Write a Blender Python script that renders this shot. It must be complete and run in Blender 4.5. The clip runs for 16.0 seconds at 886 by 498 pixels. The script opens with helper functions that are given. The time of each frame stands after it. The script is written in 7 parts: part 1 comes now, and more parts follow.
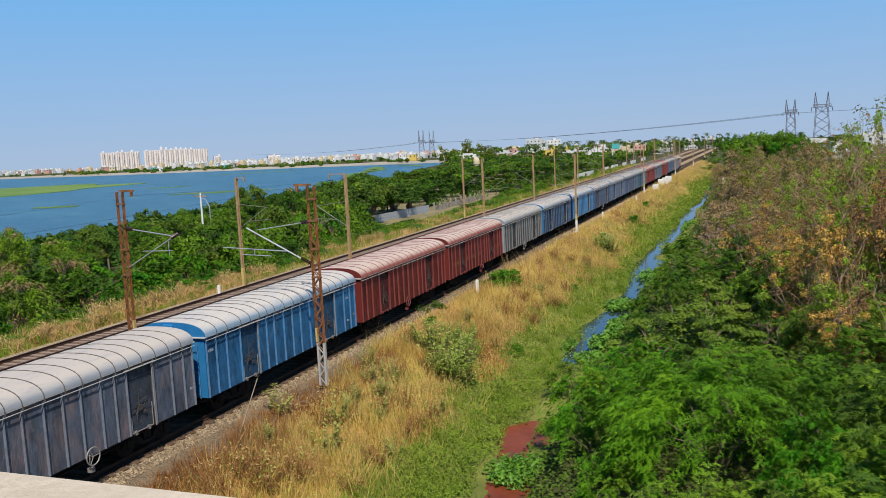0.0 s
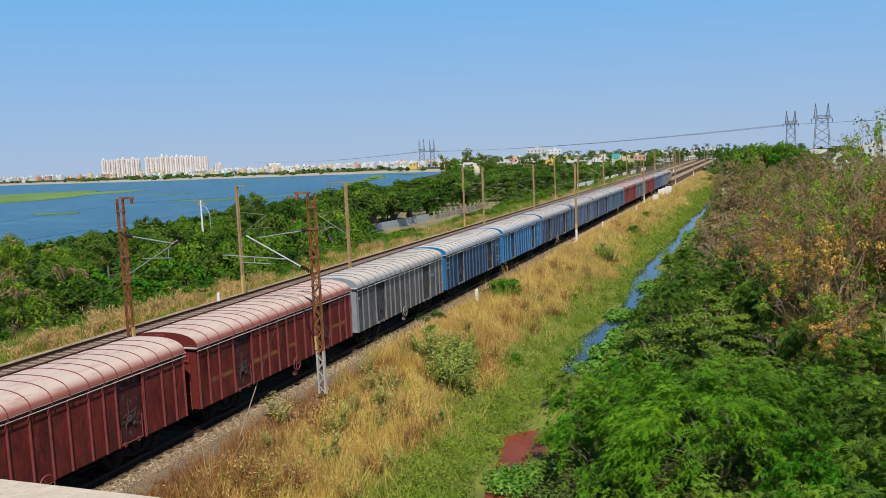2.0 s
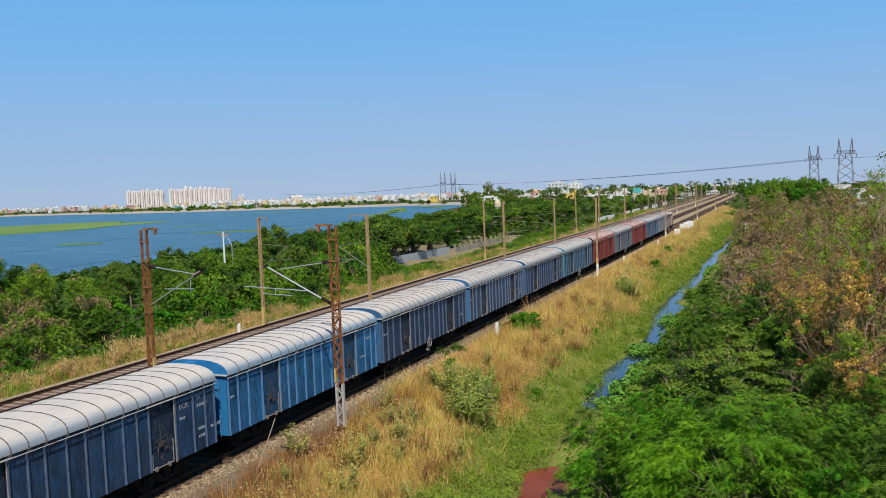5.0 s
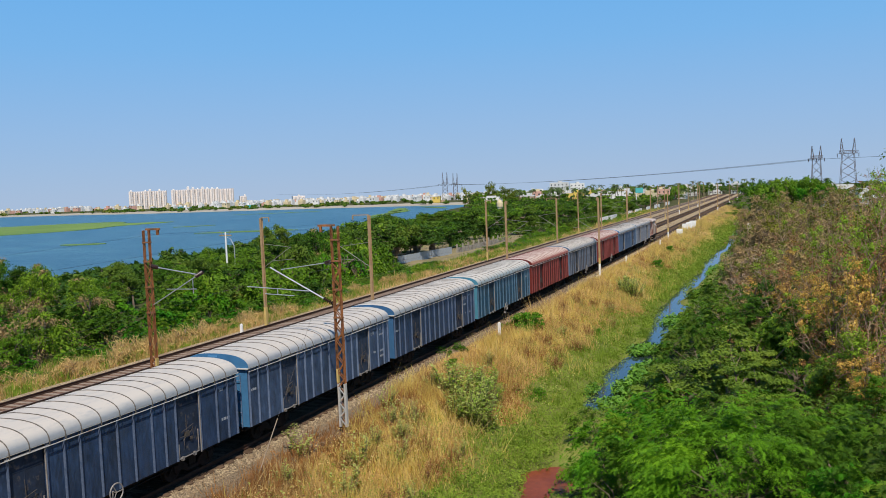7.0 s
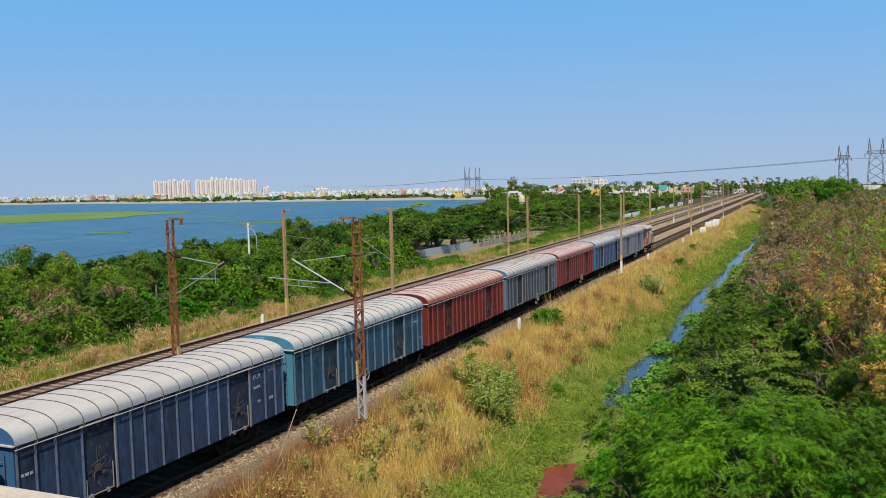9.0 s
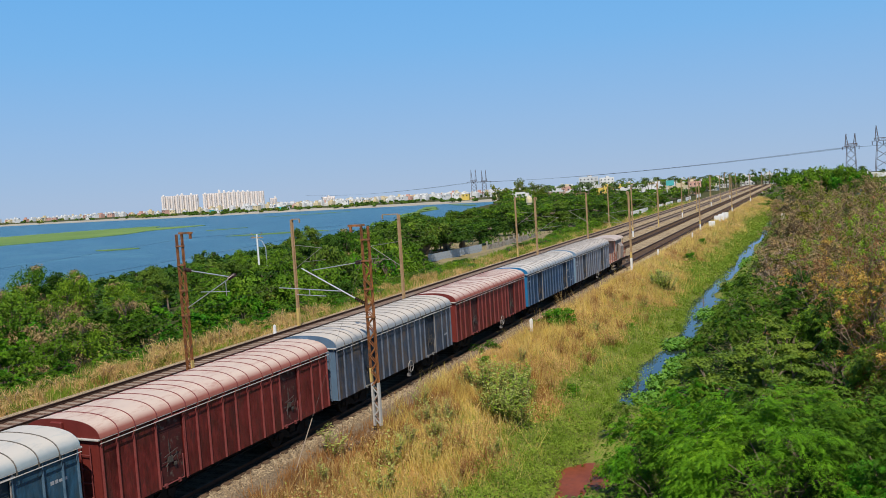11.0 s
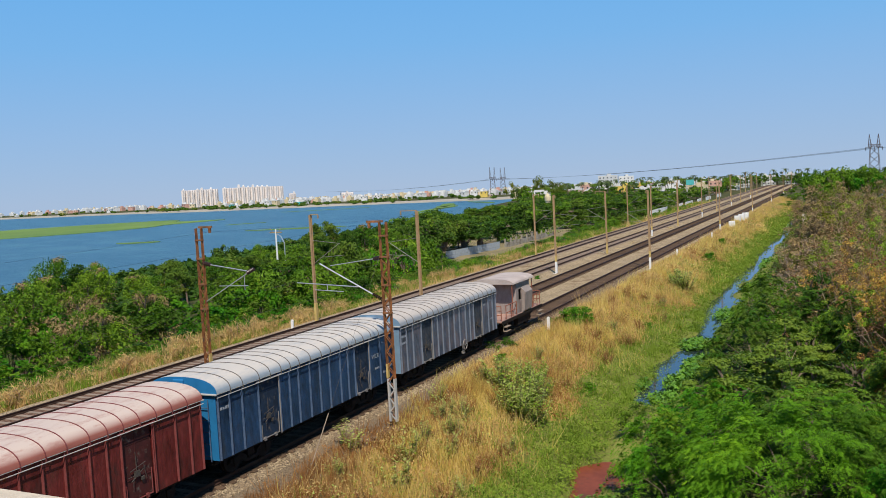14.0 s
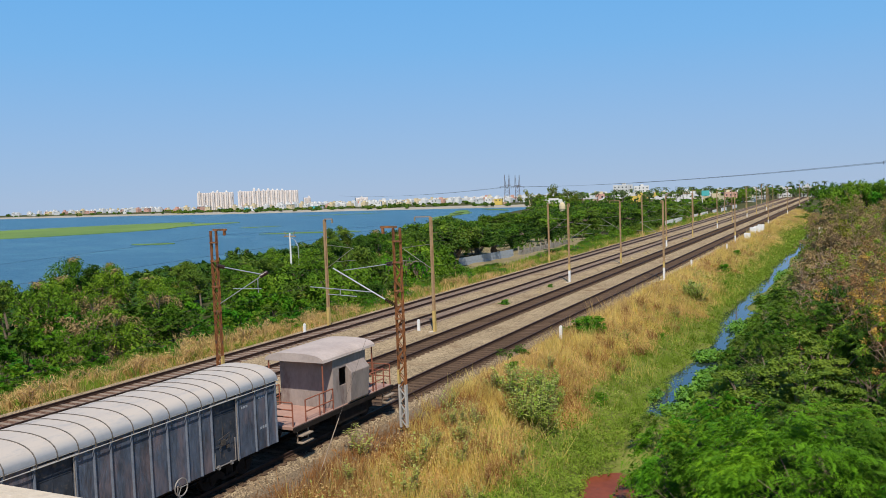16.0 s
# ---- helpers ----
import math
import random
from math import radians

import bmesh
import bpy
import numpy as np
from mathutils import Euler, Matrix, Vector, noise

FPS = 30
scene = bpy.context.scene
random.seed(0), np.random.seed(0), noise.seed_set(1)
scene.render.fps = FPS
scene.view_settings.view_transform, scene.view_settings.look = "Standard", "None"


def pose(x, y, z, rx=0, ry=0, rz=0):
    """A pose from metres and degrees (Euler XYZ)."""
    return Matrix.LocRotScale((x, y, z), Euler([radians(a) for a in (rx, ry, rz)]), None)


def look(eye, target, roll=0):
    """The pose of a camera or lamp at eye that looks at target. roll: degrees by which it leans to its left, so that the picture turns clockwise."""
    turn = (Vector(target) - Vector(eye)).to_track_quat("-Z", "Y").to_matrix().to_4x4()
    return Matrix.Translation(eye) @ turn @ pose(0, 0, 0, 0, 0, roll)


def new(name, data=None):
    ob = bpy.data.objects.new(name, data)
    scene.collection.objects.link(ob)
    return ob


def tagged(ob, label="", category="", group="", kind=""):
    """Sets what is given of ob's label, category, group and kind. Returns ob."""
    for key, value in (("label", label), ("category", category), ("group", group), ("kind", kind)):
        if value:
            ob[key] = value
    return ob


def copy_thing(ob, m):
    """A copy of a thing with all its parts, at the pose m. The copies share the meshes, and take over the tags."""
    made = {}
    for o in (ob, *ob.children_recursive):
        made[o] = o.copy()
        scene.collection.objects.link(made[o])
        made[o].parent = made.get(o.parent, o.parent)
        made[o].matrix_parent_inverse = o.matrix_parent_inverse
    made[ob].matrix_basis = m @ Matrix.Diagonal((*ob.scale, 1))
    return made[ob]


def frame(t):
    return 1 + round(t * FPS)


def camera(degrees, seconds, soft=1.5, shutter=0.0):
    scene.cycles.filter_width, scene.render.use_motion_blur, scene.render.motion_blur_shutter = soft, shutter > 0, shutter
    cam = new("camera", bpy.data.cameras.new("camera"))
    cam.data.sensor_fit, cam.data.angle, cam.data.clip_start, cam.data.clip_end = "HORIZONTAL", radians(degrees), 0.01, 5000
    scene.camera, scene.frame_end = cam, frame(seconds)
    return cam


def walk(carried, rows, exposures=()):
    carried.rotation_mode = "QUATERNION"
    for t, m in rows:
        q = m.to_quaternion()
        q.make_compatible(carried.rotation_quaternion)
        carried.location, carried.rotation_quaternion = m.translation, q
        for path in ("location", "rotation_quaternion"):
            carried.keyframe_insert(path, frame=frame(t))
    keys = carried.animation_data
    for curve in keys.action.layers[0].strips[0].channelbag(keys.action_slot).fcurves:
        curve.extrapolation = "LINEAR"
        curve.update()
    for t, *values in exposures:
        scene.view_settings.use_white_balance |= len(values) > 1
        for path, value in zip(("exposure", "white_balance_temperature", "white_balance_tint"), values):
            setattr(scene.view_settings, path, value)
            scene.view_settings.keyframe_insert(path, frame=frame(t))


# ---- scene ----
cam = camera(54.3, 16.0, soft=0.9)
EYE = (0.0, 0.0, 10.6)  # held above the parapet of a road bridge; the rails lie at z = 0
TURNS = [
    (0.0, 19.98, -6.95, 2.85),
    (0.5, 19.51, -6.49, 3.02),
    (1.0, 19.64, -6.55, 3.21),
    (1.5, 19.54, -6.83, 3.49),
    (2.0, 20.01, -6.36, 2.52),
    (2.5, 21.29, -5.78, 2.86),
    (3.0, 21.81, -4.80, 3.06),
    (3.5, 21.59, -4.74, 2.21),
    (4.0, 21.63, -4.55, 2.23),
    (4.5, 21.41, -4.45, 2.77),
    (5.0, 21.40, -4.12, 2.22),
    (7.5, 21.63, -4.10, 2.36),
    (8.0, 22.04, -4.05, 2.62),
    (8.5, 22.81, -4.07, 1.91),
    (9.0, 23.01, -4.44, 1.39),
    (9.5, 22.68, -4.07, 1.94),
    (10.0, 23.27, -3.82, 3.71),
    (12.5, 24.20, -4.49, 2.78),
    (13.0, 24.43, -4.46, 2.42),
    (13.5, 24.51, -4.38, 2.70),
    (14.0, 24.68, -4.29, 3.05),
    (14.5, 24.84, -3.86, 2.53),
    (15.0, 25.06, -3.79, 2.56),
    (15.5, 25.24, -3.73, 2.54),
    (16.0, 25.64, -3.81, 2.10)]
walk(cam, [(t, pose(*EYE, 90 + p, r, y)) for t, y, p, r in TURNS], exposures=[(0, 0.0), (16, 0.0)])

# ---- sky and sun ----
world = bpy.data.worlds.new("sky")
scene.world = world
world.use_nodes = True
wn = world.node_tree.nodes
sky = wn.new("ShaderNodeTexSky")
sky.sky_type, sky.sun_disc = "NISHITA", False
SUN = Vector((0.35, -0.62, 1.0)).normalized()  # towards the sun
sky.sun_elevation = math.asin(SUN.z)
sky.sun_rotation = math.atan2(SUN.x, SUN.y)
sky.air_density, sky.dust_density, sky.ozone_density = 1.0, 0.0, 6.0
wn["Background"].inputs["Strength"].default_value = 0.0865
way = wn.new("ShaderNodeTexCoord")
split = wn.new("ShaderNodeSeparateXYZ")
world.node_tree.links.new(way.outputs["Generated"], split.inputs[0])
haze = wn.new("ShaderNodeValToRGB")  # the clear air's own colour from the horizon upwards
for k, (at, c) in enumerate(((0.0, (4.1, 5.7, 8.25)), (0.07, (3.35, 5.6, 8.95)), (0.16, (2.25, 5.4, 9.7)), (0.28, (1.42, 4.9, 10.0)), (0.55, (0.55, 2.0, 5.2)), (1.0, (0.25, 1.0, 3.2)))):
    stop = haze.color_ramp.elements[k] if k < 2 else haze.color_ramp.elements.new(at)
    stop.position, stop.color = at, (*[v / 10 for v in c], 1.0)
world.node_tree.links.new(split.outputs["Z"], haze.inputs[0])
scale = wn.new("ShaderNodeMix")
scale.data_type, scale.blend_type = "RGBA", "MULTIPLY"
scale.inputs[0].default_value, scale.inputs[7].default_value = 1.0, (10, 10, 10, 1.0)
world.node_tree.links.new(haze.outputs[0], scale.inputs[6])
air = wn.new("ShaderNodeMix")
air.data_type = "RGBA"
air.inputs[0].default_value = 0.92
world.node_tree.links.new(sky.outputs[0], air.inputs[6])
world.node_tree.links.new(scale.outputs[2], air.inputs[7])
world.node_tree.links.new(air.outputs[2], wn["Background"].inputs["Color"])
sun = new("sun", bpy.data.lights.new("sun", "SUN"))
sun.data.energy, sun.data.angle, sun.data.color = 4.95, radians(0.53), (1.0, 0.93, 0.82)
sun.matrix_world = look((0, 0, 60), Vector((0, 0, 60)) - SUN)

# ---- materials ----
def surface(name, a, b, scale=2.0, fine=18.0, rough=0.75, metal=0.0, bump=0.15, stain=None, stain_at=0.58, stain_scale=0.8,
            stretch=(1, 1, 1), island=0.0, per_object=0.0, translucent=0.0, dust=None, dust_from=0.75, spec=0.3, depth=0.03, cells=0.0, soft=0.12,
            grime=None, grime_at=0.56, grime_scale=2.2):
    """A weathered surface: two base colours mixed by coarse and fine noise, a stain colour in patches, dust on what faces up."""
    m = bpy.data.materials.new(name)
    m.use_nodes = True
    n, link = m.node_tree.nodes, m.node_tree.links.new
    bsdf = n["Principled BSDF"]
    tex = n.new("ShaderNodeTexCoord")
    mapping = n.new("ShaderNodeMapping")
    mapping.inputs["Scale"].default_value = stretch
    link(tex.outputs["Object"], mapping.inputs["Vector"])

    def noise_at(s, detail=4.0, rough_=0.6):
        t = n.new("ShaderNodeTexNoise")
        t.inputs["Scale"].default_value, t.inputs["Detail"].default_value, t.inputs["Roughness"].default_value = s, detail, rough_
        link(mapping.outputs[0], t.inputs["Vector"])
        return t.outputs["Fac"]

    def ramp(fac, lo, hi):
        r = n.new("ShaderNodeMapRange")
        r.inputs["From Min"].default_value, r.inputs["From Max"].default_value = lo, hi
        link(fac, r.inputs["Value"])
        return r.outputs[0]

    def mix(fac, c1, c2, mode="MIX"):
        x = n.new("ShaderNodeMix")
        x.data_type, x.blend_type = "RGBA", mode
        for sock, v in ((x.inputs[0], fac), (x.inputs[6], c1), (x.inputs[7], c2)):
            if hasattr(v, "links"):
                link(v, sock)
            else:
                sock.default_value = v
        return x.outputs[2]

    coarse, small = noise_at(scale), noise_at(fine, 5.0, 0.7)
    both = n.new("ShaderNodeMath")
    both.operation = "MULTIPLY_ADD"
    link(small, both.inputs[0])
    both.inputs[1].default_value = 0.45
    add = n.new("ShaderNodeMath")
    add.operation = "MULTIPLY"
    link(coarse, add.inputs[0])
    add.inputs[1].default_value = 0.6
    link(add.outputs[0], both.inputs[2])
    fac = ramp(both.outputs[0], 0.36, 0.68)
    if island:
        g = n.new("ShaderNodeNewGeometry")
        fac2 = n.new("ShaderNodeMix")
        fac2.data_type = "FLOAT"
        fac2.inputs[0].default_value = island
        link(fac, fac2.inputs[2])
        link(g.outputs["Random Per Island"], fac2.inputs[3])
        fac = fac2.outputs[0]
    if cells:  # single stones: each cell takes its own share of the two colours
        vor = n.new("ShaderNodeTexVoronoi")
        vor.inputs["Scale"].default_value = cells
        link(mapping.outputs[0], vor.inputs["Vector"])
        one = n.new("ShaderNodeSeparateColor")
        link(vor.outputs["Color"], one.inputs[0])
        fac3 = n.new("ShaderNodeMix")
        fac3.data_type = "FLOAT"
        fac3.inputs[0].default_value = 0.7
        link(fac, fac3.inputs[2])
        link(one.outputs[0], fac3.inputs[3])
        fac, small = fac3.outputs[0], vor.outputs["Distance"]
    colour = mix(fac, a, b)
    if stain:
        patch = ramp(noise_at(stain_scale, 6.0, 0.65), stain_at, stain_at + soft)
        colour = mix(patch, colour, stain)
    if grime:
        spots = ramp(noise_at(grime_scale, 8.0, 0.72), grime_at, grime_at + 0.16)
        colour = mix(spots, colour, grime)
    if dust:
        g = n.new("ShaderNodeNewGeometry")
        sep = n.new("ShaderNodeSeparateXYZ")
        link(g.outputs["Normal"], sep.inputs[0])
        up = ramp(sep.outputs["Z"], dust_from, 0.9)
        streak = ramp(noise_at(1.6, 6.0, 0.75), 0.16, 0.50)
        mul = n.new("ShaderNodeMath")
        mul.operation = "MULTIPLY"
        link(up, mul.inputs[0])
        link(streak, mul.inputs[1])
        colour = mix(mul.outputs[0], colour, dust)
    if per_object:
        info = n.new("ShaderNodeObjectInfo")
        hsv = n.new("ShaderNodeHueSaturation")
        link(ramp_out(n, link, info.outputs["Random"], 1 - per_object, 1 + per_object), hsv.inputs["Value"])
        if translucent:  # paler plants are yellower
            link(ramp_out(n, link, info.outputs["Random"], .515, .475), hsv.inputs["Hue"])
        link(colour, hsv.inputs["Color"])
        colour = hsv.outputs[0]
    link(colour, bsdf.inputs["Base Color"])
    bsdf.inputs["Roughness"].default_value, bsdf.inputs["Metallic"].default_value = rough, metal
    bsdf.inputs["Specular IOR Level"].default_value = spec
    if bump:
        bp = n.new("ShaderNodeBump")
        bp.inputs["Strength"].default_value, bp.inputs["Distance"].default_value = bump, depth
        link(small, bp.inputs["Height"])
        link(bp.outputs[0], bsdf.inputs["Normal"])
    if translucent:
        tr = n.new("ShaderNodeBsdfTranslucent")
        link(colour, tr.inputs["Color"])
        sh = n.new("ShaderNodeMixShader")
        sh.inputs[0].default_value = translucent
        link(bsdf.outputs[0], sh.inputs[1])
        link(tr.outputs[0], sh.inputs[2])
        link(sh.outputs[0], n["Material Output"].inputs["Surface"])
    return m


def ramp_out(n, link, value, lo, hi):
    r = n.new("ShaderNodeMapRange")
    r.inputs["To Min"].default_value, r.inputs["To Max"].default_value = lo, hi
    link(value, r.inputs["Value"])
    return r.outputs[0]


def rgb(r, g, b):
    return (r, g, b, 1.0)


M = {}
M["concrete"] = surface("concrete", rgb(.50, .41, .30), rgb(.68, .58, .45), 1.5, 25, .85, bump=.4, stain=rgb(.36, .29, .22), stain_at=.6)
M["asphalt"] = surface("asphalt", rgb(.045, .045, .045), rgb(.07, .068, .065), 1, 40, .9)
M["ballast"] = surface("ballast", rgb(.085, .06, .034), rgb(.58, .44, .27), 0.4, 6, .95, bump=1.0, stain=rgb(.23, .155, .09), stain_at=.55, stain_scale=.3, cells=15, spec=.04)
M["ballast_oily"] = surface("ballast_oily", rgb(.02, .013, .009), rgb(.15, .095, .06), 0.6, 6, .9, bump=1.0, cells=15, spec=.04)
M["ballast_worn"] = surface("ballast_worn", rgb(.055, .03, .021), rgb(.26, .16, .112), 0.6, 6, .9, bump=.8, cells=11, spec=.04)
M["grit"] = surface("grit", rgb(.10, .072, .046), rgb(.31, .235, .155), .6, 9, .95, spec=.05, bump=.9, depth=.05, stain=rgb(.27, .165, .085), stain_at=.55, stain_scale=.5, cells=20)
M["weed_soil"] = surface("weed_soil", rgb(.10, .12, .022), rgb(.24, .25, .05), .4, 7, .95, bump=.6)
M["stone"] = surface("stone", rgb(.07, .05, .034), rgb(.31, .235, .16), 1, 9, .95, spec=.05, bump=0, island=.8)
M["sleeper"] = surface("sleeper", rgb(.08, .05, .032), rgb(.15, .10, .066), 2, 20, .9, per_object=.2, spec=.04)
M["sleeper_pale"] = surface("sleeper_pale", rgb(.22, .17, .13), rgb(.34, .27, .21), 2, 20, .9, spec=.04)
M["rail"] = surface("rail", rgb(.045, .024, .017), rgb(.085, .045, .03), 2, 30, .6, metal=.4)
M["earth"] = surface("earth", rgb(.25, .14, .042), rgb(.44, .27, .08), .25, 6, .95, bump=.6, stain=rgb(.22, .20, .035), stain_at=.5, stain_scale=.09)
M["town_ground"] = surface("town_ground", rgb(.04, .055, .018), rgb(.11, .10, .045), .05, 1.5, .95, bump=.3, spec=.04)
M["dry_grass"] = surface("dry_grass", rgb(.37, .20, .066), rgb(.92, .70, .30), .16, 2.5, .8, bump=0, island=.45, translucent=.4, spec=.1)
M["gold_grass"] = surface("gold_grass", rgb(.56, .385, .08), rgb(.95, .79, .26), .16, 2.5, .8, bump=0, island=.45, translucent=.4, spec=.1)
M["rust_grass"] = surface("rust_grass", rgb(.22, .09, .03), rgb(.50, .26, .09), .3, 2.5, .8, bump=0, island=.5, translucent=.35, spec=.1)
M["green_grass"] = surface("green_grass", rgb(.095, .185, .016), rgb(.33, .43, .055), .3, 3, .8, bump=0, island=.5, translucent=.35, spec=.1)
M["leaf_scrub"] = surface("leaf_scrub", rgb(.045, .135, .008), rgb(.165, .305, .022), .35, 2, .6, bump=0, island=.5, translucent=.3, per_object=.38, spec=.1)
M["leaf_dark"] = surface("leaf_dark", rgb(.035, .095, .010), rgb(.115, .20, .024), .35, 2, .6, bump=0, island=.5, translucent=.28, per_object=.32, spec=.1)
M["leaf_olive"] = surface("leaf_olive", rgb(.10, .14, .014), rgb(.25, .27, .035), .35, 2, .6, bump=0, island=.5, translucent=.25, per_object=.2, spec=.1)
M["leaf_bright"] = surface("leaf_bright", rgb(.034, .16, .007), rgb(.125, .36, .016), .5, 2, .55, bump=0, island=.5, translucent=.38, per_object=.12, spec=.1)
M["leaf_fresh"] = surface("leaf_fresh", rgb(.075, .26, .008), rgb(.20, .46, .02), .5, 2, .55, bump=0, island=.5, translucent=.4, per_object=.1, spec=.1)
M["leaf_pale"] = surface("leaf_pale", rgb(.27, .33, .06), rgb(.62, .66, .20), .6, 3, .6, bump=0, island=.6, translucent=.4, spec=.15)
M["leaf_lime"] = surface("leaf_lime", rgb(.18, .33, .02), rgb(.34, .48, .04), .6, 3, .6, bump=0, island=.6, translucent=.35, spec=.2)
M["leaf_dry"] = surface("leaf_dry", rgb(.23, .155, .065), rgb(.44, .32, .15), .5, 3, .8, bump=0, island=.6, translucent=.2, spec=.1)
M["leaf_layer"] = surface("leaf_layer", rgb(.065, .145, .010), rgb(.21, .315, .036), .5, 3, .5, bump=0, island=.55, translucent=.3, per_object=.1, spec=.2)
M["leaf_gold"] = surface("leaf_gold", rgb(.46, .24, .04), rgb(.80, .55, .14), .5, 3, .7, bump=0, island=.6, translucent=.35, spec=.1)
M["leaf_rust"] = surface("leaf_rust", rgb(.20, .09, .04), rgb(.40, .21, .09), .5, 3, .7, bump=0, island=.6, translucent=.25, spec=.1)
M["leaf_hyacinth"] = surface("leaf_hyacinth", rgb(.05, .155, .012), rgb(.19, .37, .038), .6, 3, .45, bump=0, island=.6, translucent=.2)
M["palm_leaf"] = surface("palm_leaf", rgb(.05, .085, .02), rgb(.12, .16, .05), .5, 2, .6, bump=0, island=.4)
M["bark"] = surface("bark", rgb(.10, .075, .05), rgb(.22, .17, .12), 1.5, 14, .9, bump=.4)
M["twig_pale"] = surface("twig_pale", rgb(.32, .225, .17), rgb(.52, .40, .32), 1.5, 14, .9, bump=.2)
M["limb_pale"] = surface("limb_pale", rgb(.28, .20, .13), rgb(.48, .37, .26), 1.5, 14, .9, bump=.2)
M["twig"] = surface("twig", rgb(.23, .145, .09), rgb(.43, .295, .195), 1.5, 14, .9, bump=.2)
M["mast_rust"] = surface("mast_rust", rgb(.13, .042, .016), rgb(.44, .18, .062), 1.6, 9, .75, metal=.1, stain=rgb(.11, .075, .052), stain_scale=2.4, stain_at=.52)
M["mast_dull"] = surface("mast_dull", rgb(.24, .145, .07), rgb(.44, .30, .165), 1.2, 12, .8, stain=rgb(.22, .1, .05), stain_scale=.9)
M["grey_paint"] = surface("grey_paint", rgb(.36, .35, .33), rgb(.5, .48, .45), 2, 16, .6, stain=rgb(.24, .13, .07), stain_at=.63)
M["yellow_paint"] = surface("yellow_paint", rgb(.46, .32, .10), rgb(.60, .44, .16), 2, 16, .7, stain=rgb(.25, .15, .08), stain_at=.56)
M["white_paint"] = surface("white_paint", rgb(.7, .69, .66), rgb(.82, .81, .78), 2, 12, .6, stain=rgb(.5, .46, .4), stain_at=.62)
M["galvanised"] = surface("galvanised", rgb(.42, .43, .44), rgb(.6, .61, .62), 3, 20, .4, metal=.6)
M["porcelain"] = surface("porcelain", rgb(.04, .022, .018), rgb(.06, .035, .03), 3, 20, .25)
M["wire"] = surface("wire", rgb(.06, .05, .05), rgb(.1, .09, .08), 3, 20, .5, metal=.5)
M["pylon_steel"] = surface("pylon_steel", rgb(.09, .075, .075), rgb(.16, .13, .125), 1, 9, .7, metal=.3)
M["underframe"] = surface("underframe", rgb(.012, .010, .009), rgb(.034, .026, .022), 2, 14, .9, spec=.1, stain=rgb(.055, .032, .022), stain_at=.62)
M["steel"] = surface("steel", rgb(.25, .24, .23), rgb(.4, .39, .38), 3, 20, .35, metal=.8)
M["water_lake"] = surface("water_lake", rgb(.021, .085, .132), rgb(.034, .114, .165), .012, .6, .3, bump=1.0, depth=.5, spec=.4, stretch=(.5, 1, 1), stain=rgb(.058, .16, .20), stain_scale=.09, stain_at=.5)
M["water_ditch"] = surface("water_ditch", rgb(.02, .03, .04), rgb(.03, .045, .055), .3, 3, .06, bump=.03, spec=.5)
M["water_red"] = surface("water_red", rgb(.15, .034, .014), rgb(.24, .06, .026), .5, 4, .45, bump=.05, spec=.15, stain=rgb(.10, .05, .025), stain_at=.55, stain_scale=.8)
M["weed_mat"] = surface("weed_mat", rgb(.09, .17, .03), rgb(.18, .27, .05), .02, .4, .8, bump=.2)
M["sand"] = surface("sand", rgb(.15, .13, .06), rgb(.32, .25, .13), .2, 4, .95, bump=.3)
M["strand"] = surface("strand", rgb(.30, .27, .21), rgb(.44, .39, .31), .05, 1.5, .95, bump=.2, spec=.1)
M["glass"] = surface("glass", rgb(.03, .04, .05), rgb(.06, .07, .08), 1, 3, .15, bump=0, spec=.5)
M["tower_wall"] = surface("tower_wall", rgb(.66, .58, .54), rgb(.82, .76, .71), .02, .5, .85, bump=0)
for key, c in dict(white=(.72, .71, .68), cream=(.70, .58, .36), yellow=(.72, .52, .12), pink=(.62, .36, .28), grey=(.42, .42, .42),
                   tan=(.5, .36, .24), turquoise=(.10, .48, .47), blue=(.16, .36, .62)).items():
    M["wall_" + key] = surface("wall_" + key, rgb(*[v * .85 for v in c]), rgb(*c), .15, 1.5, .85, bump=0, stain=rgb(*[v * .6 for v in c]), stain_at=.64, stain_scale=.3)
M["roof_flat"] = surface("roof_flat", rgb(.42, .38, .34), rgb(.58, .54, .5), .2, 2, .9, bump=0)
M["window_far"] = surface("window_far", rgb(.40, .37, .36), rgb(.54, .50, .48), .5, 3, .4, bump=0)
M["dull_steel"] = surface("dull_steel", rgb(.20, .185, .17), rgb(.34, .31, .29), 3, 20, .6, metal=.2)
M["old_iron"] = surface("old_iron", rgb(.04, .035, .03), rgb(.13, .11, .098), 3, 20, .6, metal=.2, stain=rgb(.12, .07, .045), stain_scale=4)
M["yellow_dust"] = surface("yellow_dust", rgb(.24, .18, .13), rgb(.38, .30, .22), 2, 14, .85)
M["grey_wall"] = surface("grey_wall", rgb(.24, .21, .17), rgb(.40, .36, .29), 1, 8, .9, bump=.3, stain=rgb(.16, .13, .10), stain_at=.52)
M["tin"] = surface("tin", rgb(.3, .34, .38), rgb(.5, .53, .56), .8, 6, .45, metal=.4, stain=rgb(.3, .18, .1), stain_at=.6)


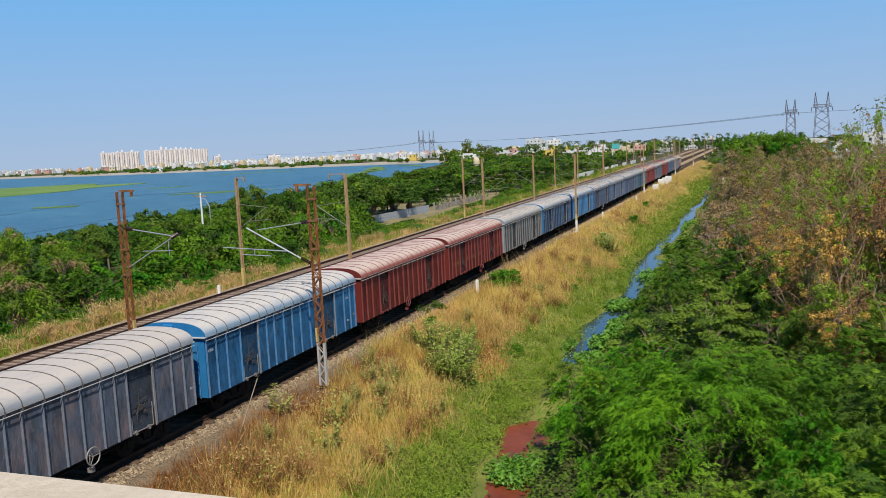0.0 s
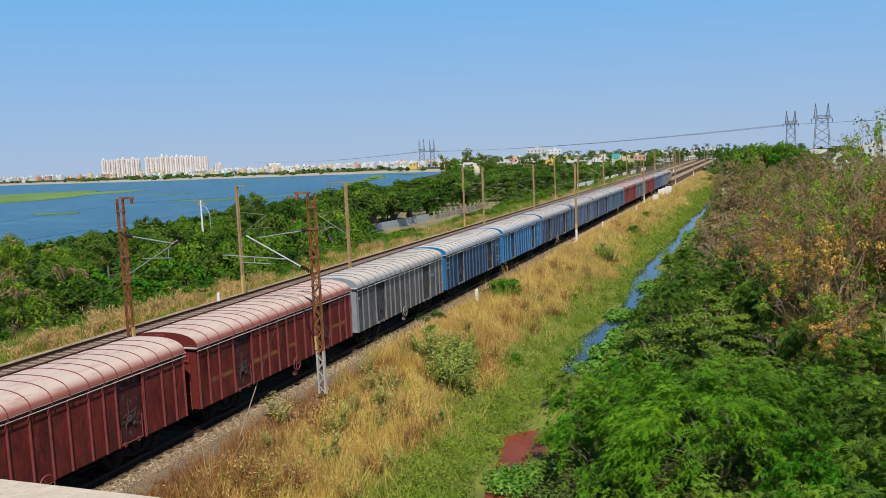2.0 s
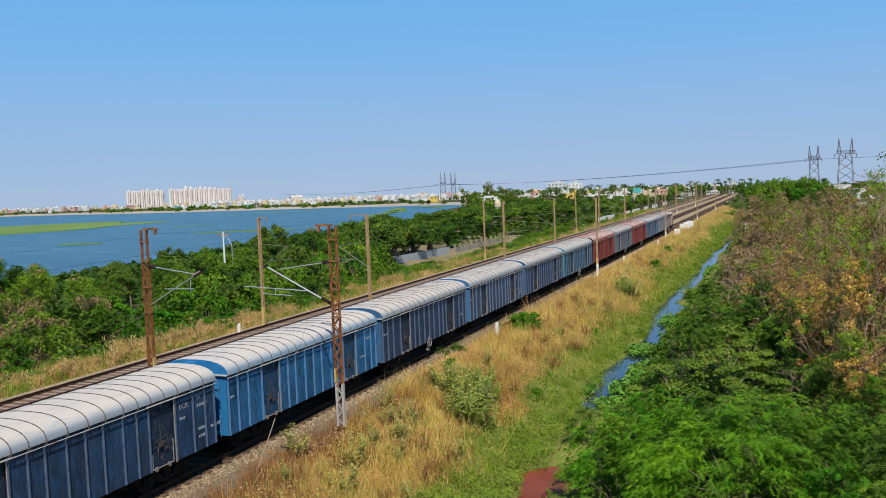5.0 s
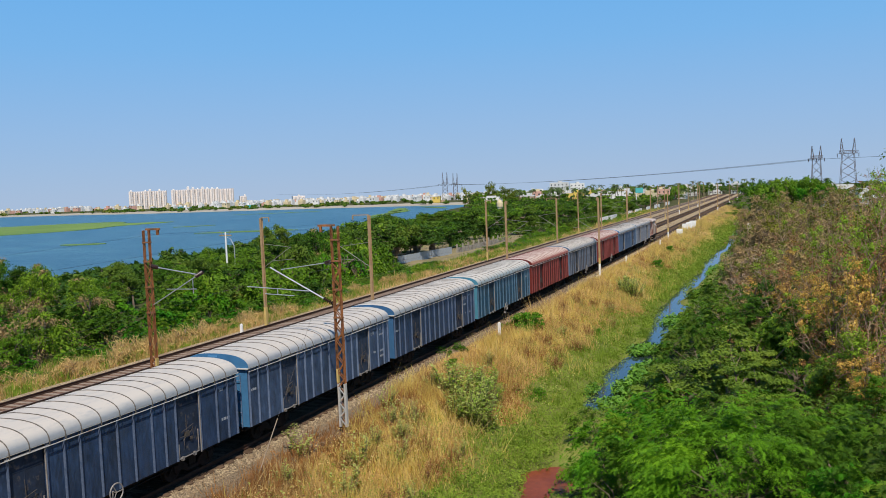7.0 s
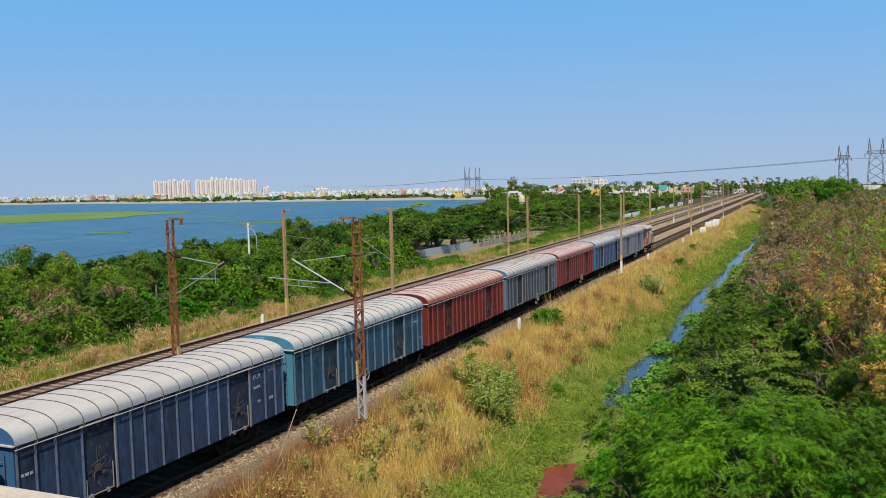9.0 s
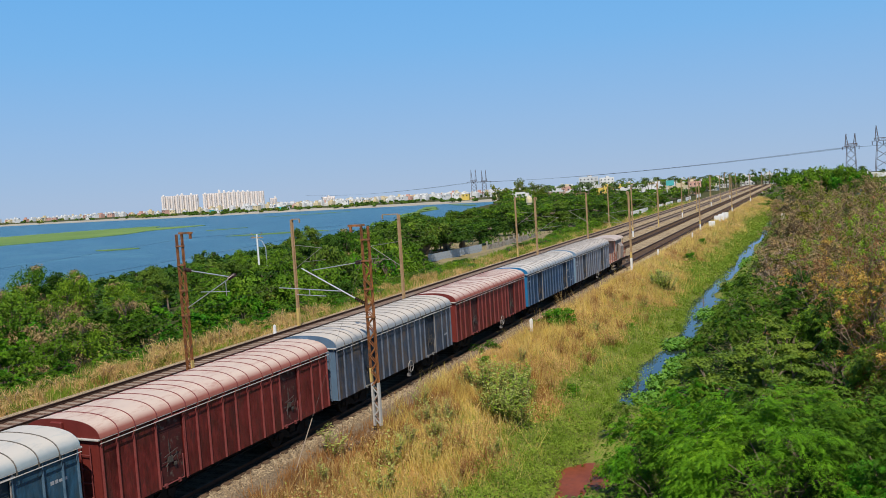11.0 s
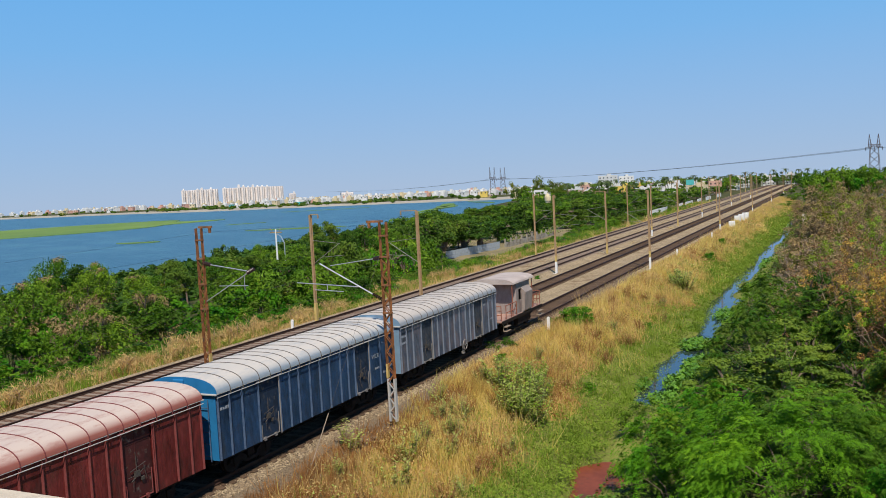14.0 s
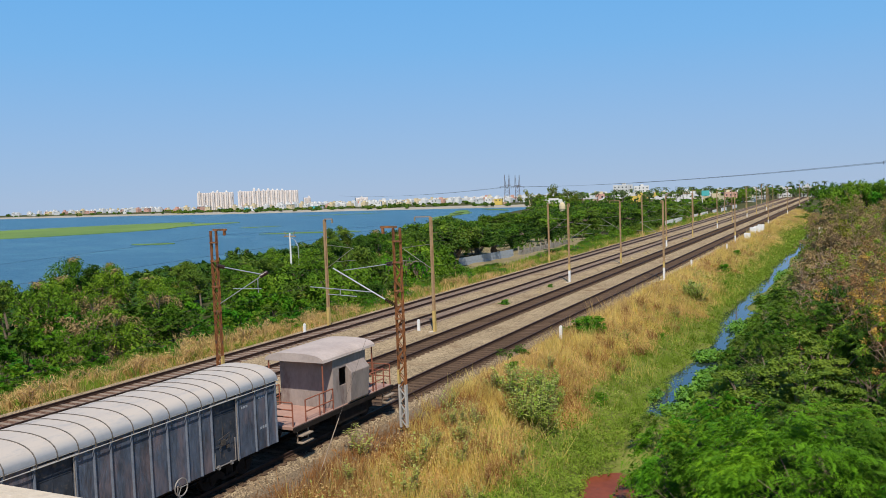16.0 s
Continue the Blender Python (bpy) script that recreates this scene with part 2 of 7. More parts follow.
def wagon_paint(name, base, rust=.6, patch=rgb(.12, .085, .065)):
    """Faded, streaked and dented side paint; the streaks run down the sheets."""
    light = tuple(v * 1.45 + .012 for v in base[:3]) + (1.0,)
    dark = tuple(v * .26 for v in base[:3]) + (1.0,)
    return surface("paint_" + name, dark, light, .8, 5.5, .5, bump=.55, depth=.06, stretch=(1, 1.25, .42),
                   stain=patch, stain_at=rust - .13, stain_scale=1.2, soft=.2, grime=rgb(*[v * .35 + .012 for v in patch[:3]]), grime_at=.53, grime_scale=1.5)


def roof_paint(name, base, dust):
    return surface("roof_" + name, tuple(v * .75 for v in base[:3]) + (1.0,), base, .8, 6, .7, bump=.2, dust=dust, dust_from=.35, stretch=(1.6, .5, 1), stain=tuple(v * .45 for v in base[:3]) + (1.0,), stain_at=.6, stain_scale=1.4)


# ---- mesh helpers ----
class Mesh:
    """Collects boxes, tubes and sheets, and makes one mesh of them."""

    def __init__(self):
        self.v, self.f = [], []

    def add(self, verts, faces):
        k = len(self.v)
        self.v += [tuple(p) for p in verts]
        self.f += [tuple(i + k for i in f) for f in faces]
        return self

    def box(self, x0, x1, y0, y1, z0, z1):
        v = [(x, y, z) for z in (z0, z1) for y in (y0, y1) for x in (x0, x1)]
        return self.add(v, [(0, 2, 3, 1), (4, 5, 7, 6), (0, 1, 5, 4), (2, 6, 7, 3), (0, 4, 6, 2), (1, 3, 7, 5)])

    def tube(self, p, q, r, r2=None, n=6, caps=True):
        p, q = Vector(p), Vector(q)
        r2 = r if r2 is None else r2
        d = (q - p).normalized()
        u = d.cross(Vector((0, 0, 1)) if abs(d.z) < .9 else Vector((1, 0, 0))).normalized()
        w = d.cross(u)
        ring = [(math.cos(2 * math.pi * i / n), math.sin(2 * math.pi * i / n)) for i in range(n)]
        v = [p + (u * c + w * s) * r for c, s in ring] + [q + (u * c + w * s) * r2 for c, s in ring]
        f = [(i, (i + 1) % n, n + (i + 1) % n, n + i) for i in range(n)]
        if caps:
            f += [tuple(range(n))[::-1], tuple(range(n, 2 * n))]
        return self.add(v, f)

    def bar(self, p, q, w, h):
        """A flat bar of width w (level) and depth h from p to q."""
        p, q = Vector(p), Vector(q)
        d = (q - p).normalized()
        u = d.cross(Vector((0, 0, 1)) if abs(d.z) < .95 else Vector((1, 0, 0))).normalized() * (w / 2)
        t = d.cross(u).normalized() * (h / 2)
        v = [p - u - t, p + u - t, p + u + t, p - u + t, q - u - t, q + u - t, q + u + t, q - u + t]
        return self.add(v, [(0, 3, 2, 1), (4, 5, 6, 7), (0, 1, 5, 4), (1, 2, 6, 5), (2, 3, 7, 6), (3, 0, 4, 7)])

    def extrude_y(self, profile, y0, y1, closed=True, caps=True):
        n = len(profile)
        v = [(x, y0, z) for x, z in profile] + [(x, y1, z) for x, z in profile]
        f = [(i, (i + 1) % n, n + (i + 1) % n, n + i) for i in range(n if closed else n - 1)]
        if caps and closed:
            f += [tuple(range(n))[::-1], tuple(range(n, 2 * n))]
        return self.add(v, f)

    def ring(self, centre, axis, R, r, n=18, m=6):
        """A torus whose axle points along axis ('x' or 'y')."""
        v, f = [], []
        for i in range(n):
            a = 2 * math.pi * i / n
            for j in range(m):
                b = 2 * math.pi * j / m
                q, o = R + r * math.cos(b), r * math.sin(b)
                w = (o, q * math.cos(a), q * math.sin(a)) if axis == "x" else (q * math.cos(a), o, q * math.sin(a))
                v.append(Vector(centre) + Vector(w))
                f.append((i * m + j, ((i + 1) % n) * m + j, ((i + 1) % n) * m + (j + 1) % m, i * m + (j + 1) % m))
        return self.add(v, f)

    def data(self, name, material=None, bevel=0.0, smooth=False):
        me = bpy.data.meshes.new(name)
        me.from_pydata(self.v, [], self.f)
        bm = bmesh.new()
        bm.from_mesh(me)
        bmesh.ops.recalc_face_normals(bm, faces=bm.faces)
        if bevel:
            bmesh.ops.bevel(bm, geom=list(bm.edges), offset=bevel, segments=1, affect="EDGES", clamp_overlap=True)
        bm.to_mesh(me)
        bm.free()
        if material:
            me.materials.append(material)
        if smooth:
            me.shade_smooth()
        return me


def part(name, me, material, parent, label="", at=None):
    """Links a mesh as one object under a thing or a part."""
    if isinstance(me, Mesh):
        me = me.data(name, material)
    ob = new(name, me)
    ob.parent = parent
    if at is not None:
        ob.matrix_basis = at
    return tagged(ob, label=label)


def thing(name, label, category, at=None, group="", kind=""):
    ob = new(name)
    if at is not None:
        ob.matrix_basis = at
    return tagged(ob, label, category, group, kind)


def discard(ob):
    """Takes away a model that found no place."""
    for o in (*ob.children_recursive, ob):
        bpy.data.objects.remove(o)


def raw(name, verts, faces, material):
    """A mesh straight from numpy arrays, for stuff of many small faces (all faces have the same number of corners)."""
    me = bpy.data.meshes.new(name)
    k = faces.shape[1]
    me.vertices.add(len(verts))
    me.vertices.foreach_set("co", verts.astype(np.float32).ravel())
    me.loops.add(faces.size)
    me.loops.foreach_set("vertex_index", faces.astype(np.int32).ravel())
    me.polygons.add(len(faces))
    me.polygons.foreach_set("loop_start", np.arange(0, faces.size, k, dtype=np.int32))
    me.update(calc_edges=True)
    me.materials.append(material)
    return me


# ---- ground, lake and ditch ----
LAKE_Z, DITCH_Z = -3.0, -3.0
LAKE = [(-96, -400), (-104, -60), (-112, 60), (-124, 150), (-142, 300), (-188, 470), (-214, 594), (-330, 616), (-401, 622), (-475, 629),
        (-550, 632), (-668, 668), (-1150, 720), (-2600, 600), (-2600, -400)]
TRACKS = [-22.35, -27.55, -32.9, -38.3]  # centre lines of the four tracks


def wave(x, y, s, k=0.0):
    return np.sin(x * s + 1.7 * np.sin(y * s * .63 + k) + k) * np.cos(y * s * .81 + 1.3 * np.sin(x * s * .47 + 2 * k))


def lake_depth(x, y):
    """Signed distance to the shore line, positive in the lake."""
    best, inside = np.full(x.shape, 1e9), np.zeros(x.shape, bool)
    for (ax, ay), (bx, by) in zip(LAKE, LAKE[1:] + LAKE[:1]):
        t = np.clip(((x - ax) * (bx - ax) + (y - ay) * (by - ay)) / ((bx - ax) ** 2 + (by - ay) ** 2), 0, 1)
        best = np.minimum(best, np.hypot(x - ax - t * (bx - ax), y - ay - t * (by - ay)))
        inside ^= ((ay > y) != (by > y)) & (x < (bx - ax) * (y - ay) / (by - ay + 1e-12) + ax)
    return np.where(inside, best, -best)


def ditch_middle(y):
    return -10.6 + .35 * np.sin(y * .11) + .25 * np.sin(y * .037 + 1) + 1.5 * np.clip((37 - y) / 7, 0, 1.4) - .55 * np.clip((y - 72) / 35, 0, 1)


def bank_green(x, y):
    """1 where the bank is green, 0 where it is dry: green towards the ditch, in patches."""
    return np.clip((x + 15.6 + 1.2 * wave(x, y, .16, 1) + .7 * wave(x, y, .45)) / 1.6, 0, 1)


def ground_z(x, y):
    x, y = np.asarray(x, float), np.asarray(y, float)
    z = np.interp(x, [-3000, -120, -60, -46, -42.5, -41.3, -40.6, -20.6, -19.9, -18.4, -13.2, -12.4, -9.4, -7.5, 4, 40, 3000],
                  [-1.6, -1.8, -1.5, -1.2, -.95, -.75, -.42, -.42, -.6, -.75, -2.75, -3.0, -3.0, -2.6, -2.0, -1.6, -1.6])
    away = np.clip((np.abs(x + 30) - 12) / 6, 0, 1)
    z = z + away * (.16 * wave(x, y, .55) + .10 * wave(x, y, 1.3, 2.0) + .05 * wave(x, y, 2.9, 1.0))
    d = (x - ditch_middle(y)) / (np.where(y < 40, .42, .76) + .45 * np.exp(-((y - 61) / 9) ** 2) + .2 * np.sin(y * .23) + .15 * np.sin(y * .61 + 2))
    z = z - .75 * np.exp(-d ** 4) * (y > 20) * np.where((y > 39) & (y < 50), .1, 1) * np.clip((260 - y) / 20, 0, 1)
    s = lake_depth(x, y)
    z = z - .012 * np.clip(-s - 140, 0, None) * (np.hypot(x, y) > 900)
    return np.where(s > -12, np.minimum(z, LAKE_Z - .02 * s * (s > 0) - .1 * np.clip(s + 4, -8, 4)), z)


def grid_axis(*stretches):
    out = []
    for a, b, step in stretches:
        out += list(np.arange(a, b, step))
    return np.array(out + [stretches[-1][1]])


def build_ground():
    xs = grid_axis((-4200, -1000, 200), (-1000, -260, 20), (-260, -70, 6), (-70, -42, 1.6), (-42, -40, .4), (-40, -20.5, 4), (-20.5, -7, .45), (-7, 20, 1.6), (20, 100, 8), (100, 1000, 60), (1000, 4200, 400))
    ys = grid_axis((-1500, -100, 100), (-100, 10, 10), (10, 110, .7), (110, 300, 2.5), (300, 1000, 14), (1000, 4600, 200))
    gx, gy = np.meshgrid(xs, ys)
    verts = np.stack([gx, gy, ground_z(gx, gy)], -1).reshape(-1, 3)
    nx, ny = len(xs), len(ys)
    i = np.arange(nx * ny).reshape(ny, nx)
    faces = np.stack([i[:-1, :-1], i[:-1, 1:], i[1:, 1:], i[1:, :-1]], -1).reshape(-1, 4)
    me = raw("ground", verts, faces, M["earth"])
    me.materials.append(M["town_ground"])
    mid = verts[faces].mean(1)
    me.materials.append(M["sand"])
    yard = (mid[:, 0] < -51) & (mid[:, 0] > -76) & (mid[:, 1] > 100) & (mid[:, 1] < 331)
    me.materials.append(M["grit"])
    me.materials.append(M["weed_soil"])
    me.materials.append(M["strand"])
    kind = np.where(yard, 2, (mid[:, 0] < -75) | (mid[:, 1] > 330) | (mid[:, 0] > 60))
    floor = (mid[:, 0] >= -8.8) & (mid[:, 0] < 60) & (mid[:, 1] > 15) & (mid[:, 1] < 331)
    kind = np.where(floor, 1, kind)
    kind = np.where((mid[:, 0] < -47) & (mid[:, 0] > -76) & (mid[:, 1] < 112), 1, kind)
    weedy = (mid[:, 0] > -18) & (mid[:, 0] < -8.8) & (mid[:, 1] > 20) & (mid[:, 1] < 262) & (bank_green(mid[:, 0], mid[:, 1]) > .55)
    strand = (mid[:, 1] > 540) & (mid[:, 0] < -200) & (lake_depth(mid[:, 0], mid[:, 1]) > -34)
    gritty = (mid[:, 0] < -19.0 + .45 * wave(mid[:, 0], mid[:, 1], .9) - .5 * np.clip((mid[:, 1] - 33) / 6, 0, 1)) & (mid[:, 0] > -23) & (mid[:, 1] < 46) & (mid[:, 1] > 10)
    me.polygons.foreach_set("material_index", np.where(weedy, 4, np.where(gritty, 3, np.where(strand, 5, kind))).astype(np.int32))
    me.shade_smooth()
    tagged(new("ground", me), "dry brown earth bank and scrubland beside the railway", "ground", kind="structure")


def sheet(name, x0, x1, y0, y1, z, material):
    return Mesh().add([(x0, y0, z), (x1, y0, z), (x1, y1, z), (x0, y1, z)], [(0, 1, 2, 3)]).data(name, material)


def patch_mesh(name, outline, z, material, thick=.06):
    m = Mesh()
    n = len(outline)
    m.add([(x, y, z) for x, y in outline] + [(x, y, z - thick) for x, y in outline],
          [tuple(range(n))] + [(i, n + i, n + (i + 1) % n, (i + 1) % n) for i in range(n)])
    return m.data(name, material)


def blob(cx, cy, rx, ry, seed, n=40, rough=.3, turn=0.0):
    rnd = random.Random(seed)
    ph = [rnd.uniform(0, 6.28) for _ in range(5)]
    out = []
    for i in range(n):
        a = 2 * math.pi * i / n
        k = 1 + rough * sum(math.sin((j + 2) * a + ph[j]) / (j + 1.5) for j in range(5))
        px_, py_ = rx * k * math.cos(a), ry * k * math.sin(a)
        out.append((cx + px_ * math.cos(turn) - py_ * math.sin(turn), cy + px_ * math.sin(turn) + py_ * math.cos(turn)))
    return out


def build_water():
    tagged(new("lake", patch_mesh("lake", [(x + (14 if x > -240 else -4), y + (6 if y > 580 else 0)) for x, y in LAKE], LAKE_Z - .05, M["water_lake"], .5)), "wide blue lake with small ripples under a clear sky", "lake", kind="structure")
    tagged(new("ditch_water", sheet("ditch_water", -13.6, -8.2, 40.2, 262, DITCH_Z - .12, M["water_ditch"])), "narrow ditch of still water reflecting the sky", "water", kind="structure")
    tagged(new("muddy_pool", sheet("muddy_pool", -13.6, -8.2, 24, 40.2, DITCH_Z - .12, M["water_red"])), "reddish brown muddy water at the ditch's end", "water", kind="structure")
    for k, (cx, cy, rx, ry, tn) in enumerate([(-400, 285, 158, 60, 1.05), (-232, 508, 40, 5, 1.9), (-214, 468, 34, 5, 1.8), (-203, 425, 26, 4, 1.75), (-222, 545, 30, 4, 2.2), (-186, 271, 20, 3.5, .35), (-206, 211, 9, 2.6, .2),
                                              (-165, 330, 14, 3, 1.4), (-330, 520, 24, 3, .5), (-255, 330, 9, 2, .9)]):
        tagged(new("weed_island", patch_mesh("weed_island", blob(cx, cy, rx, ry, k, 70, .26, tn), LAKE_Z + .12, M["weed_mat"], .3)),
               "flat green island of floating lake weed", "water weed", "weed islands on the lake", "structure")


# ---- tracks ----
def build_tracks():
    y0, y1 = -320, 540
    rail_profile = [(-.07, -.16), (.07, -.16), (.07, -.14), (.012, -.12), (.012, -.045), (.036, -.035), (.036, 0), (-.036, 0), (-.036, -.035), (-.012, -.045), (-.012, -.12), (-.07, -.14)]
    rail = Mesh().extrude_y(rail_profile, y0, y1).data("rail", M["rail"])
    sleeper = Mesh().box(-1.37, 1.37, -.125, .125, -.36, -.185).data("sleeper", M["sleeper"], bevel=.015)
    bed = Mesh().extrude_y([(-41.3, -.8), (-40.6, -.24), (-36.2, -.22), (-35.5, -.3), (-34.9, -.22), (-30.9, -.24), (-30.2, -.34), (-29.5, -.24), (-25.5, -.22), (-25.0, -.27),
                            (-24.4, -.22), (-21.0, -.24), (-19.9, -.8)], y0, y1, closed=True, caps=True)
    tagged(new("ballast_bed", bed.data("ballast_bed", M["ballast"])), "grey brown crushed stone ballast under four railway tracks", "ballast", kind="structure")
    for k, x in enumerate(TRACKS):
        t = thing("railway_track", "broad gauge track of dark rusty rails on sleepers", "railway track", pose(x, 0, 0), "parallel railway tracks", "structure")
        for side in (-.875, .875):
            part("rail", rail, None, t, at=pose(side, 0, 0))
        part("oiled_stones", Mesh().extrude_y([(-1.3, -.3), (-1.15, -.195), (-.95, -.19), (-.8, -.2), (.8, -.2), (.95, -.19), (1.15, -.195), (1.3, -.3)], y0, y1).data("oiled_stones", M["ballast_oily" if k < 2 else "ballast_worn"]), None, t, "dark oil-stained stones between the rails")
        joined = Mesh()
        near = (22, 112) if k < 2 else (0, 0)
        y = y0 + .3
        while y < y1:
            if near[0] < y < near[1]:
                part("sleeper", sleeper, None, t, at=pose(0, y, 0))
            elif -60 < y < 420:
                joined.box(-1.37, 1.37, y - .125, y + .125, -.36, -.185)
            y += .65
        me = bpy.data.meshes.new("far_sleepers")
        me.from_pydata(joined.v, [], joined.f)
        me.materials.append(M["sleeper" if k < 2 else "sleeper_pale"])
        tagged(part("far_sleepers", me, None, t), kind="stuff")


# ---- bridge ----
def build_gravel():
    """Loose stones on the near shoulder of the ballast."""
    rng = np.random.default_rng(12)
    n = 20000
    x, y = -21.6 + 2.9 * rng.uniform(0, 1, n) ** 1.1, 20 + 75 * rng.uniform(0, 1, n) ** 1.5
    x = np.where(y > 42, np.minimum(x, -20.0 - rng.uniform(0, 1.2, n)), x)
    z = np.interp(x, [-24, -21.0, -20.0, -18.4], [-.22, -.24, -.7, -.75]) + .01
    z = np.where(x > -20.2, np.maximum(z, ground_z(x, y) + .01), z)
    base = np.array([(1, 0, 0), (0, 1, 0), (-1, 0, 0), (0, -1, 0), (0, 0, .9)])
    s = rng.uniform(.018, .048, n) * (1 + np.clip((y - 45) / 60, 0, 1))
    v = base[None] * s[:, None, None] * rng.uniform(.6, 1.3, (n, 5, 1))
    a = rng.uniform(0, 6.28, n)[:, None]
    v = np.stack([v[..., 0] * np.cos(a) - v[..., 1] * np.sin(a) + x[:, None], v[..., 0] * np.sin(a) + v[..., 1] * np.cos(a) + y[:, None], v[..., 2] + z[:, None]], -1)
    f = np.array([(0, 1, 4), (1, 2, 4), (2, 3, 4), (3, 0, 4)])[None] + (np.arange(n) * 5)[:, None, None]
    tagged(new("loose_stones", raw("loose_stones", v.reshape(-1, 3), f.reshape(-1, 3), M["stone"])), "loose grey brown ballast stones on the track shoulder", "gravel", kind="stuff")


# ---- bridge ----
def build_bridge():
    b = thing("road_bridge", "plain concrete road bridge over the railway with a low parapet", "bridge", kind="structure")
    part("parapet", Mesh().box(-70, 60, 1.35, 1.64, 8.9, 9.806).data("parapet", M["concrete"], bevel=.006), None, b, "weathered concrete parapet")
    part("parapet", Mesh().box(-70, 60, -9.6, -9.32, 8.9, 9.8).data("parapet", M["concrete"], bevel=.02), None, b)
    part("deck", Mesh().box(-70, 60, -9.6, 1.63, 8.3, 8.896), M["concrete"], b)
    part("road_surface", Mesh().box(-70, 60, -9.32, 1.35, 8.9, 8.93), M["asphalt"], b)
    for y in (-8.4, -5.2, -2.8, .4):
        part("girder", Mesh().box(-70, 60, y - .25, y + .25, 7.1, 8.296), M["concrete"], b)
    for x in (-60, -44.5, -17.2, -4, 14, 34):
        part("pier", Mesh().box(x - .45, x + .45, -9, 1, -3.6, 7.096).data("pier", M["concrete"], bevel=.05), None, b)


build_ground()
build_water()
build_tracks()
build_gravel()
build_bridge()


# ---- the goods train ----
LB, PITCH = 13.6, 14.45  # body length and wagon to wagon distance
RIBS = [.05, .71, 1.45, 2.46, 3.86, 4.56, 5.21, 6.06, 6.84, 7.62, 8.53, 9.2, 9.8, 11.21, 12.25, 12.97, 13.55]
ROOF_RIBS = [.74, 1.48, 2.5, 3.22, 3.96, 4.6, 5.25, 6.1, 6.95, 7.7, 8.55, 9.25, 9.9, 10.6, 11.35, 12.1, 12.85]
BODY_Z, EAVE_Z, CROWN_Z = .92, 3.42, 4.0


def arch(x0=1.6, z0=EAVE_Z, z1=CROWN_Z, n=14, grow=0.0):
    out = []
    for i in range(n + 1):
        a = math.pi * i / n
        c, s = math.cos(a), max(0.0, math.sin(a))
        out.append(((x0 + grow) * math.copysign(abs(c) ** .75, c), z0 + (z1 - z0 + grow) * s ** .85))
    return out


def wagon_meshes():
    g = {}
    # the body: one shell whose plan steps in at the door bays
    bays = [(0, 2.46, 1.5), (2.46, 3.86, 1.44), (3.86, 9.8, 1.5), (9.8, 11.21, 1.44), (11.21, LB, 1.5)]
    plan = [(x, y) for p, q, x in bays for y in (p, q)]
    plan += [(-x, y) for x, y in plan[::-1]]
    n = len(plan)
    m = Mesh().add([(x, y, BODY_Z) for x, y in plan] + [(x, y, EAVE_Z) for x, y in plan],
                   [(i, (i + 1) % n, n + (i + 1) % n, n + i) for i in range(n)] + [tuple(range(n))[::-1], tuple(range(n, 2 * n))])
    g["body"] = m.data("body")
    m = Mesh()
    m.add([(1.495, -.022, BODY_Z), (1.495, .022, BODY_Z), (1.58, .012, BODY_Z + .02), (1.58, -.012, BODY_Z + .02),
           (1.495, -.022, EAVE_Z - .04), (1.495, .022, EAVE_Z - .04), (1.58, .012, EAVE_Z - .045), (1.58, -.012, EAVE_Z - .045)],
          [(0, 3, 2, 1), (4, 5, 6, 7), (1, 2, 6, 5), (2, 3, 7, 6), (3, 0, 4, 7)])
    g["stanchion"] = m.data("stanchion")
    m = Mesh().extrude_y(arch(n=26), -.035, LB + .035, closed=False)
    g["roof"] = m.data("roof", smooth=True)
    prof = arch(grow=.022)
    inner = arch(grow=-.01)
    m = Mesh().extrude_y(prof + inner[::-1], -.015, .015)
    for x in (-1.62, 1.6):  # the rib ends hook over the gutter rail
        m.box(x, x + .022, -.015, .015, EAVE_Z - .155, EAVE_Z + .03)
    g["roof_rib"] = m.data("roof_rib")
    m = Mesh().box(1.6, 1.63, -.06, LB + .06, EAVE_Z - .15, EAVE_Z - .124).box(1.5, 1.6, -.03, LB + .03, EAVE_Z - .03, EAVE_Z - .004)
    g["gutter"] = m.data("gutter", bevel=.006)
    # an end: plate under the arch, lip, two posts
    m = Mesh().extrude_y(arch(x0=1.592, z1=CROWN_Z - .006, n=26), -.05, .02)
    g["end_arch"] = m.data("end_arch")
    m = Mesh().box(-1.6, 1.6, -.12, -.02, EAVE_Z - .05, EAVE_Z + .01)
    g["end_sheet"] = Mesh().box(-1.492, 1.492, -.02, -.003, BODY_Z + .01, EAVE_Z - .055).data("end_sheet")
    g["end_lip"] = m.data("end_lip", bevel=.012)
    m = Mesh().box(-.34, .14, -.17, -.05, EAVE_Z + .22, EAVE_Z + .5)
    g["vent"] = m.data("vent", bevel=.03)
    m = Mesh().box(-.05, .05, -.09, .0, BODY_Z, EAVE_Z - .06)
    g["end_post"] = m.data("end_post", bevel=.01)
    m = Mesh()
    for k in range(5):
        m.tube((-.2, -.1, 1.1 + .45 * k), (.2, -.1, 1.1 + .45 * k), .016)
    for x in (-.2, .2):
        m.tube((x, -.1, .9), (x, -.1, 3.2), .018)
    g["ladder"] = m.data("ladder")
    # door: leaf with frame, lower flap, locking bars
    m = Mesh()
    m.box(1.44, 1.462, .06, 1.34, BODY_Z + .08, EAVE_Z - .18)
    m.box(1.462, 1.474, .1, 1.3, EAVE_Z - .62, EAVE_Z - .58).box(1.462, 1.472, .62, .66, BODY_Z + .75, EAVE_Z - .3)
    m.box(1.462, 1.476, .14, 1.26, BODY_Z + .72, BODY_Z + .76)
    g["door"] = m.data("door", bevel=.005)
    m = Mesh()
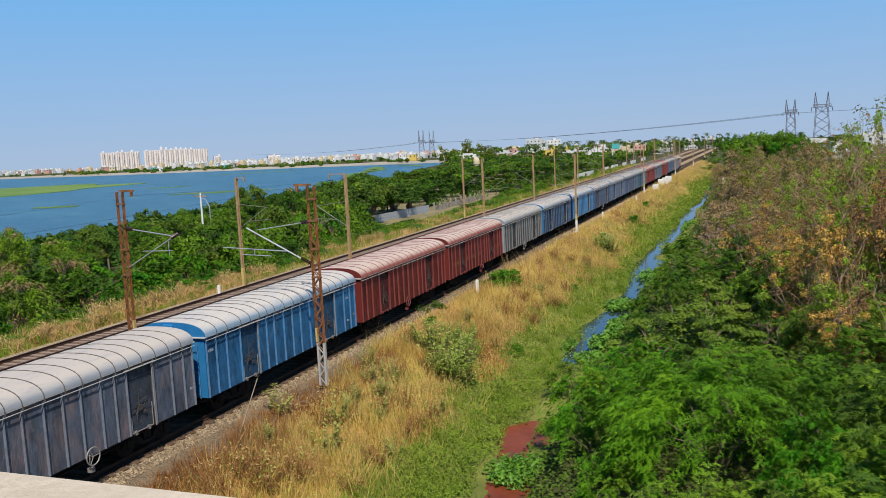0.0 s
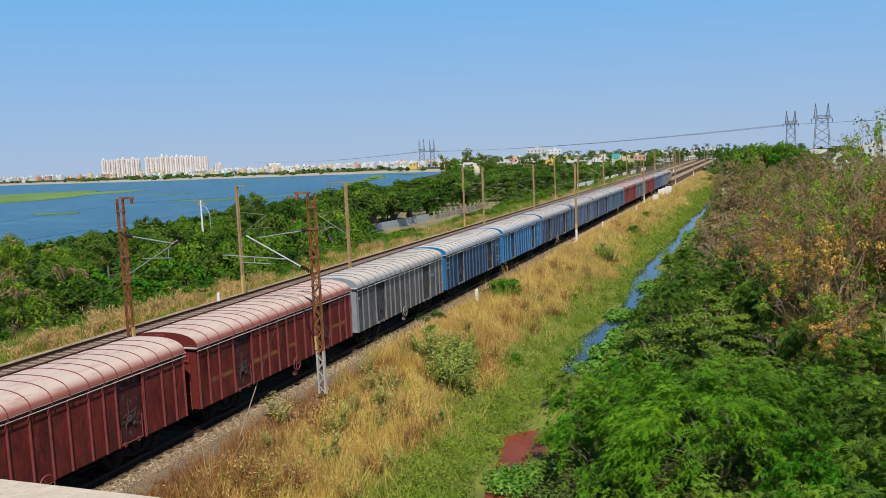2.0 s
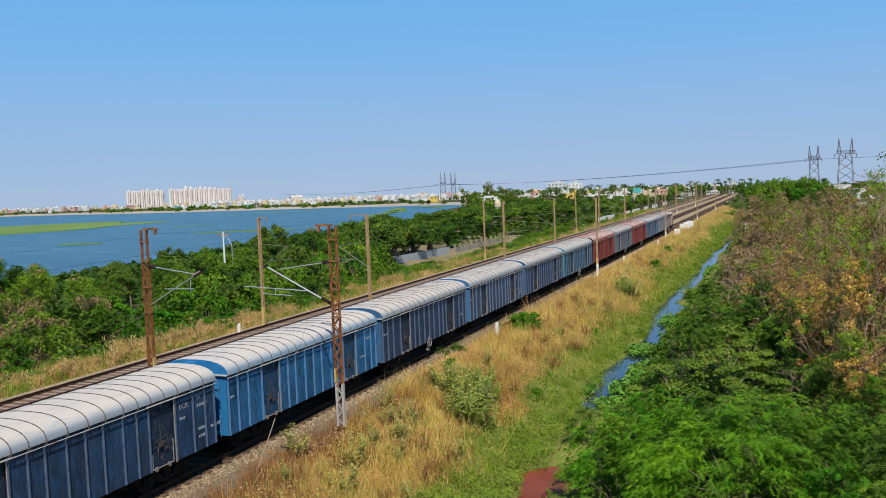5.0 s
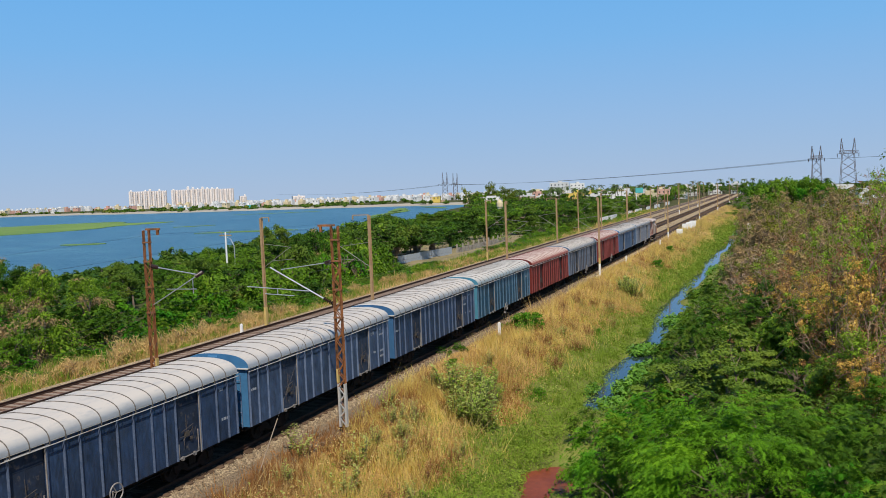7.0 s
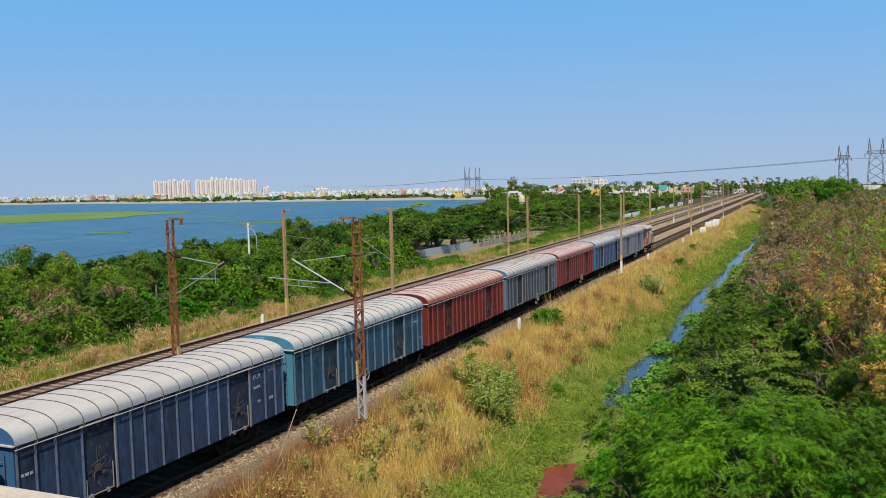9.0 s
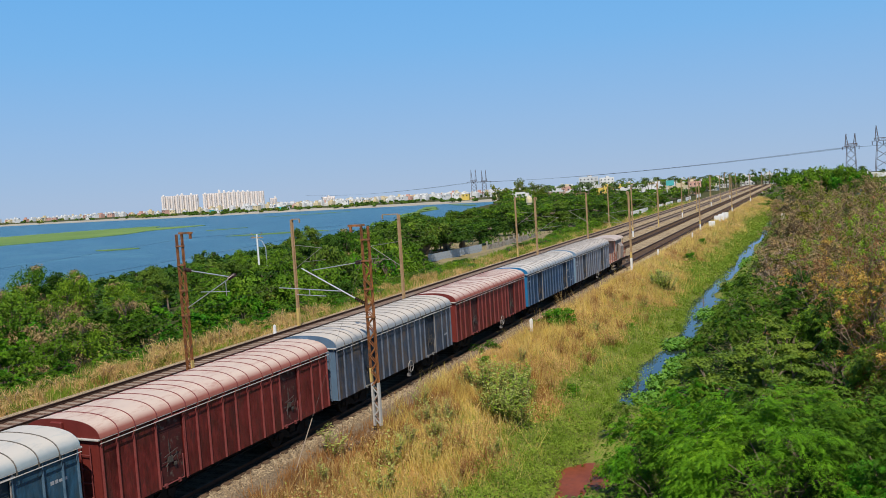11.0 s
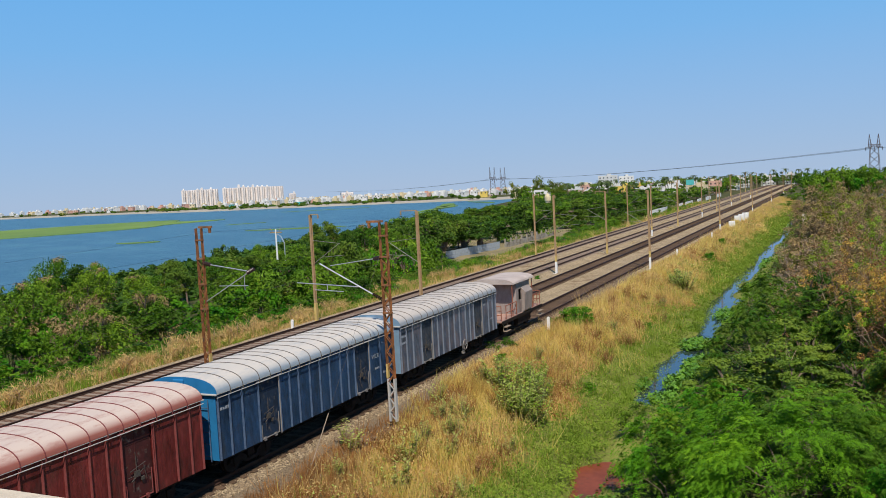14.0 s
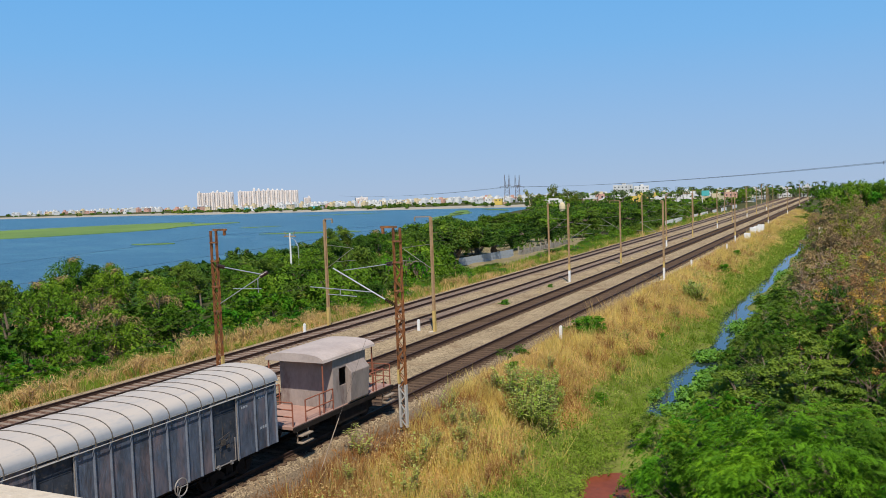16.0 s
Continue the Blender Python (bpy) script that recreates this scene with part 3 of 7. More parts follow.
    m.tube((1.565, -.12, EAVE_Z - .13), (1.565, 1.5, EAVE_Z - .13), .026)
    for y in (-.02, 1.42):
        m.box(1.5, 1.575, y - .03, y + .03, EAVE_Z - .17, EAVE_Z - .03)
    g["door_rail"] = m.data("door_rail")
    m = Mesh()  # the drop flap's bent bar, and the guide post beside the leaf
    m.tube((1.53, .1, BODY_Z + .06), (1.53, 1.22, BODY_Z + .06), .022)
    m.tube((1.53, .1, BODY_Z + .06), (1.53, .1, BODY_Z + .62), .02)
    m.tube((1.53, 1.22, BODY_Z + .06), (1.53, 1.22, BODY_Z + .9), .02)
    m.tube((1.54, 1.36, BODY_Z - .02), (1.54, 1.36, EAVE_Z - .15), .026)
    m.tube((1.54, .03, BODY_Z + .05), (1.54, .03, EAVE_Z - .15), .015)
    for y in (.3, 1.0):
        m.box(1.47, 1.55, y - .05, y + .05, BODY_Z - .04, BODY_Z + .1)
    g["flap_frame"] = m.data("flap_frame")
    m = Mesh()  # a tangle of hasps, levers and a hanging pin
    m.box(1.47, 1.54, .5, .72, BODY_Z + .78, BODY_Z + .98).box(1.47, 1.53, .78, .92, BODY_Z + .62, BODY_Z + .72)
    m.tube((1.52, .6, BODY_Z + .9), (1.53, .56, BODY_Z + 1.62), .010).tube((1.52, .3, BODY_Z + 1.02), (1.53, .98, BODY_Z + 1.18), .011)
    m.tube((1.52, .34, BODY_Z + .68), (1.54, .86, BODY_Z + .98), .011).tube((1.53, .9, BODY_Z + 1.12), (1.53, 1.0, BODY_Z + .6), .010)
    m.tube((1.53, .46, BODY_Z + .86), (1.53, .4, BODY_Z + .5), .009).tube((1.52, .2, BODY_Z + .84), (1.52, .5, BODY_Z + .84), .009)
    g["latch"] = m.data("latch")
    m = Mesh()
    for x in (-1.15, 1.15):
        m.box(x - .05, x + .05, .1, LB - .1, .72, .916)
    m.box(-.2, .2, .0, LB, .66, .916)
    for y in (.1, 3.2, 5.5, 8.3, 10.6, LB - .2):
        m.box(-1.15, 1.15, y, y + .12, .7, .9)
    m.tube((-.5, 5.9, .62), (-.5, 6.9, .62), .17, n=10)
    m.tube((.6, 7.4, .6), (.6, 8.4, .6), .14, n=10)
    m.tube((1.0, 3.4, .55), (1.0, 10.4, .55), .025)
    g["underframe"] = m.data("underframe")
    m = Mesh()
    m.box(-.12, .12, -.36, .1, .62, .84).box(-.2, .2, -.4, -.2, .6, .88)
    m.tube((.3, -.05, .75), (.34, -.22, .3), .03).tube((-.3, -.05, .75), (-.34, -.22, .3), .03)
    g["coupler"] = m.data("coupler", bevel=.01)
    m = Mesh()  # bogie about its centre
    for x in (-1.0, 1.0):
        prof = [(-1.35, .44), (-1.2, .62), (-.6, .66), (-.35, .5), (-.3, .34), (.3, .34), (.35, .5), (.6, .66), (1.2, .62), (1.35, .44), (1.0, .36), (.55, .34), (.35, .22), (-.35, .22), (-.55, .34), (-1.0, .36)]
        v = [(x - .07, y, z) for y, z in prof] + [(x + .07, y, z) for y, z in prof]
        n = len(prof)
        m.add(v, [(i, (i + 1) % n, n + (i + 1) % n, n + i) for i in range(n)] + [tuple(range(n)), tuple(range(n, 2 * n))[::-1]])
        for y in (-.14, 0, .14):
            m.tube((x, y, .3), (x, y, .5), .055, n=8)
        for y in (-1.0, 1.0):
            m.box(x - .12, x + .12, y - .14, y + .14, .38, .62)
    m.box(-1.05, 1.05, -.2, .2, .42, .66)
    g["bogie"] = m.data("bogie")
    m = Mesh()
    for x in (-.84, .84):
        m.tube((x - .065, 0, 0), (x + .065, 0, 0), .5, n=22)
        s = math.copysign(1, x)
        m.tube((x - s * .065, 0, 0), (x - s * .1, 0, 0), .53, n=22)
        for a in range(4):
            c, q = math.cos(a * math.pi / 2 + .4), math.sin(a * math.pi / 2 + .4)
            m.tube((x + s * .066, .1 * c, .1 * q), (x + s * .085, .34 * c, .34 * q), .04, n=5)
    m.tube((-1.1, 0, 0), (1.1, 0, 0), .08, n=8)
    g["wheelset"] = m.data("wheelset")
    m = Mesh().ring((1.66, 0, .95), "x", .3, .024)
    for a in (0, 1, 2):
        c, s = math.cos(a * 2.09), math.sin(a * 2.09)
        m.tube((1.66, 0, .95), (1.66, .3 * c, .95 + .3 * s), .016)
    m.tube((1.3, 0, .95), (1.68, 0, .95), .03)
    m.tube((1.5, 0, .95), (1.5, 0, .5), .025).box(1.44, 1.6, -.09, .09, .4, .55)
    g["handwheel"] = m.data("handwheel")
    return g


def marks(parent, material, seed, word=""):
    """Stencilled lettering on the side sheets: what cannot be read is bars."""
    rnd = random.Random(seed)
    spots = [(11.5, 2.75), (11.5, 2.35), (12.52, 2.9), (12.52, 2.6), (11.75, 1.75), (12.55, 1.7), (12.55, 1.4), (13.3, 1.6), (.2, 2.75), (.2, 2.4)]
    for y, z in spots:
        if word and (y, z) == (11.5, 2.35 if word == "WCR" else 2.75):
            continue
        if rnd.random() < (.3 if word else .7):
            continue
        m = Mesh()
        yy = y
        for _ in range(rnd.randint(2, 4)):
            w = rnd.uniform(.06, .14)
            m.box(1.502, 1.506, yy, yy + w, z, z + rnd.choice((.09, .11)))
            yy += w + .04
        part("lettering", m, material, parent)
    if word:
        curve = bpy.data.curves.new("lettering", "FONT")
        curve.body, curve.size, curve.extrude = word, .30, .002
        tmp = bpy.data.objects.new("tmp", curve)
        scene.collection.objects.link(tmp)
        me = bpy.data.meshes.new_from_object(tmp.evaluated_get(bpy.context.evaluated_depsgraph_get()))
        bpy.data.objects.remove(tmp)
        me.materials.clear()
        me.materials.append(material)
        part("lettering", me, None, parent, at=Matrix.Translation((1.506, 11.48, 2.3 if word == "WCR" else 2.75)) @ pose(0, 0, 0, 90, 0, 90))


G = wagon_meshes()
WHEELS, TRAIN = [], []
PALE = surface("pale_stencil", rgb(.26, .28, .31), rgb(.40, .42, .45), 4, 30, .7, bump=0)
COLOURS = {  # base paint, roof paint, roof dust, rust share, how the label calls it
    "lilac": (rgb(.09, .112, .155), rgb(.33, .35, .38), rgb(.50, .44, .38), .60, "faded lilac grey"),
    "bright": (rgb(.018, .125, .28), rgb(.26, .36, .46), rgb(.55, .50, .44), .68, "bright blue"),
    "red": (rgb(.15, .016, .013), rgb(.36, .12, .09), rgb(.56, .44, .36), .62, "maroon red"),
    "grey": (rgb(.115, .12, .13), rgb(.33, .33, .33), rgb(.52, .46, .39), .62, "dusty grey"),
    "blue": (rgb(.014, .05, .118), rgb(.32, .37, .42), rgb(.54, .49, .43), .64, "dull blue"),
    "navy": (rgb(.024, .052, .115), rgb(.33, .35, .37), rgb(.52, .47, .41), .62, "dark navy blue"),
    "teal": (rgb(.018, .075, .135), rgb(.32, .38, .40), rgb(.52, .48, .42), .62, "faded teal blue"),
    "slate": (rgb(.05, .085, .16), rgb(.33, .35, .38), rgb(.50, .455, .40), .60, "slate blue grey"),
    "dusk": (rgb(.048, .068, .108), rgb(.31, .33, .35), rgb(.52, .46, .39), .58, "dirty blue grey"),
    "brick": (rgb(.14, .016, .014), rgb(.36, .12, .09), rgb(.56, .45, .38), .66, "brick red"),
}
PAINTS = {}
ENDS = {}
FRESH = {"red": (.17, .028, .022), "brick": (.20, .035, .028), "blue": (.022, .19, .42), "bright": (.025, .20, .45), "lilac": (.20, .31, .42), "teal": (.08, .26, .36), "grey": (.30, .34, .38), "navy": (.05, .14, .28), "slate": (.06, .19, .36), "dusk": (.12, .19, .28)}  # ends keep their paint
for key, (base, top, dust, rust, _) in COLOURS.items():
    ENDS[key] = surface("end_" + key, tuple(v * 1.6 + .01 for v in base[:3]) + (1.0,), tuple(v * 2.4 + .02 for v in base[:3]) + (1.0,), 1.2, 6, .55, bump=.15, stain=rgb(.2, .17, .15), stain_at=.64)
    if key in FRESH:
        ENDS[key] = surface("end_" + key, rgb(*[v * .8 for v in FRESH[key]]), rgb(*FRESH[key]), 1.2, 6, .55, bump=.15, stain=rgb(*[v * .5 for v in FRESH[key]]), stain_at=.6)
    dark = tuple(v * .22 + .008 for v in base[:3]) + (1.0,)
    PAINTS[key] = (wagon_paint(key, base, rust, {"lilac": rgb(.19, .15, .16), "navy": rgb(.03, .045, .075), "blue": rgb(.03, .055, .095), "teal": rgb(.045, .075, .095), "bright": rgb(.04, .10, .18), "slate": rgb(.045, .07, .12), "red": rgb(.07, .02, .016), "brick": rgb(.09, .03, .024)}.get(key, rgb(.12, .085, .065))), roof_paint(key, top, dust),
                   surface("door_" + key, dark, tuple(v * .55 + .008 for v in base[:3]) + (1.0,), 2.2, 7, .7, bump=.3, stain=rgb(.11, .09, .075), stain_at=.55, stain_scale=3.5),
                   # paler than the sides: the stanchions' edge highlights are put into this paint
                   surface("lit_trim_" + key, tuple(v * 1.0 + (.012 if key in ("red", "brick") else .015) for v in base[:3]) + (1.0,), tuple(v * 1.2 + (.05 if key in ("red", "brick") else .10) for v in base[:3]) + (1.0,), 2, 12, .6, bump=.1))
RIBTOP = surface("roof_rib_dirt", rgb(.06, .05, .042), rgb(.19, .165, .14), 2, 12, .8)


def with_material(key, kind, material):
    me = bpy.data.meshes.get(kind + "_" + key)
    if not me:
        me = G[kind].copy()
        me.name = kind + "_" + key
        me.materials.clear()
        me.materials.append(material)
    return me


def build_wagon(key, seed, word="", handwheel=0.0):
    rnd = random.Random(seed)
    side, top, door, lit_trim = PAINTS[key]
    w = thing("covered_wagon", COLOURS[key][4] + " covered goods wagon with a dusty arched roof", "railway wagon", group="wagons of the goods train")
    p = lambda kind, mat, at=None, parent=w, name=None: part(name or kind, with_material(key, kind, mat), None, parent, at=at)
    flip = pose(0, LB, 0, 0, 0, 180)
    body = p("body", side)
    for y in RIBS:
        p("stanchion", lit_trim, pose(0, y, 0))
        p("stanchion", lit_trim, flip @ pose(0, y, 0))
    p("roof", top)
    for y in ROOF_RIBS:
        p("roof_rib", lit_trim if key in ("red", "brick") else RIBTOP if rnd.random() < .75 else top, pose(0, y, 0))
    p("gutter", M["grey_paint"])
    p("gutter", M["grey_paint"], flip)
    for at in (Matrix(), flip):
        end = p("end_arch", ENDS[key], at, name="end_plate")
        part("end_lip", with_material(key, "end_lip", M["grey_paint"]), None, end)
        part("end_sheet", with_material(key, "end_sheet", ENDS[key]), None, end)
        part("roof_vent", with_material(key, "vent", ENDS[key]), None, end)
        for x in (-.55, .55):
            p("end_post", side, at @ pose(x, 0, 0))
        p("ladder", lit_trim, at @ pose(1.0, 0, 0))
        p("coupler", M["underframe"], at)
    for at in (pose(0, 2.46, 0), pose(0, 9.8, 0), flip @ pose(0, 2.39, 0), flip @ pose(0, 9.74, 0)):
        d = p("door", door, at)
        for kind in ("door_rail", "flap_frame"):
            part(kind, with_material("rusty" if key in ("red", "brick") else "all", kind, lit_trim if key in ("red", "brick") else M["dull_steel"]), None, d, "worn pale steel bars")
        part("latch", with_material("all", "latch", M["old_iron"]), None, d, "dark greasy hasps and levers")
    p("underframe", M["underframe"])
    for y in (2.4, LB - 2.4):
        b = p("bogie", M["underframe"], pose(0, y, 0))
        for dy in (-1.0, 1.0):
            ws = part("wheelset", with_material("all", "wheelset", M["underframe"]), None, b, "steel wheels on an axle", at=pose(0, dy, .5))
            WHEELS.append((ws, (0, dy, .5), .5))
    if handwheel:
        part("handwheel", with_material("rusty" if key == "red" else "all", "handwheel", lit_trim if key == "red" else M["dull_steel"]), None, w, "round brake handwheel", at=pose(0, handwheel, 0))
    if key not in ("red", "brick"):
        marks(w, PALE, seed, word)
    return w


ORDER = [(-9, "lilac", "", 7.8), (-8, "bright", "", 0), (-7, "red", "", 6.4), (-6, "red", "", 7.4), (-5, "grey", "", 6.4), (-4, "blue", "ECR", 0), (-3, "bright", "", 0), (-2, "navy", "", 6.5),
         (-1, "slate", "E R", 0), (0, "navy", "ECR", 0), (1, "teal", "", 6.4), (2, "red", "", 0), (3, "dusk", "", 7.5), (4, "brick", "", 8.0), (5, "blue", "WCR", 0), (6, "lilac", "", 8.0)]
for k, key, word, hw in ORDER:
    TRAIN.append((k, build_wagon(key, 40 + k, word, hw)))
OCHRE = surface("faded_ochre", rgb(.14, .035, .016), rgb(.26, .12, .04), 1.2, 5, .7, bump=.1)
for a, b in ((.71, 1.45), (1.45, 2.46), (3.86, 4.56), (4.56, 5.21), (5.21, 6.06), (6.84, 7.62), (11.21, 12.25), (12.25, 12.97)):  # a worn stripe on one red wagon
    part("stripe", Mesh().box(1.501, 1.504, a + .05, b - .05, 1.78, 1.96), OCHRE, TRAIN[3][1], "faded ochre stripe")


def build_van():
    """The guard's van at the train's tail: a cabin between two open platforms."""
    van = thing("brake_van", "grey guard's van with open railed platforms behind the wagons", "railway wagon", group="wagons of the goods train")
    grey = surface("van_grey", rgb(.24, .195, .175), rgb(.38, .315, .28), 1.2, 8, .7, stain=rgb(.17, .11, .09), stain_at=.6, stretch=(1, 1, .4))
    pink = surface("van_deck", rgb(.33, .19, .15), rgb(.45, .28, .22), 1.5, 9, .8)
    red = surface("van_rail", rgb(.22, .07, .04), rgb(.33, .12, .07), 2, 12, .7)
    roof = surface("van_roof", rgb(.38, .31, .275), rgb(.52, .435, .385), .8, 7, .8)
    part("floor", Mesh().box(-1.47, 1.47, .02, 8.28, 1.08, 1.2), pink, van, "dusty pinkish steel deck")
    for x in (-1.53, 1.53):
        part("solebar", Mesh().box(x - .05, x + .05, .0, 8.3, .98, 1.17), M["underframe"], van)
    y0, y1, z0, z1 = 3.2, 6.0, 1.2, 3.4
    t = .06
    for x in (-1.42, 1.42 - t):  # side walls with a window opening
        ring = [(y0, z0), (y1, z0), (y1, z1), (y0, z1)]
        hole = [(y0 + .5, 2.1), (y0 + 1.1, 2.1), (y0 + 1.1, 2.9), (y0 + .5, 2.9)]
        v = [(xx, y, z) for xx in (x, x + t) for y, z in ring + hole]
        f = []
        for k in range(4):
            j = (k + 1) % 4
            f += [(k, j, 4 + j, 4 + k), (8 + k, 12 + k, 12 + j, 8 + j), (k, 8 + k, 8 + j, j), (4 + k, 4 + j, 12 + j, 12 + k)]
        part("cabin_side", Mesh().add(v, f), grey, van, "grey steel side with a window opening")
    for y in (y0, y1 - t):  # end walls with a doorway
        prof = [(-1.36, z0), (.1, z0), (.1, 3.1), (.9, 3.1), (.9, z0), (1.36, z0), (1.36, z1), (-1.36, z1)]
        part("cabin_end", Mesh().extrude_y(prof, y, y + t), grey, van, "grey steel end wall with a doorway")
        part("cabin_door", Mesh().box(.102, .898, y + .012, y + .048, z0 + .01, 3.095), grey, van, "closed grey steel door")
    for s in (-1, 1):
        d = Mesh().extrude_y([(1.42 * s, 1.12), (1.62 * s, 1.3), (1.74 * s, 2.62), (1.42 * s, 3.0)], 4.25, 5.85)
        part("lookout", d.data("lookout", grey, bevel=.02), None, van)
    prof = arch(1.56, 3.4, 3.78)
    part("roof", Mesh().extrude_y(prof, 2.3, 6.7).data("roof", roof, bevel=0), None, van, "pale dusty curved roof")
    for y in (2.4, 6.6):
        for x in (-1.42, 1.42):
            part("post", Mesh().tube((x, y, 1.2), (x, y, 3.42), .035), red, van)
    for ya, yb in ((.1, 3.1), (6.1, 8.2)):
        for x in (-1.44, 1.44):
            m = Mesh()
            for z in (1.62, 2.12):
                m.tube((x, ya + (.9 if ya < 1 else 0), z), (x, yb - (.0 if ya < 1 else .6), z), .028)
            for y in np.linspace(ya + (.9 if ya < 1 else 0), yb - (.0 if ya < 1 else .6), 3):
                m.tube((x, float(y), 1.2), (x, float(y), 2.12), .03)
            part("side_rail", m, red, van, "rust red side railing")
    for y in (.08, 8.22):
        m = Mesh()
        for z in (1.6, 1.9, 2.2):
            m.tube((-1.44, y, z), (1.44, y, z), .028)
        for x in (-1.44, -.5, .5, 1.44):
            m.tube((x, y, 1.2), (x, y, 2.2), .03)
        part("end_rail", m, red, van, "rust red end railing")
    # an added dark box that imitates the black shade below the cabin
    part("equipment_box", Mesh().box(1.1, 1.42, 3.3, 6.0, .42, .97), M["underframe"], van, "black box standing in for the shade under the floor")
    for y in (.3, 7.4):
        m = Mesh()
        for z in (.45, .75):
            m.box(1.42, 1.72, y, y + .8, z, z + .05)
        for yy in (y, y + .76):
            m.box(1.44, 1.48, yy, yy + .04, .45, 1.08)
        part("step", m, M["yellow_dust"], van, "dusty steel footsteps")
    for y in (-.3, 8.35):
        for x in (-.87, .87):
            part("buffer", Mesh().tube((x, y, .98), (x, y + .25, .98), .09, n=10).tube((x, y if y < 0 else y + .25, .98), (x, y - .05 if y < 0 else y + .3, .98), .22, n=14), M["underframe"], van)
    part("coupler", Mesh().box(-.12, .12, -.45, 0, .75, .95).box(-.12, .12, 8.3, 8.7, .75, .95), M["underframe"], van)
    for x in (-1.05, 1.05):
        for y in (1.7, 6.6):
            part("axle_guard", Mesh().box(x - .06, x + .06, y - .35, y + .35, .4, .82).tube((x, y - .8, .72), (x, y + .8, .72), .06), M["underframe"], van)
    for y in (1.7, 6.6):
        ws = part("wheelset", with_material("all", "wheelset", M["underframe"]), None, van, "steel wheels on an axle", at=pose(0, y, .5))
        WHEELS.append((ws, (0, y, .5), .5))
    return van


TRAIN.append((7, build_van()))


def train_at(t):
    """How far along the line the wagon numbered 0 stands at t seconds."""
    u = t - 9
    return 17.20 - 13.341 * u + .072 * u * u - .001 * u ** 3


# ---- masts, wires and lineside things ----
def lattice_mast_meshes():
    H, a, b = 9.35, .17, .13
    g = {}
    m = Mesh()
    m.box(-.02, .02, -.07, .07, 0, H)
    m.box(.0, .05, -.07, -.058, 0, H).box(.0, .05, .058, .07, 0, H)
    g["leg"] = m
    g["band"] = Mesh().box(-.22, .22, -.1, .1, 0, .07)
    return g


LACE = Mesh().bar((-.15, 0, 0), (.15, 0, .36), .012, .045).data("lacing_bar", M["mast_rust"])


def lattice_mast(x, y, toward, foot):
    """A rusty laced steel mast; its bracket and arm reach towards one side (-1 or 1)."""
    g = lattice_mast_meshes()
    t = thing("lattice_mast", "rusty laced steel catenary mast standing beside the track", "catenary mast", pose(x, y, -.35), "catenary masts along the railway")
    for s in (-.16, .16):
        part("leg", g["leg"].data("leg", M["mast_rust"]), None, t, at=pose(s, 0, 0, 0, 0, 0 if s > 0 else 180))
    z, k = .1, 0
    while z < 7.6:
        for yy in (-.075, .075):
            q = 1 if k % 2 else -1
            part("lacing_bar", LACE, None, t, at=pose(0, yy, z, 0, 0, 0 if q > 0 else 180))
        z += .36
        k += 1
    for z in (5.1, 6.4, 7.72, 8.7):
        part("band", g["band"], M["mast_rust"], t, at=pose(0, 0, z))
    if foot:
        m = Mesh()
        for s in (-1, 1):
            m.box(s * .16 - .04, s * .16 + .055, -.08, .08, .02, 2.05)
        z, k = .1, 0
        while z < 1.9:
            for yy in (-.08, .08):
                q = 1 if k % 2 else -1
                m.bar((-.15 * q, yy, z), (.15 * q, yy, z + .36), .016, .055)
            z += .36
            k += 1
        part("painted_foot", m, M["grey_paint"], t, "pale grey painted foot")
        m = Mesh().box(-.22, -.13, -.085, .085, 2.1, 2.75)
        part("warning_plate", m, M["yellow_paint"], t, "yellow painted plate")
    else:
        part("painted_foot", Mesh().box(.12, .22, -.085, .085, .5, 2.8), M["yellow_paint"], t, "worn yellow paint patch")
    m = Mesh().box(min(0, toward * .85), max(0, toward * .85), -.05, .05, 9.35, 9.45)
    m.box(toward * .72 - .05, toward * .72 + .05, -.06, .06, 9.1, 9.35)
    part("top_bracket", m, M["mast_rust"], t)
    up = .35  # heights below are above the rails
    if toward < 0:
        tube = Mesh().tube((-.7, 0, 5.65 + up), (-3.55, 0, 7.12 + up), .032)
        tie = Mesh().tube((-.45, 0, 7.34 + up), (-2.95, 0, 7.02 + up), .024)
        reg = Mesh().tube((-1.5, 0, 6.01 + up), (-4.9, 0, 6.2 + up), .026).tube((-3.2, 0, 6.1 + up), (-3.2, 0, 5.85 + up), .02).tube((-3.9, 0, 5.86 + up), (-2.3, 0, 5.78 + up), .02)
        ins = [((-.2, 0, 5.4 + up), (-.75, 0, 5.68 + up)), ((-.15, 0, 7.38 + up), (-.6, 0, 7.32 + up))]
    else:
        tube = Mesh().tube((.2, 0, 5.2 + up), (3.3, 0, 6.86 + up), .026)
        tie = Mesh().tube((.6, 0, 7.1 + up), (3.2, 0, 6.72 + up), .03)
        reg = Mesh().tube((1.1, 0, 6.0 + up), (2.9, 0, 6.02 + up), .022).tube((2.7, 0, 6.5 + up), (2.7, 0, 5.8 + up), .018)
        ins = [((.12, 0, 7.2 + up), (.65, 0, 7.09 + up)), ((2.9, 0, 6.66 + up), (3.35, 0, 6.88 + up))]
    part("cantilever_tube", tube, M["galvanised"], t, "silver galvanised tube")
    part("stay_tube", tie, M["galvanised"], t)
    part("registration_arm", reg, M["galvanised"], t)
    for p, q in ins:
        m = Mesh().tube(p, q, .03)
        p, q = Vector(p), Vector(q)
        for k in range(6):
            c = p.lerp(q, (k + .5) / 6)
            d = (q - p).normalized() * .018
            m.tube(c - d, c + d, .11, .07, n=10)
        part("insulator", m, M["porcelain"], t, "dark brown ribbed insulator")
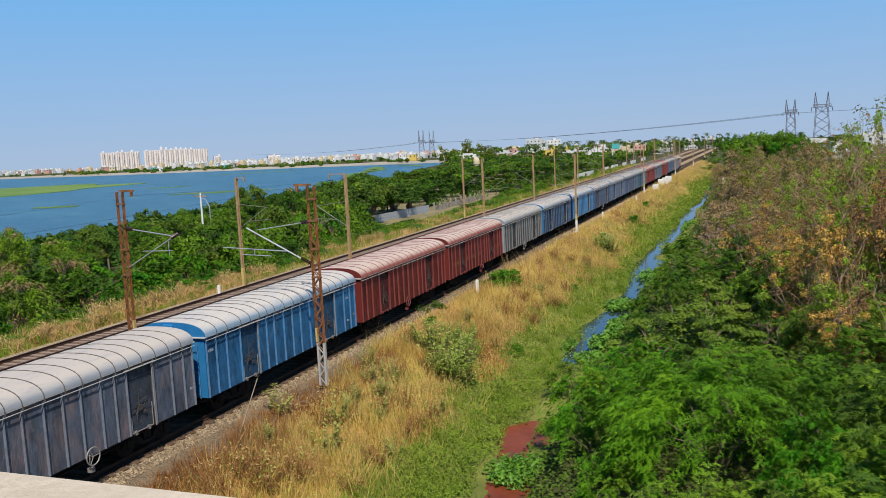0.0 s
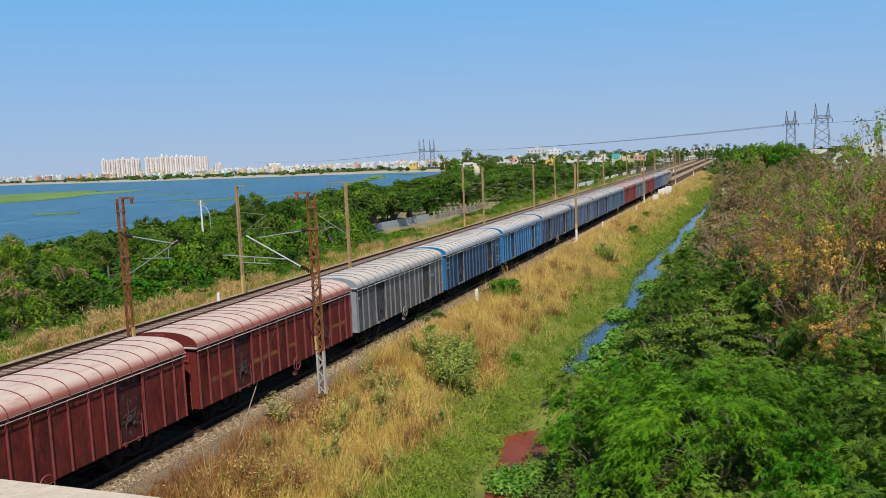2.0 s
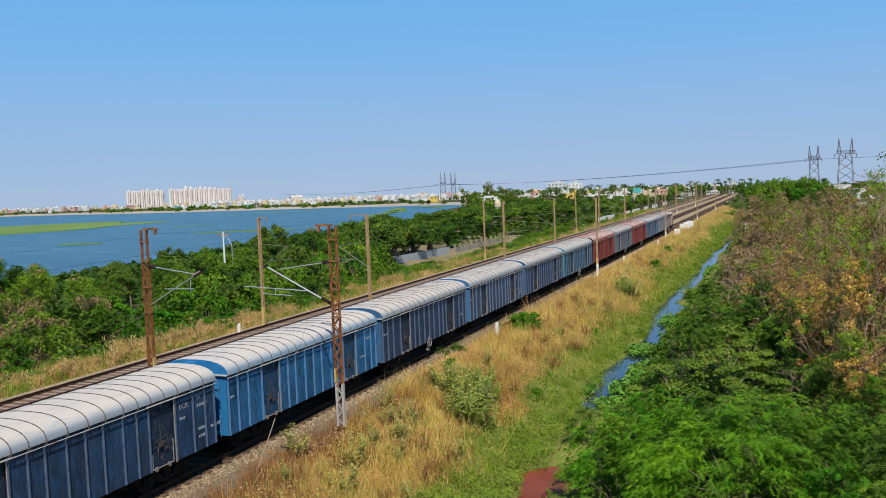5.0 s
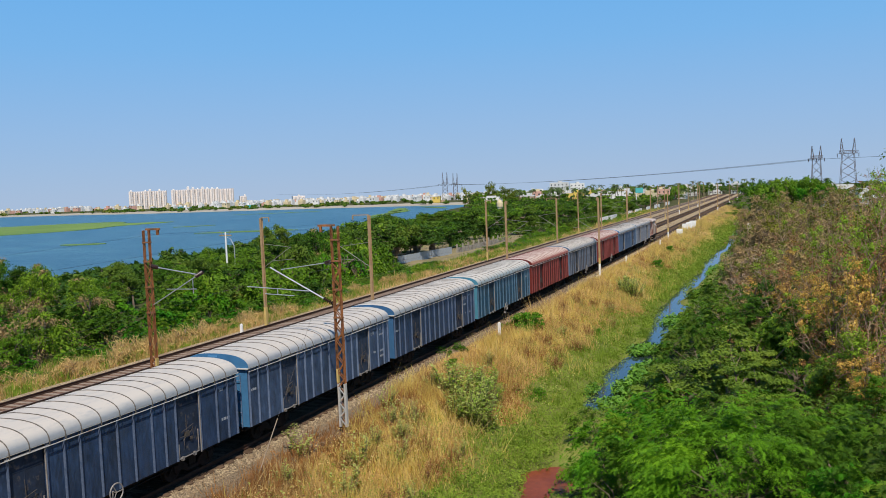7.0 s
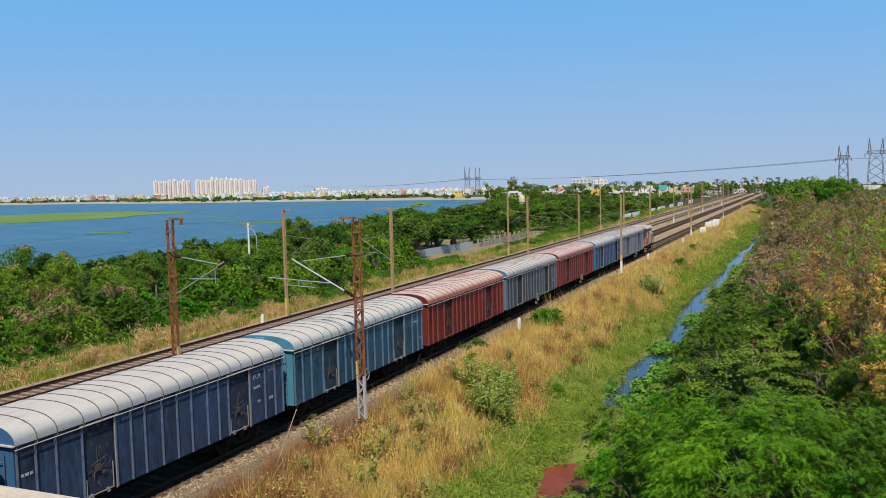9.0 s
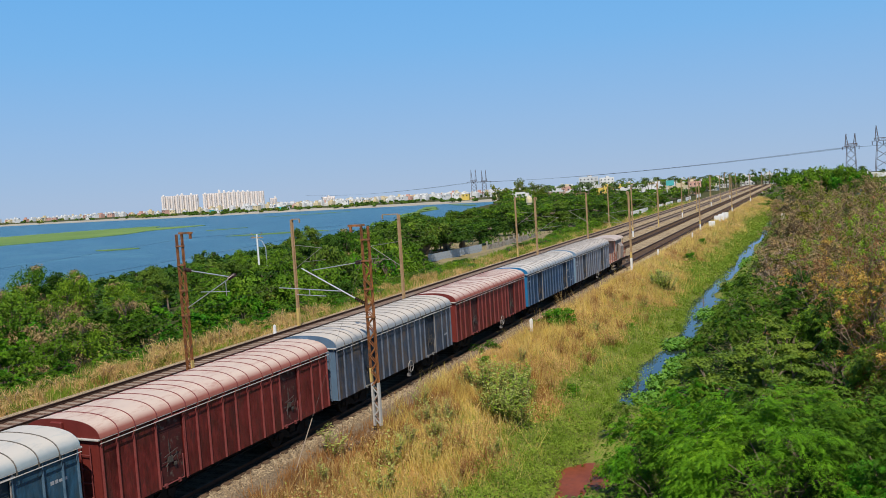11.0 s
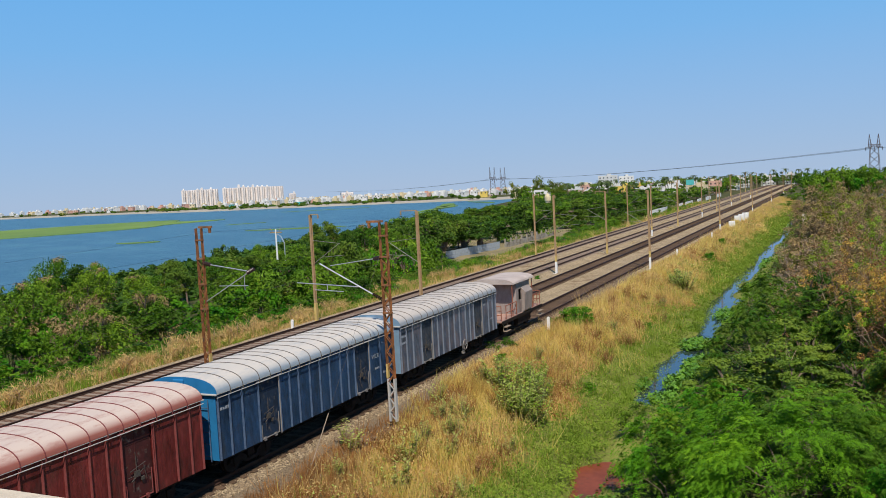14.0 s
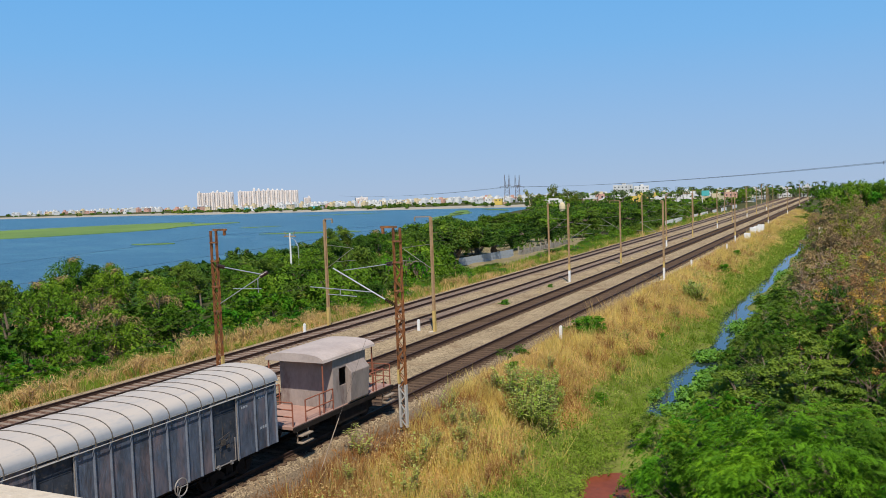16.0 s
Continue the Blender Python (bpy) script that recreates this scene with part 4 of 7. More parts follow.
    part("base_block", Mesh().box(-.4, .4, -.35, .35, -.6, -.3).data("base_block", M["grit"], bevel=.03), None, t)
    return t


def slim_mast(h, toward, arms, white):
    t = thing("catenary_mast", "slender brown steel catenary mast with a pale foot", "catenary mast", group="catenary masts along the railway")
    m = Mesh().box(-.09, .09, -.12, -.1, 0, h).box(-.09, .09, .1, .12, 0, h).box(-.012, .012, -.1, .1, 0, h)
    part("post", m, M["mast_dull"], t)
    if white:
        part("painted_foot", Mesh().box(-.105, .105, -.135, .135, .05, 1.4), M["white_paint"], t, "white painted foot")
        part("painted_band", Mesh().box(-.104, .104, -.134, .134, 1.403, 2.1), M["yellow_paint"], t, "yellow painted band")
    else:
        part("painted_foot", Mesh().box(-.104, .104, -.134, .134, .05, 1.7), M["yellow_paint"], t, "worn yellow painted foot")
    m = Mesh().box(min(0, toward * arms), max(0, toward * arms), -.04, .04, h, h + .07).box(toward * arms - .04, toward * arms + .04, -.05, .05, h - .3, h)
    part("top_bracket", m, M["mast_dull"], t)
    part("cantilever_tube", Mesh().tube((.1 * toward, 0, 5.0), (2.6 * toward, 0, 6.6), .022), M["dull_steel"], t)
    part("stay_tube", Mesh().tube((.1 * toward, 0, 6.9), (2.7 * toward, 0, 6.6), .018), M["dull_steel"], t)
    part("registration_arm", Mesh().tube((.9 * toward, 0, 5.5), (3.0 * toward, 0, 5.65), .018), M["dull_steel"], t)
    part("base_block", Mesh().box(-.4, .4, -.4, .4, -.5, .05), M["concrete"], t)
    return t


def span_wire(name, pts, r=.012, sag=0.0, n=8, label="thin dark overhead wire strung between masts", m=None):
    m = m or Mesh()
    line = [Vector(pts[0])]
    for p, q in zip(pts, pts[1:]):
        for i in range(1, n + 1):
            s = i / n
            line.append(Vector(p).lerp(Vector(q), s) - Vector((0, 0, 4 * sag * s * (1 - s))))
    side = (line[-1] - line[0]).cross(Vector((0, 0, 1))).normalized()
    ring = [(side * math.cos(a) + Vector((0, 0, 1)) * math.sin(a)) * r for a in (.5, 2.6, 4.7)]
    m.add([c + o for c in line for o in ring], [(3 * i + k, 3 * i + (k + 1) % 3, 3 * i + 3 + (k + 1) % 3, 3 * i + 3 + k) for i in range(len(line) - 1) for k in range(3)])
    return tagged(new(name, m.data(name, M["wire"])), label, "wire", "overhead wires")


def build_line():
    lattice_mast(-19.2, 34.9, -1, True)
    lattice_mast(-30.2, 35.2, 1, False)
    for k, (x, h) in enumerate(((-29.55, 1.35), (-29.35, 1.1))):
        t = thing("signal_post", "short grey steel post beside the mast", "post", pose(x, 35.6 + .1 * k, -.6), "posts beside the mast")
        part("post", Mesh().tube((0, 0, 0), (0, 0, h), .06, n=10), M["grey_paint"], t)
        part("cap", Mesh().tube((0, 0, h), (0, 0, h + .06), .075, n=10), M["dull_steel"], t)
    proto = {}
    rows = [(-39.75, [60, 117, 176, 236, 296, 356, 416], 1, .75), (-29.95, [60, 119, 177, 237, 297, 357], -1, 1.4),
            (-29.9, [95.0, 150.5, 210, 270, 330], 1, .2), (-20.0, [99, 162, 225, 288, 350, 410], -1, .2)]
    for x, ys, toward, arm in rows:
        for y in ys:
            key = (toward, arm)
            if key not in proto:
                proto[key] = slim_mast(9.0, toward, arm, arm == .2)
                proto[key].matrix_basis = pose(x, y, -.35)
            else:
                copy_thing(proto[key], pose(x, y, -.35 - (.25 if y > 100 else 0)))
    for k, x in enumerate(TRACKS):
        ys = ([35] + [99, 162, 225, 288, 350, 410]) if k == 0 else ([35, 95, 150.5, 210, 270, 330] if k == 1 else [0, 60, 119, 177, 237, 297, 357])
        ys = [ys[0] - 62] + ys
        span_wire("catenary_wire", [(x, y, 6.75) for y in ys], .004, .9)
        span_wire("contact_wire", [(x, y, 5.6) for y in ys], .004, 0, 1)
    span_wire("earth_wire", [(-19.9, y, 9.0) for y in (-28, 35, 99, 162, 225, 288)], .004, .5)
    span_wire("earth_wire", [(-29.5, y, 8.8) for y in (-20, 35, 95, 150, 210, 270)], .004, .5)
    top, foot = Vector((-19.35, 34.9, 7.7)), Vector((-19.7, 28.4, -.8))
    t = thing("guy_wire", "thin guy wire with a pale sleeve anchored in the ballast edge", "wire")
    part("wire", Mesh().tube(top, foot.lerp(top, .25), .005, n=5), M["wire"], t)
    part("sleeve", Mesh().tube(foot.lerp(top, .25), foot, .02, n=7), M["yellow_dust"], t, "pale dusty sleeve")
    # kilometre posts and cabinets
    first = None
    for x, y, h in ((-19.9, 60.7, .7), (-31.2, 59.7, .95), (-39.9, 56.7, .8), (-20.2, 118, .6), (-19.6, 148, .6)):
        if first is None:
            first = new("marker_post", Mesh().extrude_y([(-.11, -.5), (.11, -.5), (.11, h - .1), (.055, h), (-.055, h), (-.11, h - .1)], -.07, .07).data("marker_post", M["white_paint"], bevel=.01))
            tagged(first, "small white painted stone marker post", "marker post", "marker posts beside the tracks")
            first.matrix_basis = pose(x, y, -.3)
        else:
            copy_thing(first, pose(x, y, h - 1.0))
    for x, y, w, h in ((-18.9, 170.5, 1.1, 1.35), (-19.6, 187, 1.2, 1.5), (-19.3, 192, 1.2, 1.55), (-18.9, 196, 1.3, 1.65)):
        c = thing("relay_cabinet", "white painted lineside relay cabinet on a concrete base", "cabinet", pose(x, y, -.9), "relay cabinets")
        part("cabinet_body", Mesh().box(-w / 2, w / 2, -.4, .4, .2, h + .3).data("cabinet_body", M["white_paint"], bevel=.03), None, c)
        part("cabinet_door", Mesh().box(-w / 2 + .08, w / 2 - .08, -.43, -.402, .3, h + .2), M["white_paint"], c)
        part("base_block", Mesh().box(-w / 2 - .1, w / 2 + .1, -.5, .5, -.6, .196), M["concrete"], c)
    p = thing("bridge_pier", "weathered pair of concrete piers at the ditch's far end", "pier", pose(-6.9, 187, -3.2))
    for x, y, h in ((0, 0, 4.0), (1.7, 1.6, 3.4)):
        part("pier_shaft", Mesh().add([(x + a * w, y + b * w, z) for z, w in ((0, .5), (h, .32)) for a, b in ((-1, -1), (1, -1), (1, 1), (-1, 1))],
                                      [(0, 3, 2, 1), (4, 5, 6, 7), (0, 1, 5, 4), (1, 2, 6, 5), (2, 3, 7, 6), (3, 0, 4, 7)]), M["concrete"], p)
    part("cross_beam", Mesh().bar((0, 0, 3.2), (1.7, 1.6, 3.0), .3, .35), M["concrete"], p)
    # telegraph pole and lamp behind the left scrub
    t = thing("utility_pole", "pale concrete utility pole with a wooden cross-arm", "utility pole", pose(-66, 91.5, -1.5))
    part("pole", Mesh().tube((0, 0, 0), (0, 0, 7.5), .15, .10, n=8), M["white_paint"], t)
    part("cross_arm", Mesh().box(-.9, .9, -.06, .06, 7.0, 7.15).bar((-.5, 0, 7.2), (-.9, 0, 7.7), .05, .05).bar((.5, 0, 7.2), (.8, 0, 7.7), .05, .05), M["mast_dull"], t)
    t = thing("lamp_post", "thin grey curved lamp post", "lamp post", pose(-66.2, 93.5, -1.5))
    part("pole", Mesh().tube((0, 0, 0), (0, 0, 5.6), .07, n=6).tube((0, 0, 5.6), (-.5, 0, 6.5), .06, n=6).tube((-.5, 0, 6.5), (-1.3, 0, 6.8), .05, n=6), M["galvanised"], t)
    # compound walls and posts left of the tracks
    w = thing("tin_fence", "blue grey corrugated tin fence round a yard", "fence", pose(-57.6, 125, -1.5))
    for k in range(18):
        zig = [(j * .11, .03 * (j % 2)) for j in range(11)]
        zig += [(x, y + .012) for x, y in zig[::-1]]
        n = len(zig)
        m = Mesh().add([(x, y, z) for z in (0, 1.35) for x, y in zig], [(i, (i + 1) % n, n + (i + 1) % n, n + i) for i in range(n)])
        part("tin_sheet", m, M["tin"], w, at=pose(k * .1, k * 1.08, 0, 0, 0, 85))
    w = thing("compound_wall", "weathered concrete compound wall with posts", "wall", pose(-55.4, 146, -1.5))
    for k in range(10):
        part("wall_panel", Mesh().box(0, .14, k * 3.0, k * 3.0 + 2.75, 0, 1.0), M["grey_wall"], w)
        part("wall_post", Mesh().box(-.06, .2, k * 3.0 - .22, k * 3.0 - .02, 0, 1.7), M["grey_wall"], w)
    w = thing("compound_wall", "long white painted compound wall beside the line", "wall", pose(-47.6, 238, -1.4))
    for k in range(7):
        part("wall_panel", Mesh().box(0, .14, k * 3.6, k * 3.6 + 3.4, 0, 1.8), M["white_paint"], w)
    # high-voltage towers
    w = thing("compound_wall", "low white wall half hidden by weeds beside the line", "wall", pose(-48.5, 0, -1.4))
    for a, b in ((290, 297), (303, 318), (330, 339), (352, 366), (384, 399)):
        part("wall_panel", Mesh().box(-.1, .1, a, b, 0, 1.5), M["white_paint"], w)

    def pylon(x, y, h, z0, turn, arm=.58, waist=0.0, reach=.2):
        t = thing("pylon", "dark steel lattice high-voltage pylon with two peaks", "pylon", pose(x, y, z0, 0, 0, turn), "high-voltage pylons")
        waist = waist or h * .07
        foot, d = waist * 1.5, h * .03
        for sx in (-1, 1):
            for sy in (-1, 1):
                part("leg", Mesh().bar((sx * foot, sy * d * 1.6, 0), (sx * waist, sy * d, h * arm), .2, .2), M["pylon_steel"], t)
            m = Mesh()
            for o in (-1, 1):
                m.bar((sx * waist + o * h * .028, -d, h * arm), (sx * (waist + h * .012), 0, h), .11, .11).bar((sx * waist + o * h * .028, d, h * arm), (sx * (waist + h * .012), 0, h), .2, .2)
            for k in range(4):
                w0, w1 = h * .028 * (1 - k / 4.3), h * .028 * (1 - (k + 1) / 4.3)
                m.bar((sx * waist - w0, 0, h * (arm + (1 - arm) * k / 4)), (sx * waist + w1, 0, h * (arm + (1 - arm) * (k + 1) / 4)), .11, .11)
            part("peak", m, M["pylon_steel"], t)
        m = Mesh()
        n = 5
        for k in range(n):
            a, b = k / n, (k + 1) / n
            wa, wb = foot + (waist - foot) * a, foot + (waist - foot) * b
            for q in (-d, d):
                m.bar((-wa, q, h * arm * a), (wb, q, h * arm * b), .11, .11).bar((wa, q, h * arm * a), (-wb, q, h * arm * b), .11, .11)
        tagged(part("bracing", m, M["pylon_steel"], t), kind="stuff")
        m = Mesh()
        for q in (-d, d):
            m.bar((-h * reach, q * .3, h * arm), (h * reach, q * .3, h * arm), .18, .18).bar((-waist * 1.5, q, h * (arm + .05)), (waist * 1.5, q, h * (arm + .05)), .2, .2)
            for k in range(-4, 5):
                m.bar((k * waist * .37, q, h * arm), ((k + .5) * waist * .37, q, h * (arm + .05)), .12, .12)
        part("cross_arm", m, M["pylon_steel"], t)
        for k in (-reach * .95, 0, reach * .95):
            part("insulator_string", Mesh().tube((k * h, 0, h * (arm - .005)), (k * h, 0, h * (arm - .06)), .16), M["porcelain"], t)
        return t
    pylon(-294, 750, 27, -3, 10, .6, 1.9, .24)
    pylon(-283, 748, 26, -3, 10, .6, 1.7, .24)
    pylon(14.6, 470, 26.2, -2.5, 10, .76, 1.8, .15)
    pylon(29.5, 480, 29.5, -2.5, 10, .74, 2.8, .18)
    for z, off in ((11.6, -5), (11.6, 0), (11.6, 5)):
        span_wire("power_line", [(-294 + off, 750, z + 1.0), (14 + off, 470, z + 5.4)], .07, 3.0, 14, "sagging high-voltage power line")
        span_wire("power_line", [(14 + off, 470, z + 5.4), (260, 330, z + 11)], .07, 2, 8, "sagging high-voltage power line")
        span_wire("power_line", [(-294 + off, 750, z + 1.0), (-700, 1100, z - 2)], .07, 4, 8, "sagging high-voltage power line")


build_line()


# ---- trees, scrub and grass ----
def cards(rng, centres, size, aspect=.5, droop=0.0, up=.4, out=None):
    """One small pointed leaf spray at each centre; out: the way each one faces, away from the middle of its clump."""
    n = len(centres)
    nrm = rng.normal(size=(n, 3)) * .55
    if out is None:
        nrm = nrm * 2
        nrm[:, 2] = np.abs(nrm[:, 2])
    else:
        nrm += out / (np.linalg.norm(out, axis=1, keepdims=True) + 1e-6)
    nrm[:, 2] += up
    nrm /= np.linalg.norm(nrm, axis=1, keepdims=True) + 1e-9
    a = rng.normal(size=(n, 3))
    if droop and out is not None:
        flat = out * np.array([1, 1, .2])
        a = a * .45 + flat / (np.linalg.norm(flat, axis=1, keepdims=True) + 1e-6) + np.array([0, 0, -droop])
    a -= nrm * (a * nrm).sum(1, keepdims=True)
    a /= np.linalg.norm(a, axis=1, keepdims=True) + 1e-9
    b = np.cross(nrm, a)
    s = size * rng.uniform(.6, 1.3, (n, 1))
    v = np.stack([centres - a * s * .45 - b * s * aspect * .55, centres - a * s * .4 + b * s * aspect * .55, centres + a * s * .6], 1)
    return v.reshape(-1, 3)


def card_mesh(name, verts, material, corners=3):
    return raw(name, verts, np.arange(len(verts)).reshape(-1, corners), material)


def branches(rng, stems, levels, length, spread, r0, rise=.6, kids=(3, 4), shrink=.68, keep=.35):
    """Tapered limbs from stems (base point, direction). Returns the mesh and the ends of the last limbs."""
    m, tips = Mesh(), []

    def grow(p, d, ln, r, lv):
        mid = p + d * ln * .5 + Vector(rng.normal(size=3)) * ln * .06
        q = p + d * ln + Vector(rng.normal(size=3)) * ln * .08
        sides = 6 if lv == levels else (4 if lv > 1 else 3)
        r = max(r, .012)
        if lv > 1:
            m.tube(p, mid, r, r * .82, sides, False).tube(mid, q, r * .82, r * .6, sides, False)
        else:
            m.tube(p, q, r, r * .6, sides, False)
        if lv <= 0:
            tips.append((q, ln))
            return
        if lv < levels and rng.random() < keep:
            tips.append((mid, ln))
        for _ in range(rng.integers(kids[0], kids[1] + 1)):
            nd = d * rise + Vector(rng.normal(size=3)) * spread
            nd.z += .12
            grow(q if rng.random() < .7 else mid, nd.normalized(), ln * shrink * rng.uniform(.8, 1.15), r * .55, lv - 1)

    for p, d in stems:
        grow(Vector(p), Vector(d).normalized(), length * rng.uniform(.85, 1.15), r0, levels)
    return m, tips


def leafy(rng, tips, per, radius, flat=.6):
    """Leaf places in a lumpy shell round each limb's end, and the way each one faces."""
    at, out = [], []
    for q, ln in tips:
        k = int(per * rng.uniform(.5, 1.5))
        c = rng.normal(size=(k, 3))
        c = c / (np.linalg.norm(c, axis=1, keepdims=True) + 1e-6) * rng.uniform(.25, 1.25, (k, 1)) ** .6 * radius * rng.uniform(.7, 1.3)
        c[:, 2] *= flat
        at.append(c + np.array(q))
        out.append(c + np.array([0, 0, .25 * radius]))
    return np.concatenate(at), np.concatenate(out)


def fitted(tips, m, h, w):
    """Scales limbs and ends so that the plant is h tall and about w across."""
    z = max(q.z for q, _ in tips)
    x = np.percentile([math.hypot(q.x, q.y) for q, _ in tips], 92) * 2
    sz, sx = h / max(z, .1), w / max(x, .1)
    m.v = [(a * sx if c > .3 * 0 else a, b * sx, c * sz) for a, b, c in m.v]
    return [(Vector((q.x * sx, q.y * sx, q.z * sz)), ln) for q, ln in tips]


def tree_proto(name, seed, h, w, label, category, group, leaf, per, size, radius, stems=1, levels=3, aspect=.5, droop=0.0, flat=.6, r0=.16, spread=.6,
               bark="bark", second=None, second_share=.15, trunk=.35, fill=0, kids=(3, 4), up=.4, clear=0.0):
    rng = np.random.default_rng(seed)
    st = []
    for k in range(stems):
        a = rng.uniform(0, 6.28)
        lean = .12 if stems == 1 else rng.uniform(.3, 1.0)
        st.append(((.05 * math.cos(a) * (stems > 1), .05 * math.sin(a) * (stems > 1), -.3), (math.cos(a) * lean, math.sin(a) * lean, 1)))
    m, tips = branches(rng, st, levels, h * trunk, spread, r0, kids=kids)
    tips = fitted(tips, m, h * .93, w * .9)
    t = thing(name, label, category, group=group)
    me = bpy.data.meshes.new("trunk")
    me.from_pydata(m.v, [], m.f)
    me.materials.append(M[bark])
    part("trunk", me, None, t, "tapered trunk and limbs")
    c, out = leafy(rng, tips, per, radius, flat)
    if fill:  # low foliage down to the ground
        a, rr = rng.uniform(0, 6.28, fill), np.sqrt(rng.uniform(0, 1, fill)) * w * .5
        lump = 1 + .25 * np.sin(a * 3 + seed) + .15 * np.sin(a * 7 + 2 * seed)
        hh = h * .7 * np.sqrt(np.clip(1 - (rr / (w * .52)) ** 2, 0, 1)) * rng.uniform(.05, 1, fill) ** .6 * (1 + .3 * np.sin(rr * 5 / w * 3 + a * 2))
        low = np.stack([rr * np.cos(a) * lump, rr * np.sin(a) * lump, hh], 1)
        c, out = np.concatenate([c, low]), np.concatenate([out, low * np.array([1, 1, .8])])
    ok = c[:, 2] > max(.02, clear * h)
    c, out = c[ok], out[ok]
    if second:
        field = np.sin(c[:, 0] * 9 / w + seed) * np.cos(c[:, 1] * 8 / w + 2 * seed) + np.sin(c[:, 2] * 9 / h + seed)
        pick = field * .35 + rng.normal(size=len(c)) * .09 > (.5 - second_share) * 1.6
        part("dry_leaves" if "dry" in second or "rust" in second else "young_leaves", card_mesh("leaves", cards(rng, c[pick], size, aspect, droop, up, out[pick]), M[second]), None, t)
        c, out = c[~pick], out[~pick]
    part("crown", card_mesh("crown", cards(rng, c, size, aspect, droop, up, out), M[leaf]), None, t)
    return t


def plume_tree(name, seed, h, w, label, category, group, leaf, shoots, subs, leaves, length, width, second=None, second_share=.25, droop=.8, reach=.22,
               low=.12, bark="bark", young=None):
    """A feathery tree: arching shoots that set out from the crown's inside, side shoots on them, and two rows of fine leaflets on each."""
    rng = np.random.default_rng(seed)
    up = np.array([0.0, 0.0, 1.0])

    def unit(v):
        return v / (np.linalg.norm(v, axis=-1, keepdims=True) + 1e-9)

    pick = rng.integers(0, max(6, shoots // 15), shoots)  # shoots stand in bunches
    a = rng.uniform(0, 2 * math.pi, shoots)[pick] + rng.normal(size=shoots) * .13
    r = np.sqrt(np.clip(rng.uniform(0, 1, shoots)[pick] + rng.normal(size=shoots) * .07, 0, 1)) * .36 * w * (1 + .14 * np.sin(3 * a + seed) + .10 * np.sin(5 * a + 2 * seed))
    dome = h * .84 * np.sqrt(np.clip(1 - (r / (.45 * w)) ** 2, .03, 1)) * (1 + .16 * np.sin(r * 14 / w + 3 * a + seed))
    z = dome * (low + (1 - low) * np.clip(rng.uniform(0, 1, shoots)[pick] ** .45 + rng.normal(size=shoots) * .07, 0, 1.04))
    radial = np.stack([np.cos(a), np.sin(a), np.zeros(shoots)], -1)
    base = radial * r[:, None] + up * z[:, None]
    d = unit(radial * (.3 + 1.0 * r / (.4 * w))[:, None] + up * (rng.uniform(.35, 1.0, shoots) * (.25 + z / h))[:, None] + rng.normal(size=(shoots, 3)) * .3)
    ln = reach * w * rng.uniform(.55, 1.25, shoots)
    s = np.linspace(.12, 1, subs)[None] + rng.uniform(-.05, .05, (shoots, subs))
    at = base[:, None] + (d * ln[:, None])[:, None] * s[..., None] - up * (.55 * droop * ln[:, None] * s ** 2)[..., None]
    along = unit(d[:, None] - up * (1.1 * droop * s)[..., None])
    side = unit(np.cross(along, up)) * np.where(np.arange(subs) % 2, 1, -1)[None, :, None]
    sd = unit(along * .75 + side * (1.0 - .65 * s)[..., None] + rng.normal(size=at.shape) * .18)
    sl = (ln[:, None] * .42 * (1.15 - .7 * s))[..., None]
    u = np.linspace(.06, 1, leaves)[None, None, :, None]
    on = at[:, :, None] + sd[:, :, None] * sl[:, :, None] * u - up * (.3 * droop * sl[:, :, None] * u ** 2)
    nrm = unit(up + rng.normal(size=at.shape) * .42)
    lat = unit(np.cross(sd, nrm))[:, :, None]
    tri = []
    for q in (-1, 1):
        size = rng.uniform(.65, 1.3, (*on.shape[:3], 1))
        way_ = unit(sd[:, :, None] * .55 + lat * q - up * .18 + rng.normal(size=on.shape) * .16)
        half = sd[:, :, None] * width * .5 * size
        tri.append(np.stack([on - half, on + half, on + way_ * length * size], -2))
    tri = np.stack(tri, 3)
    t = thing(name, label, category, group=group)
    m = Mesh()
    ring = [Vector((math.cos(k * math.pi / 3), math.sin(k * math.pi / 3), 0)) for k in range(6)]
    verts, faces = [v * .02 * h - Vector((0, 0, .4)) for v in ring], []
    for k in range(7):
        b = 2 * math.pi * k / 7 + rng.uniform(-.3, .3)
        mid = Vector((.1 * w * math.cos(b), .1 * w * math.sin(b), h * .3))
        end = Vector((.24 * w * math.cos(b), .24 * w * math.sin(b), h * rng.uniform(.36, .48)))
        n = len(verts)
        verts += [mid + v * .012 * h for v in ring] + [end + v * .004 * h for v in ring]
        for lo, hi in ((0, n), (n, n + 6)):
            faces += [(lo + j, lo + (j + 1) % 6, hi + (j + 1) % 6, hi + j) for j in range(6)]
    m.add(verts, faces)
    me = bpy.data.meshes.new("trunk")
    me.from_pydata(m.v, [], m.f)
    me.materials.append(M[bark])
    part("trunk", me, None, t, "forked trunk and limbs")
    tone = np.sin(base[:, 0] * 8 / w + seed) * np.cos(base[:, 1] * 7 / w + 2 * seed) + rng.normal(size=shoots) * .35
    order = np.argsort(tone)
    n2 = int(shoots * second_share) if second else 0
    crown = tri[order[n2:]]
    if second:
        part("shaded_leaves", card_mesh("leaves", tri[order[:n2]].reshape(-1, 3), M[second]), None, t)
    if young:  # fresh upright tips over the crown
        crown, tips = crown[: len(crown) * 93 // 100], crown[len(crown) * 93 // 100:]
        part("young_leaves", card_mesh("leaves", (tips + up * .12 * h * .4).reshape(-1, 3), M[young]), None, t)
    part("crown", card_mesh("crown", crown.reshape(-1, 3), M[leaf]), None, t)
    return t


